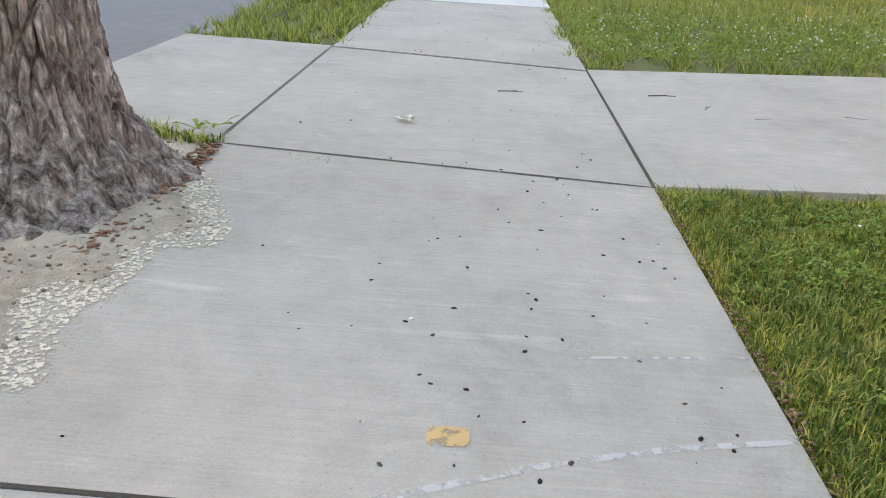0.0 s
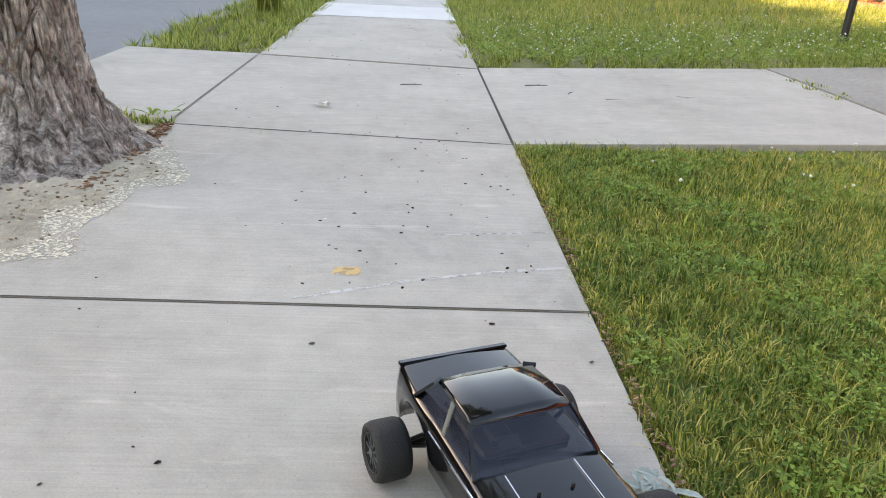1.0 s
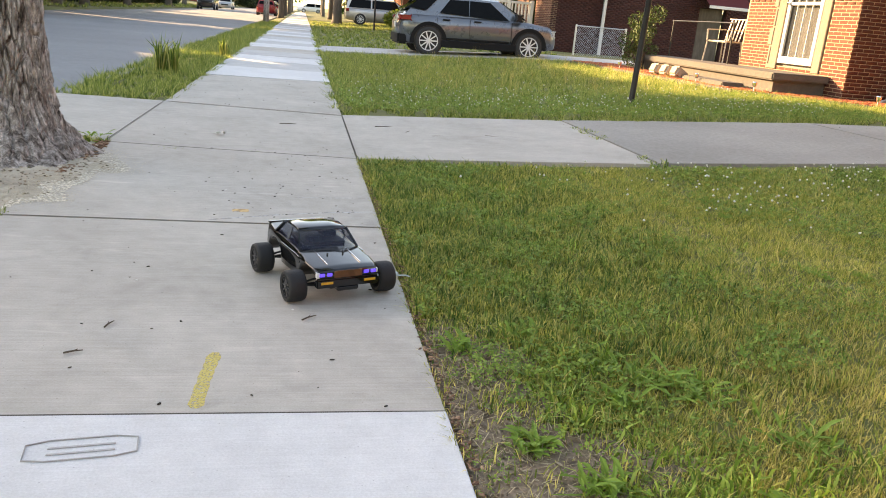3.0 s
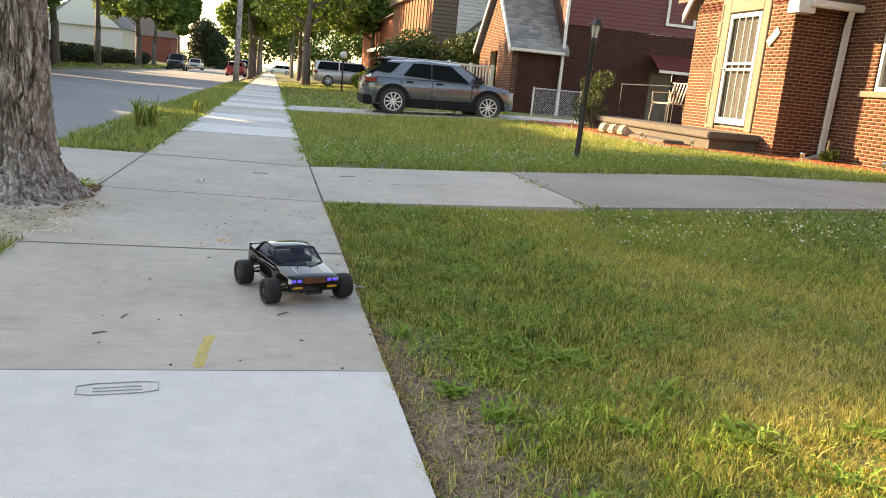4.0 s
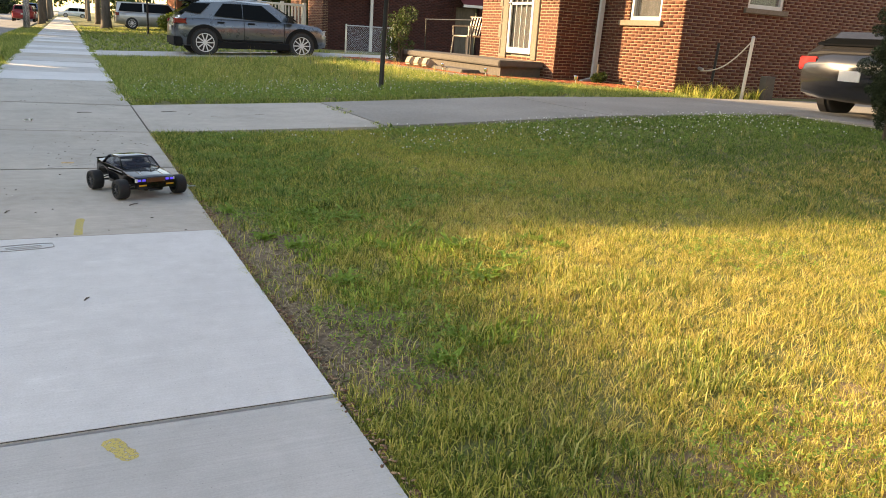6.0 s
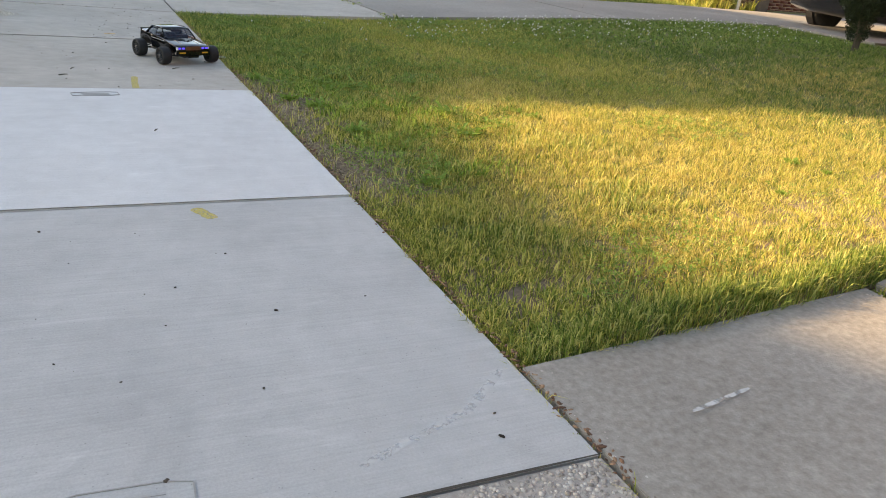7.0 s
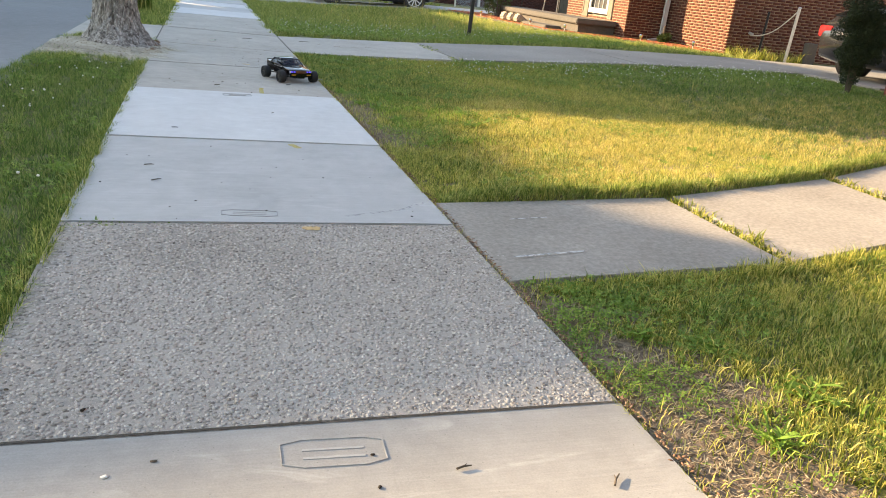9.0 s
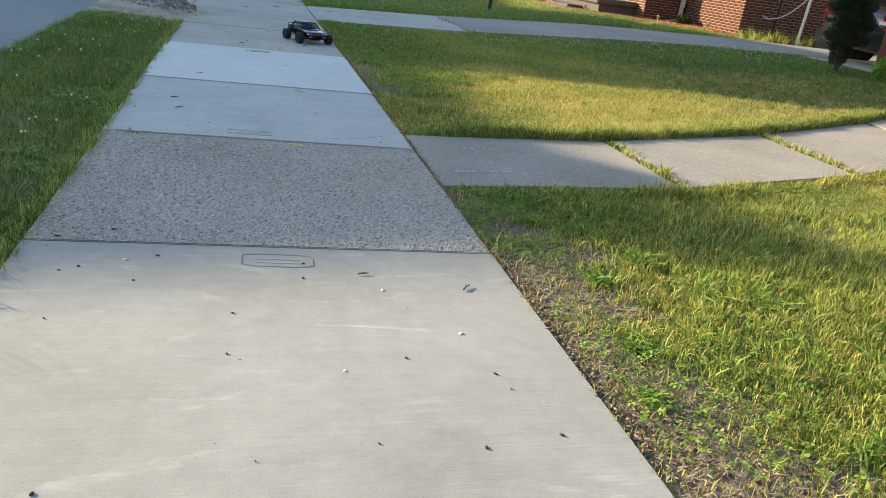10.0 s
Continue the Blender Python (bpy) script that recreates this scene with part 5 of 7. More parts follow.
M_DRYG = leafmat("dry_grass", [(0.28, 0.235, 0.06), (0.54, 0.44, 0.125), (0.84, 0.7, 0.28)], island=0.4, trans=0.45, big=1.1, bigamt=0.3, scale=24, span=(0.35, 0.66))


def patch(x, y):
    return 0.5 + 0.25 * np.sin(x * 3.3 + 1.4 * np.sin(y * 2.9)) + 0.25 * np.sin(y * 4.1 + 1.7 * np.sin(x * 2.3 + 1))


def dry(x, y):
    """Dried-out middle of the lawn, thickened to paint its sunlit part gold."""
    n = 0.75 + 0.25 * np.sin(x * 1.9 + np.sin(y * 2.3)) + 0.3 * np.sin(y * 2.7 + 1.3 * np.sin(x * 1.7))
    return np.clip(n, 0.15, 1) * smooth01(0.15, 0.75, x) * (0.35 * smooth01(3.4, 1.4, y) * smooth01(3.6, 1.6, x) + 0.65 * smooth01(1.3, -0.2, y))


def green(x, y):
    return near_edge(x, y) * (1 - 0.65 * dry(x, y))


# Darker green copy for far lawn and verge: their shade is partly in the colour.
M_DEEP = leafmat("deep_green_grass", [(0.042, 0.1, 0.018), (0.098, 0.188, 0.035), (0.19, 0.282, 0.06), (0.37, 0.39, 0.13)], island=0.4, trans=0.45, big=1.1, bigamt=0.3, scale=20, span=(0.35, 0.66))
M_BROAD = leafmat("broad_leaf", [(0.085, 0.165, 0.026), (0.19, 0.3, 0.05), (0.34, 0.45, 0.09)], island=0.6, trans=0.35)
LAWN = "short green lawn grass between driveway and garden path"
STRAWY = "straw-gold grass, partly dry, partly painted sunlight, among the green lawn"
BELOW = "green lawn grass beside the garden path"
blades("lawn_grass", 0.02, 1.4, -3.2, 3.56, 150000, 0.02, 0.052, 0.0019, M_GRASS, 11, LAWN, green, lean=1.3)
blades("lawn_grass", 1.4, 4.4, -3.1, 3.56, 320000, 0.02, 0.05, 0.0021, M_GRASS, 12, LAWN, lambda x, y: green(x, y) * smooth01(4.4, 2.6, x), lean=1.3, simple=True)
blades("dry_lawn_grass", 0.25, 3.2, -3.2, 3.4, 300000, 0.016, 0.046, 0.0016, M_DRYG, 13, STRAWY, dry, lean=1.5, simple=True)
blades("lawn_grass", 2.2, 8.0, -3.1, 3.56, 215000, 0.022, 0.053, 0.0027, M_DEEP, 34, LAWN, simple=True, dens=lambda x, y: (1 - 0.5 * dry(x, y)) * smooth01(2.2, 4.2, x), lean=1.2)
blades("dry_lawn_grass", 3.2, 8.0, -3.0, 2.6, 180000, 0.02, 0.048, 0.0022, M_DRYG, 35, STRAWY, dry, simple=True, lean=1.3)
blades("lawn_grass", 0.02, 1.7, -8.0, -4.0, 110000, 0.02, 0.06, 0.002, M_GRASS, 14, BELOW, near_edge, lean=1.3)
blades("lawn_grass", 1.7, 7.0, -9.0, -1.6, 190000, 0.022, 0.062, 0.0028, M_GRASS, 36, BELOW, simple=True, lean=1.3, dens=lambda x, y: y < path_south(x))
blades("dry_lawn_grass", 0.6, 4.0, -8.0, -3.4, 90000, 0.018, 0.052, 0.0017, M_DRYG, 37, STRAWY, lambda x, y: np.clip(0.45 + 0.5 * np.sin(x * 2 + y), 0, 1) * smooth01(0.5, 1.3, x) * (y < path_south(x)), lean=1.5, simple=True)
blades("lush_lawn_grass", 0.015, 1.8, 0.3, 3.5, 60000, 0.03, 0.068, 0.0022, M_DEEP, 40, "longer lush grass along the edge of the pavement", lambda x, y: smooth01(1.8, 0.3, x) * (0.25 + 0.75 * patch(x * 2.3, y * 2.3)), lean=1.2)
blades("lush_lawn_grass", 0.05, 2.6, -3.1, 0.6, 30000, 0.028, 0.064, 0.0022, M_LUSH, 41, "tufts of longer green grass in the lawn", lambda x, y: smooth01(0.5, 0.75, patch(x * 1.7 + 2, y * 1.9)) * smooth01(2.6, 0.8, x), lean=1.2)
blades("lush_lawn_grass", 0.05, 2.6, -7.8, -4.0, 36000, 0.035, 0.078, 0.0023, M_LUSH, 43, "tufts of longer green grass in the lawn", lambda x, y: smooth01(0.4, 0.7, patch(x * 1.7 + 1, y * 1.9)), lean=1.2)
M_LIME = leafmat("coarse_grass", [(0.12, 0.21, 0.028), (0.27, 0.4, 0.06), (0.45, 0.56, 0.12)], island=0.5, trans=0.45, scale=20, span=(0.35, 0.66))
blades("coarse_grass", 0.27, 1.1, -1.7, 0.55, 9000, 0.025, 0.07, 0.0042, M_LIME, 44, "bright coarse grass beside the bare soil", lambda x, y: smooth01(1.1, 0.5, x + 0.25 * np.sin(y * 4)) * smooth01(0.3, 0.6, patch(x * 2.6, y * 2.2)), lean=1.5, tuft=12, spread=0.03)
blades("coarse_grass", 0.3, 1.6, -7.4, -4.9, 8000, 0.03, 0.075, 0.0042, M_LIME, 45, "bright coarse grass beside the bare soil", lambda x, y: smooth01(1.6, 0.6, x) * smooth01(0.3, 0.6, patch(x * 2.6, y * 2.2)), lean=1.5, tuft=12, spread=0.03)
blades("coarse_grass", 0.05, 2.2, 0.5, 3.4, 7000, 0.025, 0.06, 0.0038, M_LIME, 51, "bright coarse grass in the lawn", lambda x, y: smooth01(2.2, 0.8, x) * smooth01(0.45, 0.75, patch(x * 2.1 + 1, y * 2.2)), lean=1.6, tuft=12, spread=0.03)
# Extra lime blades put sunlight into the colour of the lower lawn.
blades("coarse_grass", 0.7, 4.2, -7.8, -3.6, 16000, 0.03, 0.07, 0.003, M_LIME, 52, "lime-green blades added to brighten the sunlit lawn", lambda x, y: (y < path_south(x) - 0.05) * (0.4 + 0.6 * patch(x * 2, y * 2)), lean=1.4, simple=True, tuft=12, spread=0.03)
clover("low_weeds", 0.1, 3.2, -3.0, 3.5, 26000, 0.011, 0.022, 0.045, M_BROAD, 137, "patches of small broad-leaved weeds in the lawn", lambda x, y: smooth01(0.6, 0.85, patch(x, y)) * (y > path_north(x)))
clover("low_weeds", 0.05, 2.8, -7.8, -4.1, 20000, 0.011, 0.022, 0.05, M_BROAD, 138, "patches of small broad-leaved weeds in the lawn", lambda x, y: smooth01(0.5, 0.8, patch(x, y)) * (y < path_south(x)))
clover("low_weeds", 0.0, 0.6, -5.5, -4.2, 5200, 0.0095, 0.012, 0.04, M_BROAD, 146, "dark creeping weeds over bare soil", lambda x, y: smooth01(0.3, 0.7, patch(x * 3, y * 3)) * smooth01(-5.5, -4.9, y) * (y < path_south(x)))
clover("low_weeds", 0.0, 0.6, -1.9, 0.6, 3000, 0.008, 0.01, 0.03, M_BROAD, 147, "small creeping weeds over bare soil", lambda x, y: smooth01(0.4, 0.8, patch(x * 3 + 1, y * 3)))
clover("low_weeds", 0.03, 1.9, 0.2, 3.45, 17000, 0.012, 0.025, 0.05, M_BROAD, 150, "patches of broad-leaved weeds along the pavement", lambda x, y: smooth01(0.45, 0.7, patch(x * 2.6 + 1, y * 2.4)) * smooth01(2.0, 0.9, x))
clover("low_weeds", 2.0, 7.5, 0.8, 3.5, 16000, 0.013, 0.03, 0.05, M_BROAD, 151, "clover leaves among the shaded lawn", lambda x, y: smooth01(0.8, 2.4, y) * (0.3 + 0.7 * patch(x, y)))
clover("low_weeds", 0.05, 6.5, 6.1, 10.0, 16000, 0.02, 0.05, 0.11, M_BROAD, 152, "clover leaves among the long grass", lambda x, y: smooth01(10, 6.2, y))
clover("low_weeds", CURB + 0.05, SW, -7.5, 1.5, 8000, 0.012, 0.03, 0.07, M_BROAD, 153, "clover leaves among the verge grass", lambda x, y: smooth01(0.4, 0.8, patch(x * 2, y * 1.3)))
blades("lawn_stalks", 0.3, 6.0, -2.8, 3.4, 900, 0.07, 0.13, 0.0011, M_DRYG, 39, "thin dry seed stalks standing above the lawn", lean=0.7)
blades("tall_grass", 0.02, 9.0, 6.02, 17.5, 230000, 0.05, 0.13, 0.0034, M_LUSH, 15, "long bright green grass beyond the driveway", simple=True, dens=lambda x, y: np.clip(1.1 - 0.05 * (y - 6), 0.4, 1) * (x + 0.1 * np.sin(y * 9) < np.where(y < 10, 6.4 + (10 - y) * 0.78, 6.35 - 0.05 * (y - 10))))
blades("lawn_grass", 0.02, 7.0, 20.3, 60, 60000, 0.07, 0.13, 0.012, M_LUSH, 16, "green lawn grass in front of far houses", simple=True, dens=lambda x, y: np.clip(1 - (y - 20) / 60, 0.2, 1))
blades("verge_grass", CURB - 0.1, SW - 0.01, -8, 3.6, 130000, 0.03, 0.075, 0.0018, M_DEEP, 17, "green grass on the verge between kerb and pavement", simple=True)
blades("verge_grass", CURB - 0.1, SW - 0.01, 6.2, 48, 90000, 0.05, 0.13, 0.005, M_LUSH, 18, "long green grass on the verge between kerb and pavement", simple=True, dens=lambda x, y: np.clip(1.2 - (y - 6) / 40, 0.3, 1))
blades("verge_grass", FARCURB - 9, FARCURB - 0.15, 40, 110, 22000, 0.12, 0.22, 0.03, M_LUSH, 19, "green grass across the street", simple=True)
blades("seed_stalks", 1.5, 8.0, 9, 17.4, 2200, 0.2, 0.34, 0.003, M_DRYG, 33, "pale seed stalks above the long grass", simple=True, dens=lambda x, y: (x < 6.4) * (0.3 + 0.7 * patch(x, y)), lean=0.5)
blades("lawn_grass", 0.02, 8.0, -18, -8.0, 45000, 0.04, 0.08, 0.006, M_GRASS, 44, "green lawn grass beside the pavement", simple=True, lean=1.4)
blades("verge_grass", CURB + 0.02, SW - 0.01, -18, -8.0, 16000, 0.04, 0.09, 0.006, M_LUSH, 45, "green grass on the verge between kerb and pavement", simple=True)
for x0, x1, sd in ((SW - 0.02, SW + 0.06, 48), (-0.06, 0.03, 49)):
    blades("edge_grass", x0, x1, 6.1, 34, 9000, 0.04, 0.1, 0.006, M_LUSH, sd, "ragged grass creeping over the edge of the pavement", simple=True, dens=lambda x, y: smooth01(0.35, 0.75, patch(y * 0.9, y * 1.7)), lean=1.6)
# ragged overhang along the slab edges
blades("edge_grass", -0.006, 0.07, -8, 3.5, 20000, 0.02, 0.05, 0.0014, M_GRASS, 20, "grass hanging over the edge of the pavement", lean=1.2)
blades("edge_grass", SW - 0.06, SW + 0.02, -8, 1.9, 16000, 0.025, 0.07, 0.0016, M_LUSH, 21, "grass hanging over the edge of the pavement", lean=1.2)
blades("edge_grass", 0.05, 7.3, -3.2, -3.06, 30000, 0.03, 0.075, 0.0017, M_LUSH, 22, "grass hanging over the edge of the path", lean=1.0, bend=True)
blades("edge_grass", 0.05, 7.3, -4.36, -4.26, 14000, 0.03, 0.08, 0.0017, M_GRASS, 23, "grass hanging over the edge of the path", lean=1.0, bend=True)
blades("joint_grass", -1.6, -0.05, 3.53, 3.64, 1100, 0.01, 0.035, 0.0035, M_BROAD, 24, "small weeds in the joint of the slabs", lambda x, y: (np.sin(x * 9 + 1) > 0.1) * 0.9, lean=1.2)
blades("joint_grass", 1.42, 1.5, -4.15, -3.1, 900, 0.02, 0.07, 0.004, M_GRASS, 25, "small weeds in the joint of the path", lean=1.2)
blades("joint_grass", 2.85, 2.94, -3.8, -2.75, 900, 0.02, 0.08, 0.004, M_GRASS, 26, "small weeds in the joint of the path", lean=1.2)
blades("joint_grass", 2.22, 2.36, 3.6, 6.0, 900, 0.015, 0.06, 0.005, M_LUSH, 27, "small weeds in the crack of the driveway", lambda x, y: (np.sin(y * 4) > -0.3) * 1.0, lean=1.2)
blades("joint_grass", SW - 0.1, SW + 0.42, JY[1] - 0.05, JY[1] + 0.03, 900, 0.012, 0.03, 0.004, M_BROAD, 28, "weeds creeping over a slab joint", lean=1.4)
blades("tuft_grass", SW - 0.25, SW + 0.02, 3.62, 3.8, 900, 0.02, 0.07, 0.004, M_LUSH, 29, "grass tuft beside the tree roots", lean=1.0)
blades("tuft_grass", -2.28, -2.02, 9.1, 9.5, 170, 0.25, 0.5, 0.012, M_LUSH, 31, "tall weed tuft on the verge", lean=0.4)
blades("tuft_grass", -1.9, -1.72, 13.0, 13.4, 120, 0.2, 0.4, 0.012, M_LUSH, 32, "tall weed tuft on the verge", lean=0.5)
blades("tuft_grass", 8.9, 10.6, 6.2, 6.95, 1300, 0.08, 0.27, 0.005, M_GRASS, 30, "long grass along the fence")

# straw lying on the bare soil
M_STRAW = mat("straw", [(0.2, 0.15, 0.09), (0.34, 0.27, 0.16), (0.5, 0.42, 0.27)], 30, 0.9, bump=0, island=0.7)


def straw(name, count, seed):
    rg2 = np.random.default_rng(seed)
    x, y = rg2.uniform(0, 0.9, count), rg2.uniform(-7.6, 1.0, count)
    k = rg2.random(count) < soil_mask(x, y)
    x, y = x[k], y[k]
    n = len(x)
    a = rg2.uniform(0, 6.28, n)
    L = rg2.uniform(0.004, 0.02, n)
    d = np.stack([np.cos(a) * L, np.sin(a) * L, rg2.uniform(-0.004, 0.01, n)], -1)
    s = np.stack([-np.sin(a), np.cos(a), np.zeros(n)], -1) * 0.0009
    P = np.stack([x, y, gz(x, y) + rg2.uniform(-0.004, 0.006, n)], -1)
    V = np.stack([P - d - s, P - d + s, P + d + s, P + d - s], 1).reshape(-1, 3)
    ob = quick_mesh(name, V, np.arange(n * 4).reshape(-1, 4), M_STRAW)
    return tagged(ob, "dry straw lying on the bare soil", "straw", kind="stuff")


straw("soil_straw", 40000, 61)
blades("edge_grass", 0.0, 0.6, -7.6, -4.2, 12000, 0.015, 0.05, 0.0014, M_GRASS, 63, "thin grass growing through bare soil", lean=1.3)
blades("edge_grass", 0.0, 0.5, -2.2, 0.8, 12000, 0.015, 0.055, 0.0014, M_GRASS, 62, "thin grass growing through bare soil", lean=1.2)
# bare soil with chips
def soil_patch(name, label, x0, x1, y0, y1, material, fn, lift=-0.007, step=0.014):
    xs, ys = np.arange(x0, x1, step), np.arange(y0, y1, step)
    X, Y = np.meshgrid(xs, ys)
    m = fn(X, Y)
    Z = gz(X, Y) + lift + np.random.default_rng(3).normal(0, 0.0022, X.shape)
    Z = np.where(m < 0.42, gz(X, Y) - 0.016 - 0.03 * (0.42 - m), Z)
    idx = np.arange(X.size).reshape(X.shape)
    F = np.stack([idx[:-1, :-1], idx[:-1, 1:], idx[1:, 1:], idx[1:, :-1]], -1).reshape(-1, 4)
    ob = quick_mesh(name, np.stack([X, Y, Z], -1).reshape(-1, 3), F, material, smooth=True)
    return tagged(ob, label, "soil", kind="structure")


xs = np.arange(0.03, 7.2, 0.04)
X, E = np.meshgrid(xs, np.array([-0.014, -0.004, 0.02, 0.045, 0.08, 0.15, 0.3, 0.5, 0.75]))
Y = path_north(X) + E
Z = gz(X, Y) - 0.013 + np.random.default_rng(9).normal(0, 0.003, X.shape) * (E > -0.01)
Z = np.where(E < -0.01, gz(X, Y) + 0.004, Z)
idx = np.arange(X.size).reshape(X.shape)
bank = quick_mesh("lawn_bank", np.stack([X, Y, Z], -1).reshape(-1, 3), np.stack([idx[:-1, :-1], idx[:-1, 1:], idx[1:, 1:], idx[1:, :-1]], -1).reshape(-1, 4), M_SOIL, smooth=True)
tagged(bank, "low dark soil bank where the lawn meets the path", "soil", kind="structure")
soil_patch("bare_soil", "bare brown soil with dry chips beside the pavement", 0.0, 0.95, -2.3, 1.1, M_SOIL, soil_mask)
soil_patch("bare_soil", "bare brown soil with dry chips beside the pavement", 0.0, 1.1, -7.8, -4.2, M_SOIL, soil_mask)


def sand(x, y):
    w = 0.1 * np.sin(y * 7) + 0.06 * np.sin(y * 15 + x * 11) + 0.03 * np.sin(x * 23 + y * 5)
    return np.clip(1.25 - np.hypot((x + 2.2) / 0.75, (y - 2.75) / 1.05) + w * 0.8, 0, 1)


X, Y = np.meshgrid(np.arange(-2.74, -1.3, 0.02), np.arange(1.5, 3.9, 0.02))
m = sand(X, Y)
Z = np.maximum(-0.04, 0.06 * (m - 0.3)) + np.random.default_rng(5).normal(0, 0.0022, X.shape) * (m > 0.25)
idx = np.arange(X.size).reshape(X.shape)
sandy = quick_mesh("sandy_soil", np.stack([X, Y, Z], -1).reshape(-1, 3), np.stack([idx[:-1, :-1], idx[:-1, 1:], idx[1:, 1:], idx[1:, :-1]], -1).reshape(-1, 4), M_SAND, smooth=True)
tagged(sandy, "pale sandy soil heaped round the tree roots", "soil", kind="structure")

ICO = bm_new()
bmesh.ops.create_icosphere(ICO, subdivisions=1, radius=1)
ICO_V = np.array([v.co[:] for v in ICO.verts])
ICO_F = np.array([[v.index for v in f.verts] for f in ICO.faces])
ICO.free()


def scatter(name, pts, size, material, seed, label, category, flat=0.5, long=1.0, parent=None, jitter=0.35, vary=0.5):
    """Small irregular lumps at the points."""
    rg = np.random.default_rng(seed)
    n = len(pts)
    a = rg.uniform(0, 6.28, n)
    s = size * rg.uniform(1 - vary, 1 + vary, n)
    B = ICO_V[None] * (1 + rg.normal(0, jitter * 0.4, (n, len(ICO_V), 1)))
    B = B * np.stack([s * long, s / long ** 0.5, s * flat], -1)[:, None, :]
    c, t = np.cos(a)[:, None], np.sin(a)[:, None]
    R = np.stack([B[..., 0] * c - B[..., 1] * t, B[..., 0] * t + B[..., 1] * c, B[..., 2]], -1)
    V = (R + np.asarray(pts)[:, None, :]).reshape(-1, 3)
    F = (ICO_F[None] + (np.arange(n) * len(ICO_V))[:, None, None]).reshape(-1, 3)
    ob = quick_mesh(name, V, F, material, parent)
    return tagged(ob, label, category, kind="stuff")


rg = np.random.default_rng(77)
n = 30000
px, py = rg.uniform(SW + 0.01, -0.01, n), rg.uniform(JY[0] + 0.01, JY[1] - 0.01, n)
peb = scatter("pebbles", np.stack([px, py, np.full(len(px), -0.0023)], -1), 0.0042, M_PEB, 1, "", "", flat=0.55, parent=[o for o in pavement.children if o.data.materials[0] == M_AGG][0], vary=0.8)
n = 8000
px = rg.uniform(0.02, 7.2, n)
py = rg.uniform(-4.24, -3.22, n) + 0.053 * px ** 2
scatter("path_pebbles", np.stack([px, py, gz(px, py) + 0.0105], -1), 0.0055, M_PEB, 2, "worn pebbles in the surface of the path", "pebbles", flat=0.4)

M_CHIP = mat("wood_chips", [(0.09, 0.065, 0.045), (0.2, 0.15, 0.1), (0.36, 0.29, 0.21)], 30, 0.9, bump=0.2, island=0.7)
M_ROT = mat("rotten_bark", [(0.1, 0.05, 0.03), (0.22, 0.12, 0.07), (0.4, 0.27, 0.17)], 30, 0.95, bump=0.2, island=0.7)
M_SPECK = mat("dark_specks", [(0.02, 0.018, 0.015), (0.05, 0.042, 0.035), (0.12, 0.1, 0.08)], 30, 1.0, bump=0, island=0.7, spec=0.1)
M_PETAL = mat("petals", [(0.6, 0.6, 0.55), (0.78, 0.77, 0.72)], 30, 0.8, bump=0)
pts = []
while len(pts) < 4500:
    a, b = rg.uniform(0.0, 1.0), rg.uniform(-7.6, 1.0)
    if rg.random() < float(soil_mask(np.array(a), np.array(b))):
        pts.append((a, b, float(gz(a, b)) - 0.003))
scatter("wood_chips", pts, 0.0042, M_CHIP, 3, "dry chips and leaf bits on bare soil", "chips", flat=0.35, long=2.2, vary=0.7)
pts = [(rg.normal(0.014, 0.011), rg.uniform(-6.5, 3.5), 0.0) for i in range(1500)]
scatter("leaf_litter", pts, 0.0046, M_ROT, 4, "brown leaf litter along the edge of the pavement", "litter", flat=0.35, long=1.6)
pts = [(rg.uniform(SW, 0), rg.uniform(-8, 9), 0.002) for i in range(300)] + [(rg.normal(-0.35, 0.25), rg.normal(2.6, 0.6), 0.003) for i in range(70)] + [(rg.uniform(0, 6), rg.uniform(3.7, 5.9), 0) for i in range(90)]
pts = [(a, b, float(max(gz(a, b) + 0.014, 0.003)) if a > 0 else c) for a, b, c in pts]
scatter("specks", pts, 0.0036, M_SPECK, 5, "dark specks of bark and seed on the pavement", "litter", flat=0.4, long=1.4, vary=0.75)
scatter("petals", [(rg.uniform(SW, 0), rg.uniform(-7, 9), 0.002) for i in range(28)], 0.0055, M_PETAL, 6, "pale petals lying on the pavement", "petals", flat=0.1, long=1.3)
pts = []
while len(pts) < 900:
    a, b = rg.uniform(-2.7, -1.35), rg.uniform(1.6, 3.8)
    if 0.3 < float(sand(np.array(a), np.array(b))):
        pts.append((a, b, 0.06 * (float(sand(np.array(a), np.array(b))) - 0.3) + 0.001))
scatter("bark_crumbs", pts, 0.0055, M_CHIP, 7, "crumbs of bark and grit on the sandy soil", "litter", flat=0.5, long=1.3)

# white clover
pts = []
while len(pts) < 430:
    a, b = rg.uniform(0.4, 7.5), rg.uniform(1.2, 3.5)
    if rg.random() < smooth01(1.2, 3.2, np.array(b)) * smooth01(0.3, 3.0, np.array(a)) * (0.4 + 0.6 * math.sin(a * 2.2) ** 2):
        pts.append((a, b, float(gz(a, b)) + rg.uniform(0.04, 0.07)))
for i in range(420):
    a, b = rg.uniform(0.1, 6), 6.1 + abs(rg.normal(0, 1.6))
    pts.append((a, b, float(gz(a, b)) + rg.uniform(0.09, 0.15)))
for i in range(60):
    a, b = rg.uniform(CURB + 0.1, SW - 0.1), rg.uniform(-7, 1)
    pts.append((a, b, float(gz(a, b)) + 0.08))
scatter("clover_flowers", pts, 0.007, M_PETAL, 8, "white clover flowers in the grass", "flowers", flat=0.9, vary=0.25)

# ---- weeds ----
M_WEED = leafmat("weed_leaf", [(0.11, 0.21, 0.03), (0.21, 0.34, 0.055), (0.34, 0.47, 0.1)], island=0.4, trans=0.4)
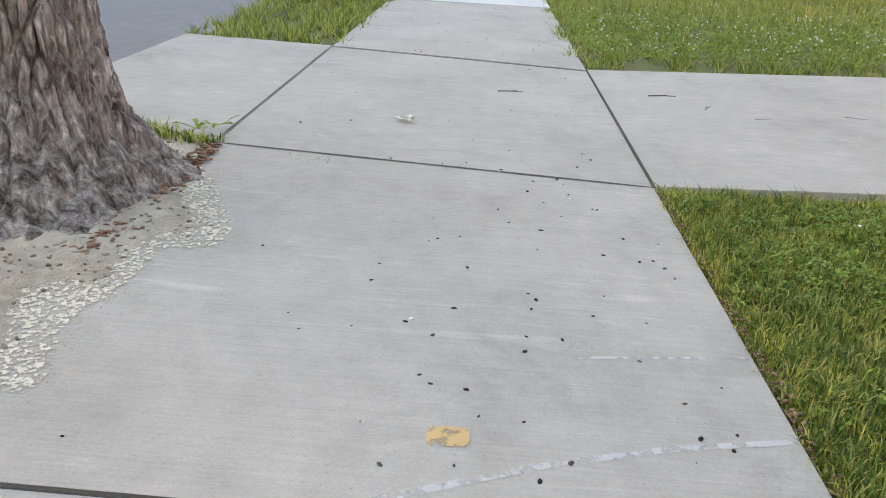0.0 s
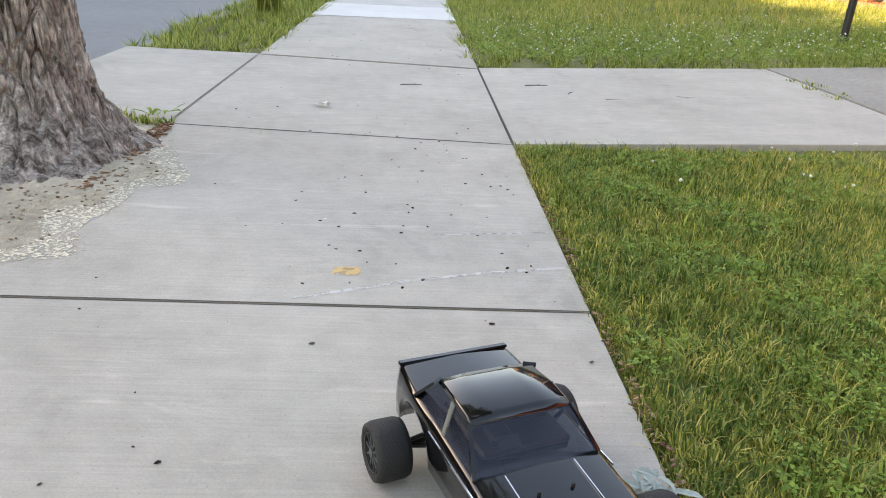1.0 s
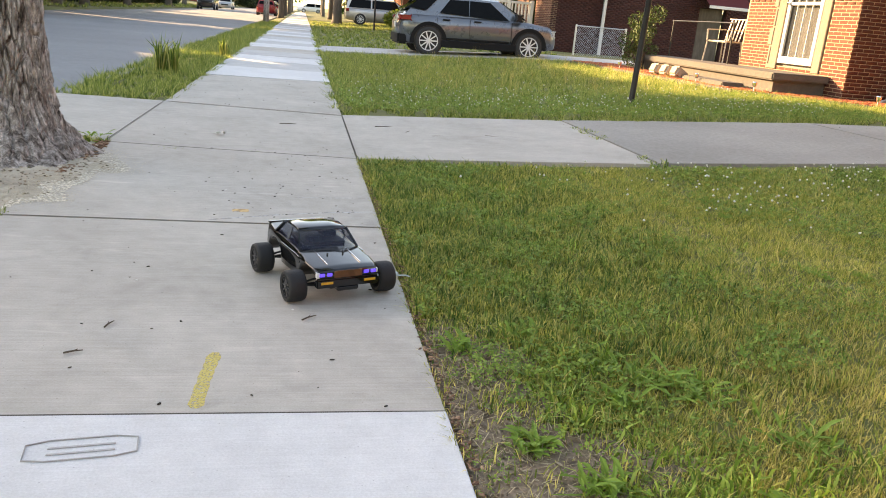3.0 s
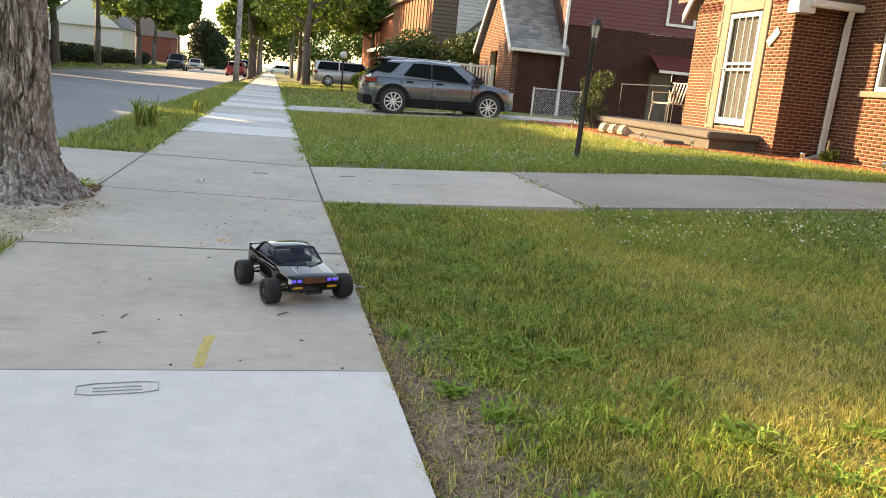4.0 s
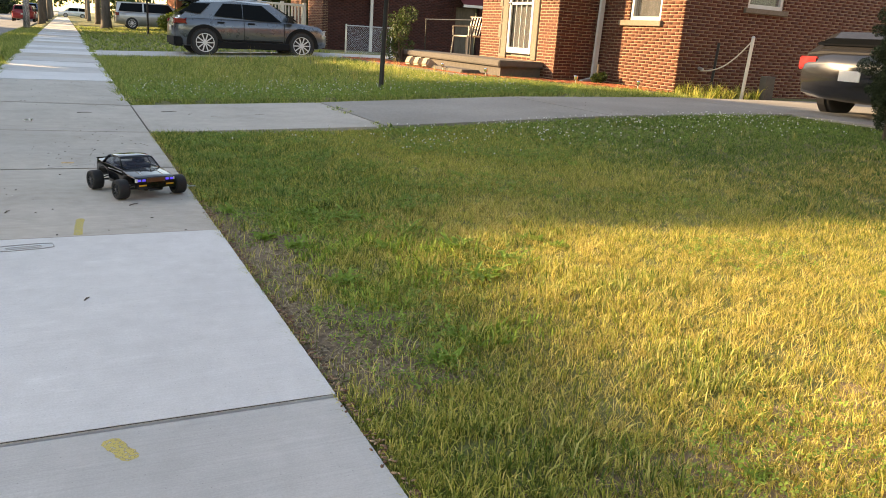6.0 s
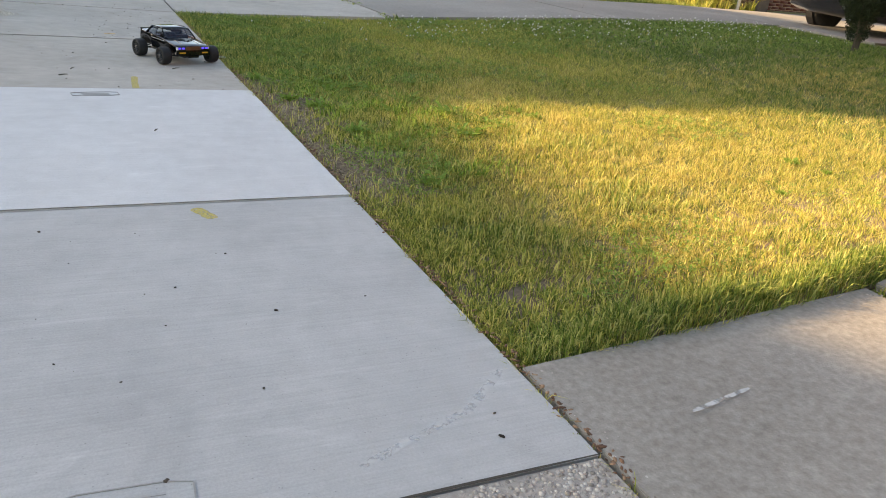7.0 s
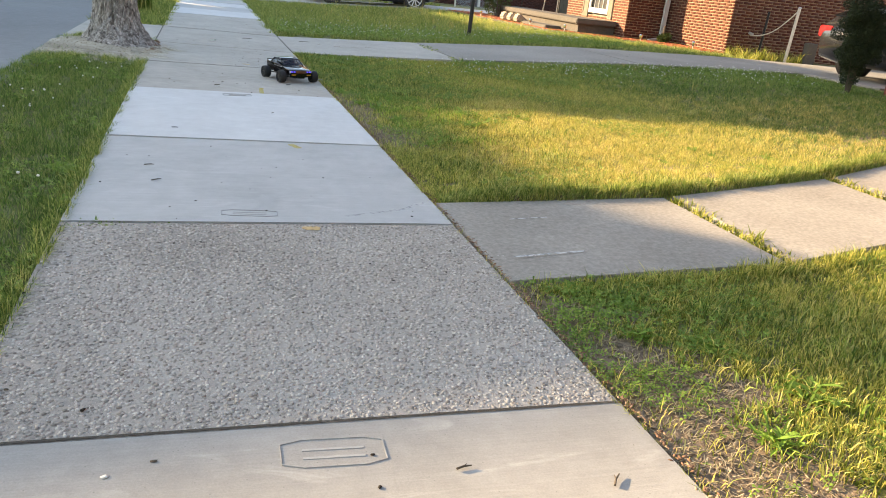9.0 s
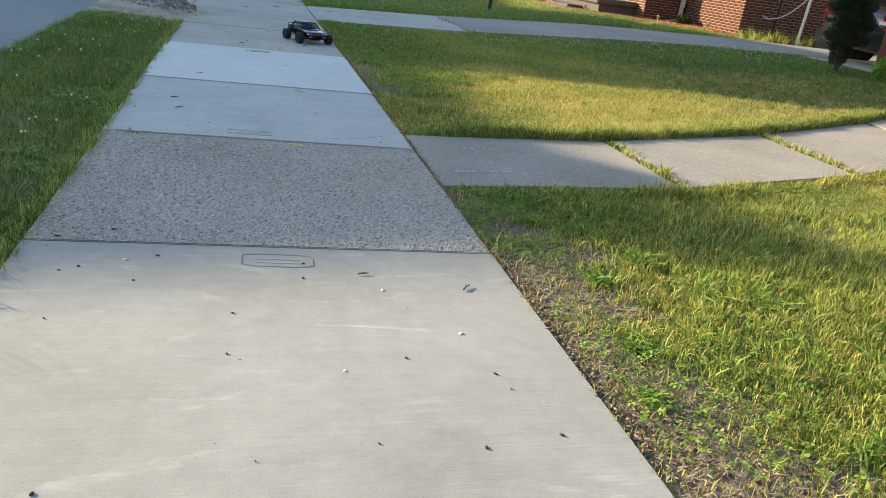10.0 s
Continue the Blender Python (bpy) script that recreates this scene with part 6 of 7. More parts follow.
M_PALE = leafmat("pale_leaf", [(0.35, 0.42, 0.38), (0.48, 0.56, 0.52)], island=0.5, trans=0.15)


def rosette(seed, leaves, length, width, rise, material, name="leaf"):
    """A low clump of long toothed leaves, each with its own bend."""
    rr = random.Random(seed)
    bm = bm_new()
    for i in range(leaves):
        a = rr.uniform(0, 2 * math.pi)
        L = length * rr.uniform(0.35, 1.15)
        up = rise * rr.uniform(0.15, 1.5)
        droop = rr.uniform(0.3, 0.75)
        turn = rr.uniform(-0.5, 0.5)
        o = Vector((rr.uniform(-1, 1), rr.uniform(-1, 1), 0)) * length * 0.55
        ww = width * rr.uniform(0.6, 1.2)
        prev = None
        for k in range(8):
            t = k / 7
            w = ww * (0.25 + 0.75 * math.sin(math.pi * min(1, 0.05 + 0.9 * t ** 1.3))) * (1.12 if k % 2 else 0.8) * (0.15 if k == 7 else 1)
            r = L * t
            z = up * L * (t - droop * t * t)
            b = a + turn * t
            c = o + Vector((math.cos(b) * r, math.sin(b) * r, z + 0.004))
            s = Vector((-math.sin(b), math.cos(b), rr.uniform(-0.3, 0.3))) * w
            row = [bm.verts.new(c - s + Vector((0, 0, w * 0.4))), bm.verts.new(c), bm.verts.new(c + s + Vector((0, 0, w * 0.4)))]
            if prev:
                bm.faces.new((prev[0], prev[1], row[1], row[0]))
                bm.faces.new((prev[1], prev[2], row[2], row[1]))
            prev = row
    return mesh_of(name, bm, material)


WM = [rosette(1, 46, 0.11, 0.010, 0.55, M_WEED), rosette(2, 52, 0.085, 0.007, 0.8, M_WEED), rosette(3, 44, 0.13, 0.009, 0.6, M_WEED), rosette(4, 56, 0.07, 0.009, 0.6, M_WEED)]
rr = random.Random(12)
spots = [(0.55, 0.35, 0), (0.62, 0.2, 2), (0.75, 0.1, 2), (0.5, 0.05, 1), (0.9, -0.2, 2), (1.05, -0.55, 0), (0.7, -0.45, 3), (0.35, 0.5, 1), (1.2, -0.85, 2), (0.35, -0.9, 1), (0.95, -1.0, 0), (0.55, -1.6, 3), (0.4, -1.75, 1),
         (0.12, 0.42, 1), (0.18, -0.15, 3), (0.3, -0.35, 1), (0.25, -4.35, 3), (0.4, -4.5, 3), (0.3, -4.75, 1), (0.5, -4.85, 3), (0.65, -5.2, 0), (0.75, -5.5, 2), (0.95, -5.6, 0), (0.85, -5.9, 3), (1.1, -6.1, 2), (1.3, -5.8, 1),
         (0.35, -5.4, 1), (0.25, -5.9, 3), (0.7, -6.5, 0), (1.0, -6.8, 2), (0.15, -6.2, 1), (1.5, -6.5, 3)]
for i in range(22):
    spots.append((rr.uniform(0.4, 3.5), rr.uniform(-2.7, 3.2), rr.randrange(4)))
for i in range(12):
    spots.append((rr.uniform(0.8, 4), rr.uniform(-7.5, -4.4), rr.randrange(4)))
for i in range(8):
    spots.append((rr.uniform(CURB + 0.15, SW - 0.1), rr.uniform(-7, 1.5), rr.randrange(4)))
for i, (x, y, k) in enumerate(spots):
    ob = new("weed")
    ob.matrix_basis = pose(x, y, float(gz(x, y)) - 0.004, 0, 0, rr.uniform(0, 360)) @ Matrix.Scale(rr.uniform(0.7, 1.0) if i < 32 else rr.uniform(0.4, 0.7), 4)
    tagged(ob, "broad-leaved green weed growing low in the lawn", "weed", "weeds in the lawn")
    lf = new("leaf_rosette", WM[k])
    lf.parent = ob
# low weeds at the tree foot
ob = new("weed")
ob.matrix_basis = pose(-1.78, 3.9, 0.0)
tagged(ob, "small leafy weed sprouting beside the tree roots", "weed", "weeds in the lawn")
lf = new("leaf_rosette", rosette(9, 9, 0.09, 0.012, 1.0, M_WEED))
lf.parent = ob
# pale sprig lying on the slab edge
sprig = thing("leaf_sprig", "pale grey-green lobed leaf lying at the edge of the pavement", "leaf", pose(-0.035, 1.06, 0.006, 3, -4, 30))
lf = new("leaf", rosette(10, 16, 0.045, 0.008, 0.35, M_PALE))
lf.parent = sprig
part("stalk", bar(bm_new(), (0, 0, 0.004), (-0.05, 0.02, 0.002), 0.0018, seg=6), M_PALE, sprig)

sprig = thing("leaf_sprig", "pale curled leaf lying on the driveway slab", "leaf", pose(-0.98, 4.24, 0.004, 4, 6, 110))
lf = new("leaf", rosette(11, 6, 0.07, 0.012, 0.5, M_PETAL))
lf.parent = sprig

# twigs
M_TWIG = mat("twig", [(0.05, 0.038, 0.028), (0.11, 0.085, 0.06)], 40, 0.9, bump=0.3)
for x, y, L, a in ((-0.5, 5.0, 0.14, 5), (-0.35, 0.62, 0.06, 40), (-0.95, 0.55, 0.05, 70), (-1.0, 0.35, 0.05, 20), (0.34, 5.13, 0.16, 10), (0.53, 4.89, 0.1, 60), (0.8, 4.7, 0.18, 10), (1.3, 4.8, 0.2, 170), (2.4, -4.0, 0.3, 20), (-0.55, -5.4, 0.04, 10), (-1.3, -1.6, 0.04, 0),
                   (-0.2, -5.5, 0.05, 50), (-1.4, -2.6, 0.05, 8), (-1.35, -2.9, 0.05, 30), (-0.62, -0.9, 0.035, 60)):
    tw = thing("twig", "short dark twig lying on the concrete", "twig", pose(x, y, (float(gz(x, y)) + 0.018) if x > 0 else 0.003, 0, 0, a), "twigs on the ground")
    b = bm_new()
    bar(b, (-L / 2, 0, 0.003), (0, L * 0.06, 0.004), 0.003, 0.0028, 6)
    bar(b, (0, L * 0.06, 0.004), (L / 2, 0.0, 0.004), 0.0028, 0.0015, 6)
    bar(b, (0, L * 0.06, 0.004), (L * 0.25, L * 0.2, 0.005), 0.002, 0.001, 5)
    part("stem", b, M_TWIG, tw)

# ---- stamps, paint marks and scuffs on the slabs ----
# Dark bars laid on the slab stand in for shade in pressed grooves.
M_GROOVE = mat("groove_shade", [(0.29, 0.285, 0.272), (0.38, 0.375, 0.36)], 60, 0.95, bump=0.2)


M_GROOVE2 = mat("shallow_groove_shade", [(0.36, 0.354, 0.34), (0.42, 0.414, 0.4)], 60, 0.95, bump=0.2)


def sprayed(name, col, thresh=0.5, sc=60, most=1.0):
    """Worn spray paint: the paint is missing where the concrete wore through."""
    m = mat(name, [tuple(c * 0.8 for c in col), col], 40, 0.85, bump=0.1)
    ns, nt = m.node_tree.nodes, m.node_tree
    g = ns.new("ShaderNodeTexNoise")
    g.inputs["Scale"].default_value, g.inputs["Detail"].default_value = sc, 6
    t = ns.new("ShaderNodeMapRange")
    t.inputs["From Min"].default_value, t.inputs["From Max"].default_value = thresh - 0.08, thresh + 0.08
    t.inputs["To Max"].default_value = most
    p = ns.new("ShaderNodeNewGeometry")
    nt.links.new(p.outputs["Position"], g.inputs["Vector"])
    nt.links.new(g.outputs[0], t.inputs["Value"])
    nt.links.new(t.outputs[0], ns["Principled BSDF"].inputs["Alpha"])
    return m


M_YEL = sprayed("yellow_paint", (0.64, 0.52, 0.15), 0.42, 130, 0.85)
M_ORA = sprayed("orange_paint", (0.64, 0.43, 0.2), 0.43, 34)
M_SCUFF = sprayed("pale_scuff", (0.66, 0.655, 0.64), 0.46, 30, 0.75)


def stamp(x, y, w, h, z, a):
    st = thing("contractor_stamp", "badge-shaped mark pressed into the concrete slab", "stamp", pose(x, y, z, 0, 0, a))
    pts = [(-w / 2, -h * 0.36), (-w * 0.3, -h / 2), (w * 0.3, -h / 2), (w / 2, -h * 0.36), (w * 0.5, h * 0.36), (w * 0.3, h / 2), (-w * 0.3, h / 2), (-w / 2, h * 0.36)]
    b = bm_new()
    for p, q in zip(pts, pts[1:] + pts[:1]):
        strut(b, (*p, 0.0), (*q, 0.0), 0.0028, 0.0028)
    bmesh.ops.remove_doubles(b, verts=b.verts, dist=0.002)
    part("outline", b, M_GROOVE, st)
    for zz in (h * 0.12, -h * 0.18):
        part("letter_bar", box(bm_new(), -w * 0.3, w * 0.3, zz - h * 0.035, zz + h * 0.035, -0.001, 0.0006), M_GROOVE2, st)


stamp(-0.85, -0.155, 0.23, 0.085, 0.007, 8)
stamp(-0.93, -3.42, 0.245, 0.085, 0.001, -3)
stamp(-0.84, -5.29, 0.245, 0.11, 0.001, -2)


def mark(name, label, pts, wid, material, z=0.0008, seed=0):
    """A ragged painted stroke along the points."""
    rr = random.Random(seed)
    b = bm_new()
    prev = None
    P = []
    for (p, q) in zip(pts, pts[1:]):
        for i in range(10):
            t = i / 10
            P.append((p[0] + (q[0] - p[0]) * t, p[1] + (q[1] - p[1]) * t))
    P.append(pts[-1])
    for i, p in enumerate(P):
        q = P[min(i + 1, len(P) - 1)]
        o = P[max(i - 1, 0)]
        d = Vector((q[0] - o[0], q[1] - o[1], 0)).normalized()
        s = Vector((-d.y, d.x, 0)) * wid * rr.uniform(0.82, 1.05) * (0.5 if i in (0, len(P) - 1) else 1)
        row = [b.verts.new(Vector((p[0], p[1], z)) - s), b.verts.new(Vector((p[0], p[1], z)) + s)]
        if prev:
            b.faces.new((prev[0], prev[1], row[1], row[0]))
        prev = row
    ob = part(name, b, material)
    return tagged(ob, label, "paint mark")


M_DIRT = sprayed("joint_dirt", (0.06, 0.05, 0.038), 0.3, 28)
for pts, w in (([(SW, 3.7), (-0.9, 3.62), (0.0, 3.53)], 0.009), ([(SW, 6.08), (-0.8, 5.94), (0.0, 5.8)], 0.008), ([(SW, 1.77), (0, 1.77)], 0.0045), ([(0.0, 3.53), (0.0, 5.82)], 0.005),
               ([(SW, 3.7), (SW, 6.08)], 0.004), ([(SW, 0.0), (0.0, 0.0)], 0.0035), ([(SW, -1.89), (0.0, -1.89)], 0.005), ([(SW, JY[1]), (0.0, JY[1])], 0.004), ([(SW, JY[0]), (0.0, JY[0])], 0.004), ([(SW, 9.2), (0, 9.3)], 0.008)):
    tagged(mark("joint_dirt", "dark dirt packed into the slab joint", pts, w, M_DIRT, 0.0035, seed=int(w * 1e4)), kind="structure")
mark("paint_mark", "faded yellow spray paint stroke on the slab", [(-0.635, 0.03), (-0.63, 0.2), (-0.618, 0.36)], 0.02, M_YEL, seed=1)
mark("paint_mark", "faded orange paint spot on the slab", [(-0.71, 1.99), (-0.63, 1.99)], 0.03, M_ORA, 0.0035, seed=2)
mark("paint_mark", "faded yellow spray paint stroke on the slab", [(-0.6, -1.95), (-0.55, -2.06)], 0.025, M_YEL, seed=3)
mark("paint_mark", "faded orange paint spot on the slab", [(-0.72, -3.63), (-0.64, -3.63)], 0.026, M_ORA, 0.0075 - 0.006, seed=4)
mark("scuff", "pale scrape across the slab", [(-0.8, 1.8), (-0.5, 1.93), (-0.25, 2.01), (-0.02, 2.06)], 0.009, M_SCUFF, 0.003, seed=5)
mark("scuff", "pale scrape across the slab", [(-0.42, 2.3), (-0.02, 2.36)], 0.005, M_SCUFF, 0.003, seed=6)
mark("scuff", "pale scrape across the slab", [(-0.5, -3.45), (-0.2, -3.33), (-0.05, -3.2)], 0.012, M_SCUFF, seed=7)
mark("scuff", "pale scrape on the path", [(0.3, -3.5), (0.52, -3.46)], 0.007, M_SCUFF, 0.012, seed=10)
mark("scuff", "pale scrape on the path", [(0.12, -4.02), (0.5, -3.95)], 0.009, M_SCUFF, 0.012, seed=11)

# thin sand blown over the slab beside the tree, and chips of rotten bark along the slab edge
M_DUST = sprayed("sand_dust", (0.72, 0.66, 0.53), 0.5, 95)
X, Y = np.meshgrid(np.arange(SW - 0.02, -1.2, 0.02), np.arange(1.45, 3.55, 0.02))
m = sand(X, Y)
idx = np.arange(X.size).reshape(X.shape)
F = np.stack([idx[:-1, :-1], idx[:-1, 1:], idx[1:, 1:], idx[1:, :-1]], -1).reshape(-1, 4)
F = F[(m.ravel()[F].min(1) > 0.2) & (m.ravel()[F].max(1) < 0.42)]
dust = quick_mesh("sand_dust", np.stack([X, Y, np.full(X.shape, 0.0045)], -1).reshape(-1, 3), F, M_DUST)
tagged(dust, "thin pale sand spread over the slab edge", "sand", kind="structure")
pts = []
while len(pts) < 10000:
    a, b = rg.uniform(-2.6, -1.2), rg.uniform(1.4, 3.6)
    v = float(sand(np.array(a), np.array(b)))
    if 0.03 < v < 0.5 and rg.random() < v * v * 12:
        pts.append((a, b, max(0.0025, 0.06 * (v - 0.3)) + 0.001))
M_GRIT = mat("sand_grit", [(0.42, 0.35, 0.24), (0.55, 0.47, 0.34), (0.66, 0.58, 0.44)], 40, 0.95, bump=0, island=0.7)
scatter("sand_grit", pts, 0.0014, M_GRIT, 81, "coarse pale sand grains round the tree", "sand", flat=0.6)
pts = [(SW + 0.02 + rg.normal(0, 0.02), rg.uniform(2.6, 3.66), 0.006 + rg.uniform(0, 0.012)) for i in range(500)]
scatter("bark_chips", pts, 0.007, M_ROT, 82, "reddish rotten bark chips between roots and slab", "chips", flat=0.4, long=2.0)
blades("verge_grass", CURB + 0.05, SW - 0.15, 1.5, 3.9, 60000, 0.03, 0.07, 0.0018, M_LUSH, 83, "grass growing through sandy soil", lambda x, y: smooth01(-1.75, -2.2, x) * smooth01(0.3, 0.7, patch(x * 3, y * 3)), lean=1.2)

# ---- lamp posts ----
def lamp_post():
    z = float(gz(3.77, 7.66))
    t = thing("lamp_post", "black metal garden lamp post with a small lantern", "lamp post", pose(3.77, 7.66, z, 0, 1.5, 0))
    b = bm_new()
    lathe(b, [(0.06, -0.05), (0.06, 0.02), (0.045, 0.05), (0.038, 0.1), (0.036, 1.58), (0.045, 1.6), (0.03, 1.63), (0.05, 1.66)], 14)
    part("post", b, M_BLACK, t, smooth=True)
    ln = new("lantern")
    ln.parent = t
    b = bm_new()
    for i in range(6):
        a = i * math.pi / 3
        bar(b, (0.05 * math.cos(a), 0.05 * math.sin(a), 1.66), (0.075 * math.cos(a), 0.075 * math.sin(a), 1.83), 0.006, seg=5)
    lathe(b, [(0.05, 1.655), (0.055, 1.665)], 6)
    part("lantern_frame", b, M_BLACK, ln)
    b = bm_new()
    lathe(b, [(0.1, 1.83), (0.095, 1.845), (0.055, 1.9), (0.02, 1.92), (0.015, 1.95), (0.004, 1.975)], 6)
    part("lantern_cap", b, M_BLACK, ln)
    b = bm_new()
    lathe(b, [(0.044, 1.668), (0.068, 1.828)], 6)
    part("pane", b, M_LANT, ln)


M_LANT = glass("lantern_glass", (0.75, 0.72, 0.62), 0.15, 0.55)
lamp_post()
gl = thing("globe_lamp", "black garden lamp post with a white globe", "lamp post", pose(3.35, 41, 0.1))
b = bm_new()
lathe(b, [(0.09, -0.05), (0.05, 0.1), (0.045, 1.7), (0.1, 1.75)], 12)
part("post", b, M_BLACK, gl)
b = bm_new()
bmesh.ops.create_icosphere(b, subdivisions=3, radius=0.2, matrix=Matrix.Translation((0, 0, 1.94)))
part("globe", b, M_WHITE, gl, smooth=True)
pole = thing("utility_pole", "weathered wooden utility pole at the kerb", "pole", pose(-2.45, 44.5, 0, 0, 1.6, 0))
b = bm_new()
lathe(b, [(0.17, -0.2), (0.16, 1), (0.13, 9.0)], 12)
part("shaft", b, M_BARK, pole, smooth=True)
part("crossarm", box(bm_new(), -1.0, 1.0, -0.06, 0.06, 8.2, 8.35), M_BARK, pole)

# ---- planting ----
M_DARKL = leafmat("dark_leaf", [(0.012, 0.022, 0.009), (0.022, 0.034, 0.013), (0.042, 0.055, 0.02)], trans=0.15)
M_HEDGE = leafmat("hedge_leaf", [(0.03, 0.05, 0.012), (0.055, 0.085, 0.02), (0.09, 0.12, 0.03)], trans=0.2)
M_YLEAF = leafmat("yellow_green_leaf", [(0.08, 0.12, 0.015), (0.13, 0.18, 0.025), (0.2, 0.24, 0.04)], trans=0.3)


def bush(name, label, x, y, blobs, count, size, material, seed, stems=True):
    z = float(gz(x, y))
    t = thing(name, label, "bush", pose(x, y, z))
    if stems:
        b = bm_new()
        for c, r in blobs[:6]:
            bar(b, (c[0] * 0.2, c[1] * 0.2, -0.03), c, 0.02, 0.008, 6)
        bar(b, (0, 0, -0.05), (0.02, 0.01, 0.4), 0.035, 0.025, 8)
        part("stem", b, M_TWIG, t)
    tagged(leaf_cloud("foliage", blobs, count, size, material, t, seed), kind="stuff")
    return t


rr = random.Random(5)
bl = [((rr.uniform(-.07, .07), rr.uniform(-.07, .07), 0.18 + 0.1 * i), (0.12, 0.14, 0.17, 0.2, 0.22, 0.24, 0.24, 0.22, 0.2, 0.16)[i]) for i in range(10)] + [((math.cos(i * 2.4) * rr.uniform(0.17, 0.32), math.sin(i * 2.4) * rr.uniform(0.17, 0.32), 0.45 + 0.045 * i), rr.uniform(0.05, 0.12)) for i in range(18)]
bush("evergreen_shrub", "dark clipped evergreen shrub narrowing to its foot", 6.95, 1.42, bl, 42000, 0.011, M_DARKL, 41)
bush("bush", "low bright green leafy bush beside a brick wall", 7.15, 0.75, [((0.1 * i, rr.uniform(-.2, .2), 0.15 + 0.05 * (i % 2)), 0.2) for i in range(4)], 1500, 0.05, M_WEED, 42)
bush("climbing_bush", "leafy dark green bush beside the porch", 6.95, 14.6, [((rr.uniform(-.2, .3), rr.uniform(-.4, .4), 0.3 + 0.15 * i), 0.26) for i in range(7)], 2600, 0.03, M_HEDGE, 43)
bush("bush", "small plant at the foot of the brick wall", 8.75, 8.85, [((0, 0, 0.12), 0.12), ((0.05, -0.1, 0.16), 0.1)], 350, 0.04, M_HEDGE, 44)
bush("hedge", "large rounded hedge behind the parked car", 7.2, 32.0, [((-2.3 + 0.75 * i, rr.uniform(-.5, .5), 1.7 + 0.5 * math.sin(i * 1.7) + (i > 3) * 0.3), 1.0) for i in range(8)] + [((-2.2 + 0.8 * i, 0, 0.8), 0.9) for i in range(7)], 15000, 0.09, M_HEDGE, 45)
bush("bush", "round yellow-green bush on a front lawn", 4.9, 43, [((0, 0, 0.6), 0.62), ((0.4, 0.2, 0.5), 0.5), ((-0.4, 0, 0.55), 0.5)], 3000, 0.07, M_YLEAF, 46)
bush("hedge", "long dark clipped hedge across the street", -15.0, 62, [((0, -12 + 1.2 * i, 0.75), 0.85) for i in range(38)], 32000, 0.12, M_DARKL, 47, stems=False)
bush("tree_mass", "dark rounded conifer at the end of the street", -12.6, 160, [((rr.uniform(-2, 2), rr.uniform(-2, 2), 1.5 + 0.55 * i), 2.4) for i in range(12)], 12000, 0.25, M_DARKL, 48)

# ---- mulch bed, stones, small lights ----
bed = bm_new()
poly = [(6.0, 16.4), (6.3, 12.6), (6.55, 9.95), (8.0, 8.3), (8.75, 6.95), (9.06, 6.95), (9.06, 9.3), (8.02, 9.3), (8.02, 9.75), (7.05, 9.75), (7.05, 16.4)]
prism(bed, poly, "z", 0.1, 0.285)
tagged(part("mulch_bed", bed, M_MULCH), "red wood mulch bed along the house", "mulch", kind="structure")
pts = []
while len(pts) < 3500:
    a, b_ = rg.uniform(6.0, 9.05), rg.uniform(6.95, 16.4)
    inside = False
    j = len(poly) - 1
    for i in range(len(poly)):
        if (poly[i][1] > b_) != (poly[j][1] > b_) and a < (poly[j][0] - poly[i][0]) * (b_ - poly[i][1]) / (poly[j][1] - poly[i][1]) + poly[i][0]:
            inside = not inside
        j = i
    if inside:
        pts.append((a, b_, 0.288))
M_MCHIP = mat("mulch_chips", [(0.2, 0.04, 0.02), (0.34, 0.08, 0.035), (0.48, 0.15, 0.07)], 40, 0.9, bump=0.2, island=0.7)
scatter("mulch_chips", pts, 0.025, M_MCHIP, 31, "red mulch chips in the bed", "mulch", flat=0.4, long=1.8)
edge = thing("bed_edging", "pale stone edging along the mulch bed", "edging")
for (a, b_), (c, d) in zip(poly[:5], poly[1:5]):
    L = math.hypot(c - a, d - b_)
    k = max(1, int(L / 0.5))
    for i in range(k):
        f, g = i / k, (i + 1) / k
        p, q = (a + (c - a) * f, b_ + (d - b_) * f), (a + (c - a) * g, b_ + (d - b_) * g)
        part("edging_stone", strut(bm_new(), (p[0] - 0.04, p[1], 0.235), (q[0] - 0.04, q[1] + 0.015, 0.235), 0.07, 0.09), M_CONC, edge)
M_PALEST = mat("pale_stone", [(0.3, 0.235, 0.18), (0.44, 0.355, 0.28)], 14, 0.85, bump=0.3)
for i in range(3):
    st = thing("stone_block", "pale slanting stone block in the mulch bed", "stone", pose(6.42 + 0.07 * i, 12.62 - 0.3 * i, 0.28, 0, 28, 18), "stones in the bed")
    part("block", box(bm_new(), -0.2, 0.2, -0.1, 0.1, -0.03, 0.17, 0.035, 2), M_PALEST, st)
for x, y in ((6.75, 9.75), (7.9, 8.35), (8.55, 7.35), (6.2, 14.0), (6.5, 11.2)):
    s = thing("solar_light", "small metal solar garden light on a stake", "garden light", pose(x, y, 0.25), "solar lights")
    part("stake", bar(bm_new(), (0, 0, 0), (0, 0, 0.12), 0.008, seg=8), M_GALV, s)
    part("lamp_head", lathe(bm_new(), [(0.02, 0.1), (0.035, 0.13), (0.04, 0.17), (0.03, 0.185)], 12), M_CHROME, s)

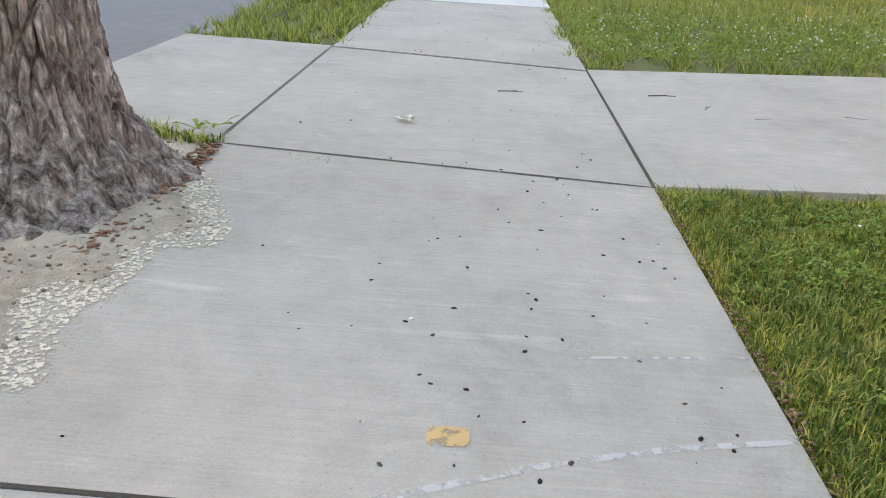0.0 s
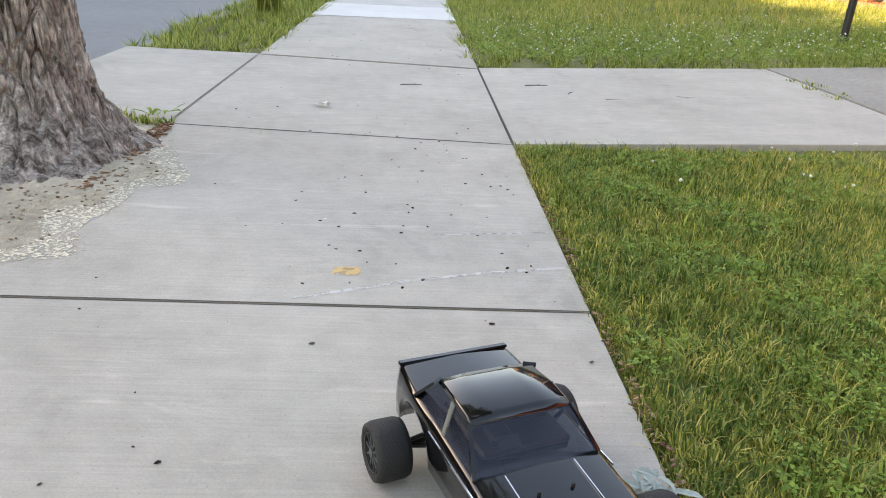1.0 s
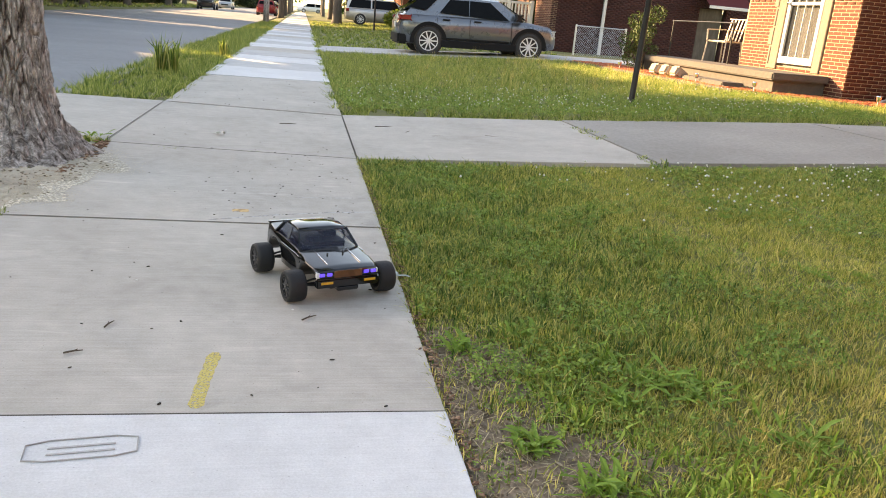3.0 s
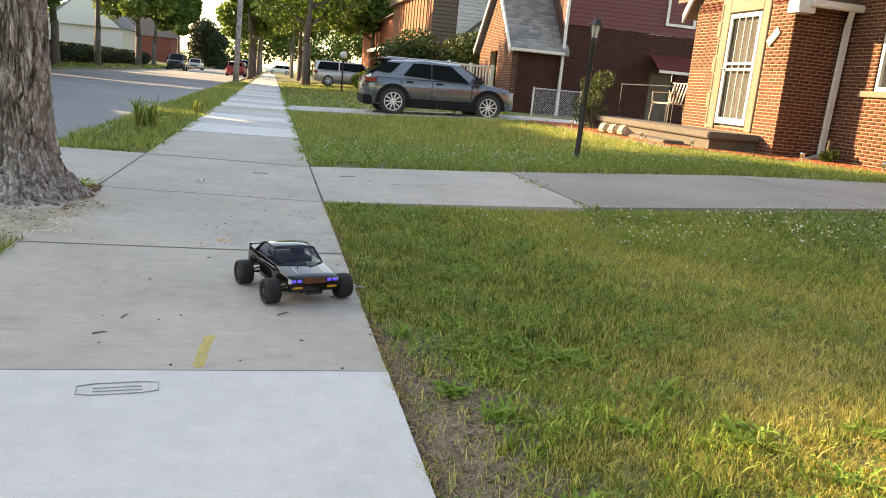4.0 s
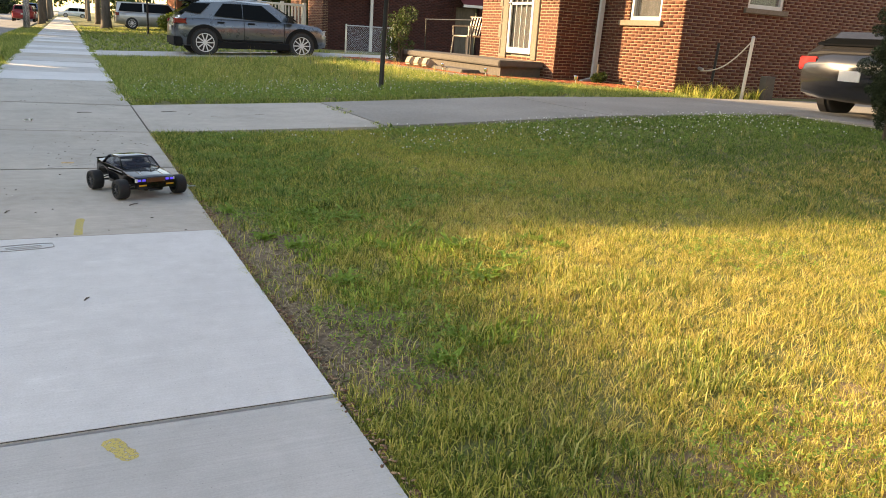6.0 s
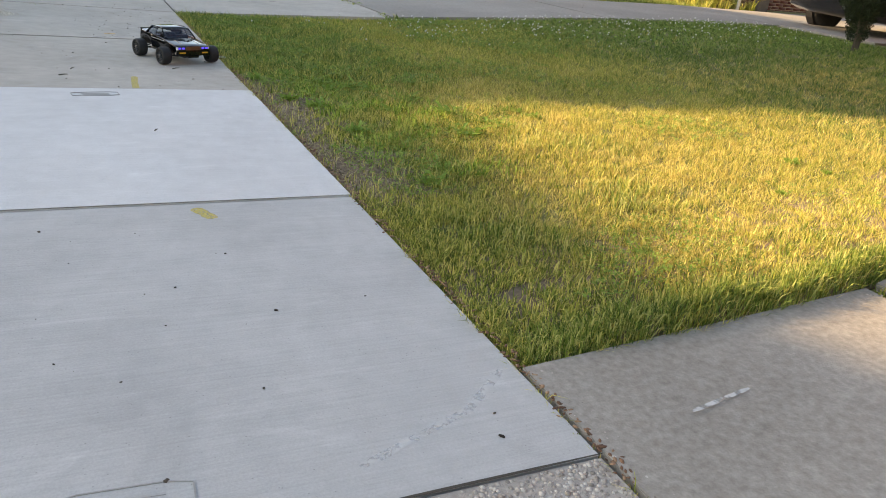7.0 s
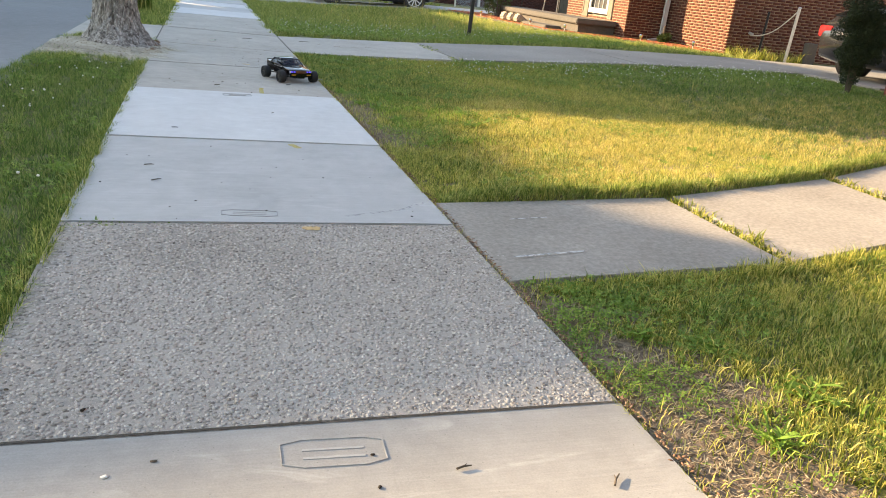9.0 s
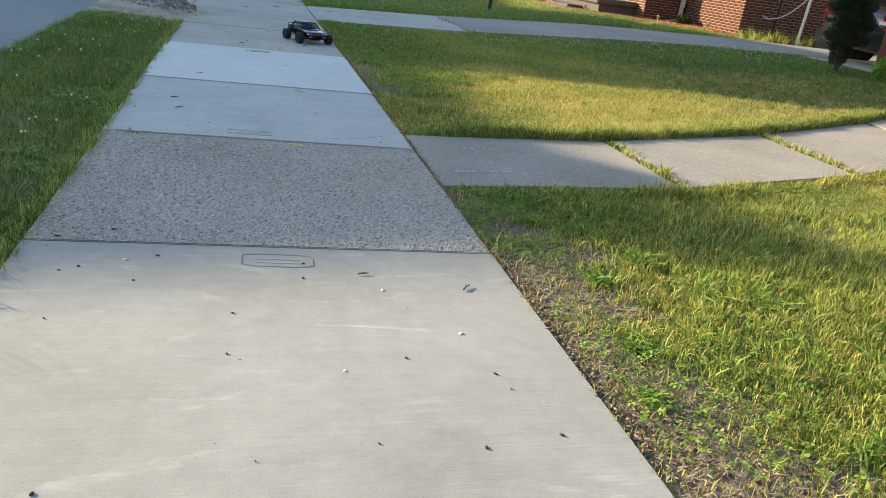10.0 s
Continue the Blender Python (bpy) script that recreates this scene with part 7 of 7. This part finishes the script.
# ---- porch chair and railing ----
M_TAN = mat("tan_metal", [(0.42, 0.36, 0.29), (0.52, 0.45, 0.37)], 20, 0.5, bump=0.1)
ch = thing("porch_chair", "tan metal armchair standing on the porch", "chair", pose(8.2, 13.5, 0.6, 0, 0, 200))
part("seat", box(bm_new(), -0.24, 0.24, -0.23, 0.23, 0.4, 0.435, 0.015, 2), M_TAN, ch)
for i in range(5):
    yy = -0.18 + 0.09 * i
    part("back_slat", strut(bm_new(), (-0.22, yy, 0.42), (-0.36, yy, 0.88), 0.03, 0.012), M_TAN, ch)
part("top_rail", strut(bm_new(), (-0.36, -0.24, 0.88), (-0.36, 0.24, 0.88), 0.03, 0.02), M_TAN, ch)
for sx, sy in ((0.22, 0.24), (0.22, -0.24), (-0.24, 0.24), (-0.24, -0.24)):
    part("leg", strut(bm_new(), (sx, sy, 0.43), (sx * 1.15, sy * 1.1, 0.0), 0.025, 0.025), M_TAN, ch)
for sy in (0.26, -0.26):
    part("armrest", strut(bm_new(), (0.24, sy, 0.64), (-0.3, sy, 0.66), 0.03, 0.02), M_TAN, ch)
    part("arm_post", strut(bm_new(), (0.22, sy, 0.43), (0.24, sy, 0.64), 0.022, 0.022), M_TAN, ch)
rl = thing("porch_railing", "thin dark iron railing along the porch", "railing")
for y in (12.7, 15.3):
    part("post", bar(bm_new(), (7.9, y, 0.6), (7.9, y, 1.4), 0.018, seg=8), M_BLACK, rl)
for z in (1.38,):
    part("rail", bar(bm_new(), (7.9, 12.6, z), (7.9, 15.35, z), 0.014, seg=8), M_BLACK, rl)

# ---- fences ----
def chain_link(label, p, q, h, z, step=0.075):
    f = thing("chain_link_fence", label, "fence")
    p, q = Vector((*p, z)), Vector((*q, z))
    u = (q - p).normalized()
    L = (q - p).length
    n = max(2, int(L / 1.4) + 1)
    for i in range(n):
        o = p + u * L * i / (n - 1)
        part("post", bar(bm_new(), o, o + Vector((0, 0, h + 0.04)), 0.03, seg=10), M_GALV, f)
    part("top_rail", bar(bm_new(), p + Vector((0, 0, h)), q + Vector((0, 0, h)), 0.018, seg=8), M_GALV, f)
    b = bm_new()
    k = -h
    while k < L:
        for s in (1, -1):
            a0, a1 = max(0, k), min(L, k + h)
            if a1 - a0 > 0.02:
                z0, z1 = (a0 - k, a1 - k) if s == 1 else (h - (a0 - k), h - (a1 - k))
                bar(b, p + u * a0 + Vector((0, 0, z0)), p + u * a1 + Vector((0, 0, z1)), 0.0025, seg=3)
        k += step
    part("wire_mesh", b, M_GALV, f)


chain_link("grey chain-link fence beside the red brick house", (7.95, 22.0), (9.6, 22.0), 1.08, 0.05)
gate = thing("fence_post", "pale metal fence post with a slack hanging chain", "post", pose(10.13, 6.41, 0.22))
part("post", bar(bm_new(), (-0.03, 0, 0), (0.03, 0, 1.08), 0.03, seg=10), M_CREAM, gate)
part("cap", bar(bm_new(), (0.03, 0, 1.07), (0.031, 0, 1.1), 0.036, 0.02, 10), M_GALV, gate)
part("iron_post", bar(bm_new(), (-0.35, 0.45, 0.0), (-0.3, 0.45, 0.95), 0.025, seg=8), M_BLACK, gate)
b = bm_new()
A, B = Vector((0, 0, 1.0)), Vector((-0.55, 0.55, 0.46))
prev = A
for i in range(1, 15):
    t = i / 14
    c = A.lerp(B, t) - Vector((0, 0, 0.16 * math.sin(math.pi * t)))
    bar(b, prev, c, 0.011, seg=6)
    prev = c
part("chain", b, M_CREAM, gate, "slack pale chain")
ub = thing("utility_box", "weathered grey wooden box beside the fence post", "box", pose(10.55, 6.3, 0.24))
part("body", box(bm_new(), -0.11, 0.11, -0.08, 0.08, 0, 0.42, 0.015), M_CONC, ub)

# cream stair railing of the red house
st = thing("stair_railing", "cream wooden porch railing with balusters", "railing")
for x in (5.9, 6.75, 7.6):
    part("post", box(bm_new(), x - 0.06, x + 0.06, 25.9, 26.02, 0.1, 1.85, 0.01), M_CREAM, st)
for z in (0.9, 1.72):
    part("rail", box(bm_new(), 5.9, 7.6, 25.92, 26.0, z, z + 0.08, 0.008), M_CREAM, st)
for i in range(13):
    x = 6.0 + i * 0.125
    part("baluster", box(bm_new(), x - 0.025, x + 0.025, 25.94, 25.98, 0.95, 1.72), M_CREAM, st)
part("stringer", strut(bm_new(), (5.2, 25.96, 1.1), (5.95, 25.96, 1.85), 0.09, 0.09), M_CREAM, st)
part("porch_base", box(bm_new(), 6.0, 7.86, 26.0, 29.0, 0.0, 0.9), M_RMORT, st)

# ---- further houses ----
# Unseen upper part is raised to shade the orange house's side wall.
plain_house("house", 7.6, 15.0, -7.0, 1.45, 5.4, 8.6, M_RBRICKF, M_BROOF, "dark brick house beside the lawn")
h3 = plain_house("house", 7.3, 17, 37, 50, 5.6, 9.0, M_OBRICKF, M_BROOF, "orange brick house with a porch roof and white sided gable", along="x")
part("porch_roof", prism(bm_new(), [(5.7, 2.6), (5.7, 2.75), (7.28, 3.35), (7.28, 2.6)], "y", 36.9, 49.8), M_BROOF, h3)
part("porch_fascia", box(bm_new(), 5.62, 5.7, 36.85, 49.85, 2.58, 2.77), M_WHITE, h3)
for y in (37.3, 41.0, 45.0, 49.2):
    part("column", box(bm_new(), 5.8, 6.15, y - 0.18, y + 0.18, 0.0, 2.6), M_OBRICKF, h3)
part("porch_wall", box(bm_new(), 5.85, 6.1, 37.48, 49.0, 0.0, 0.9), M_OBRICKF, h3)
for k in range(14):
    y = 37.4 + 0.95 * k
    part("batten", box(bm_new(), 7.24, 7.3, y, y + 0.07, 3.4, 5.6), M_MORT, h3)
for k in range(16):
    z = 3.0 + 0.2 * k
    part("roof_shingle_course", prism(bm_new(), [(36.94, z), (36.98, z + 0.2), (36.98, z)], "x", 7.3, 8.55), M_BROOF, h3)
for k in range(20):
    z = 3.0 + 0.18 * k
    part("siding_board", prism(bm_new(), [(36.92, z), (36.95, z + 0.18), (36.98, z + 0.18), (36.98, z)], "x", 8.6, 12.4), M_WHITE, h3)
part("rake_board", strut(bm_new(), (8.9, 36.85, 3.4), (12.3, 36.85, 6.4), 0.12, 0.14), M_BROOF, h3)
window(h3, (8.8, 36.9, 4.55), (1, 0, 0), (0, -1, 0), 0.7, 1.1)
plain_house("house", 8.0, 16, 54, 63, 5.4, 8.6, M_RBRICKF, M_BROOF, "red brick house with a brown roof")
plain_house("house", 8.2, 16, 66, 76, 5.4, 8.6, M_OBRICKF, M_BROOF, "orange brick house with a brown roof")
wh = plain_house("house", -26, -17.5, 96, 108, 3.9, 7.7, M_WHITE, M_ROOF, "white gabled house across the street")
part("gable_siding", prism(bm_new(), [(-25.8, 3.88), (-17.7, 3.88), (-21.75, 7.45)], "y", 95.55, 96.0), M_WHITE, wh, "white siding gable")
plain_house("house", -27, -18, 146, 156, 4.6, 8.6, M_RBRICKF, M_BROOF, "red brick house at the end of the street", along="x")

# unseen houses and trees, added to block southern sky and shade the road
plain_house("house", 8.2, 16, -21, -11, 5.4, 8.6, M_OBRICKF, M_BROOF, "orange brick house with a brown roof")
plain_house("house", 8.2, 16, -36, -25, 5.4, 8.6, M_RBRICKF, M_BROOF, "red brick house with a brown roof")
plain_house("house", -27, -18.5, 28, 41, 4.6, 8.4, M_OBRICKF, M_BROOF, "unseen brick house added across the street to shade the road", along="x")
plain_house("house", -27, -18.5, 46, 59, 4.6, 8.4, M_RBRICKF, M_BROOF, "unseen red brick house added across the street to shade the road", along="x")
for i, (x, y) in enumerate(((3.6, -17), (-2.2, -15), (4.2, -30), (-2.2, -30))):
    tree(x, y, float(gz(x, y)), 9.5, 4.2, 0.25, 31 + i, leaves=7000, size=0.26, low=0.28, lm=M_LEAF, group="street trees")

# ---- far woods closing the street and the back gardens ----
wood = []
for i in range(60):
    wx = -70 + 2.6 * i + rr.uniform(-1, 1)
    low = -27 < wx < -9
    wood.append(((wx, 175 + rr.uniform(-8, 8), rr.uniform(1, 2.5) if low else rr.uniform(2, 8.5)), rr.uniform(2, 3) if low else rr.uniform(3, 5)))
for i in range(26):
    wood.append(((-34 + rr.uniform(-3, 3), 60 + 5 * i, rr.uniform(2, 7)), rr.uniform(2.5, 4)))
for i in range(26):
    wood.append(((26 + rr.uniform(-3, 3), 20 + 6 * i, rr.uniform(2, 8)), rr.uniform(2.5, 4)))
tagged(leaf_cloud("far_woods", wood, 60000, 0.42, M_LEAF, None, 71), "distant green trees behind the houses", "trees", kind="stuff")
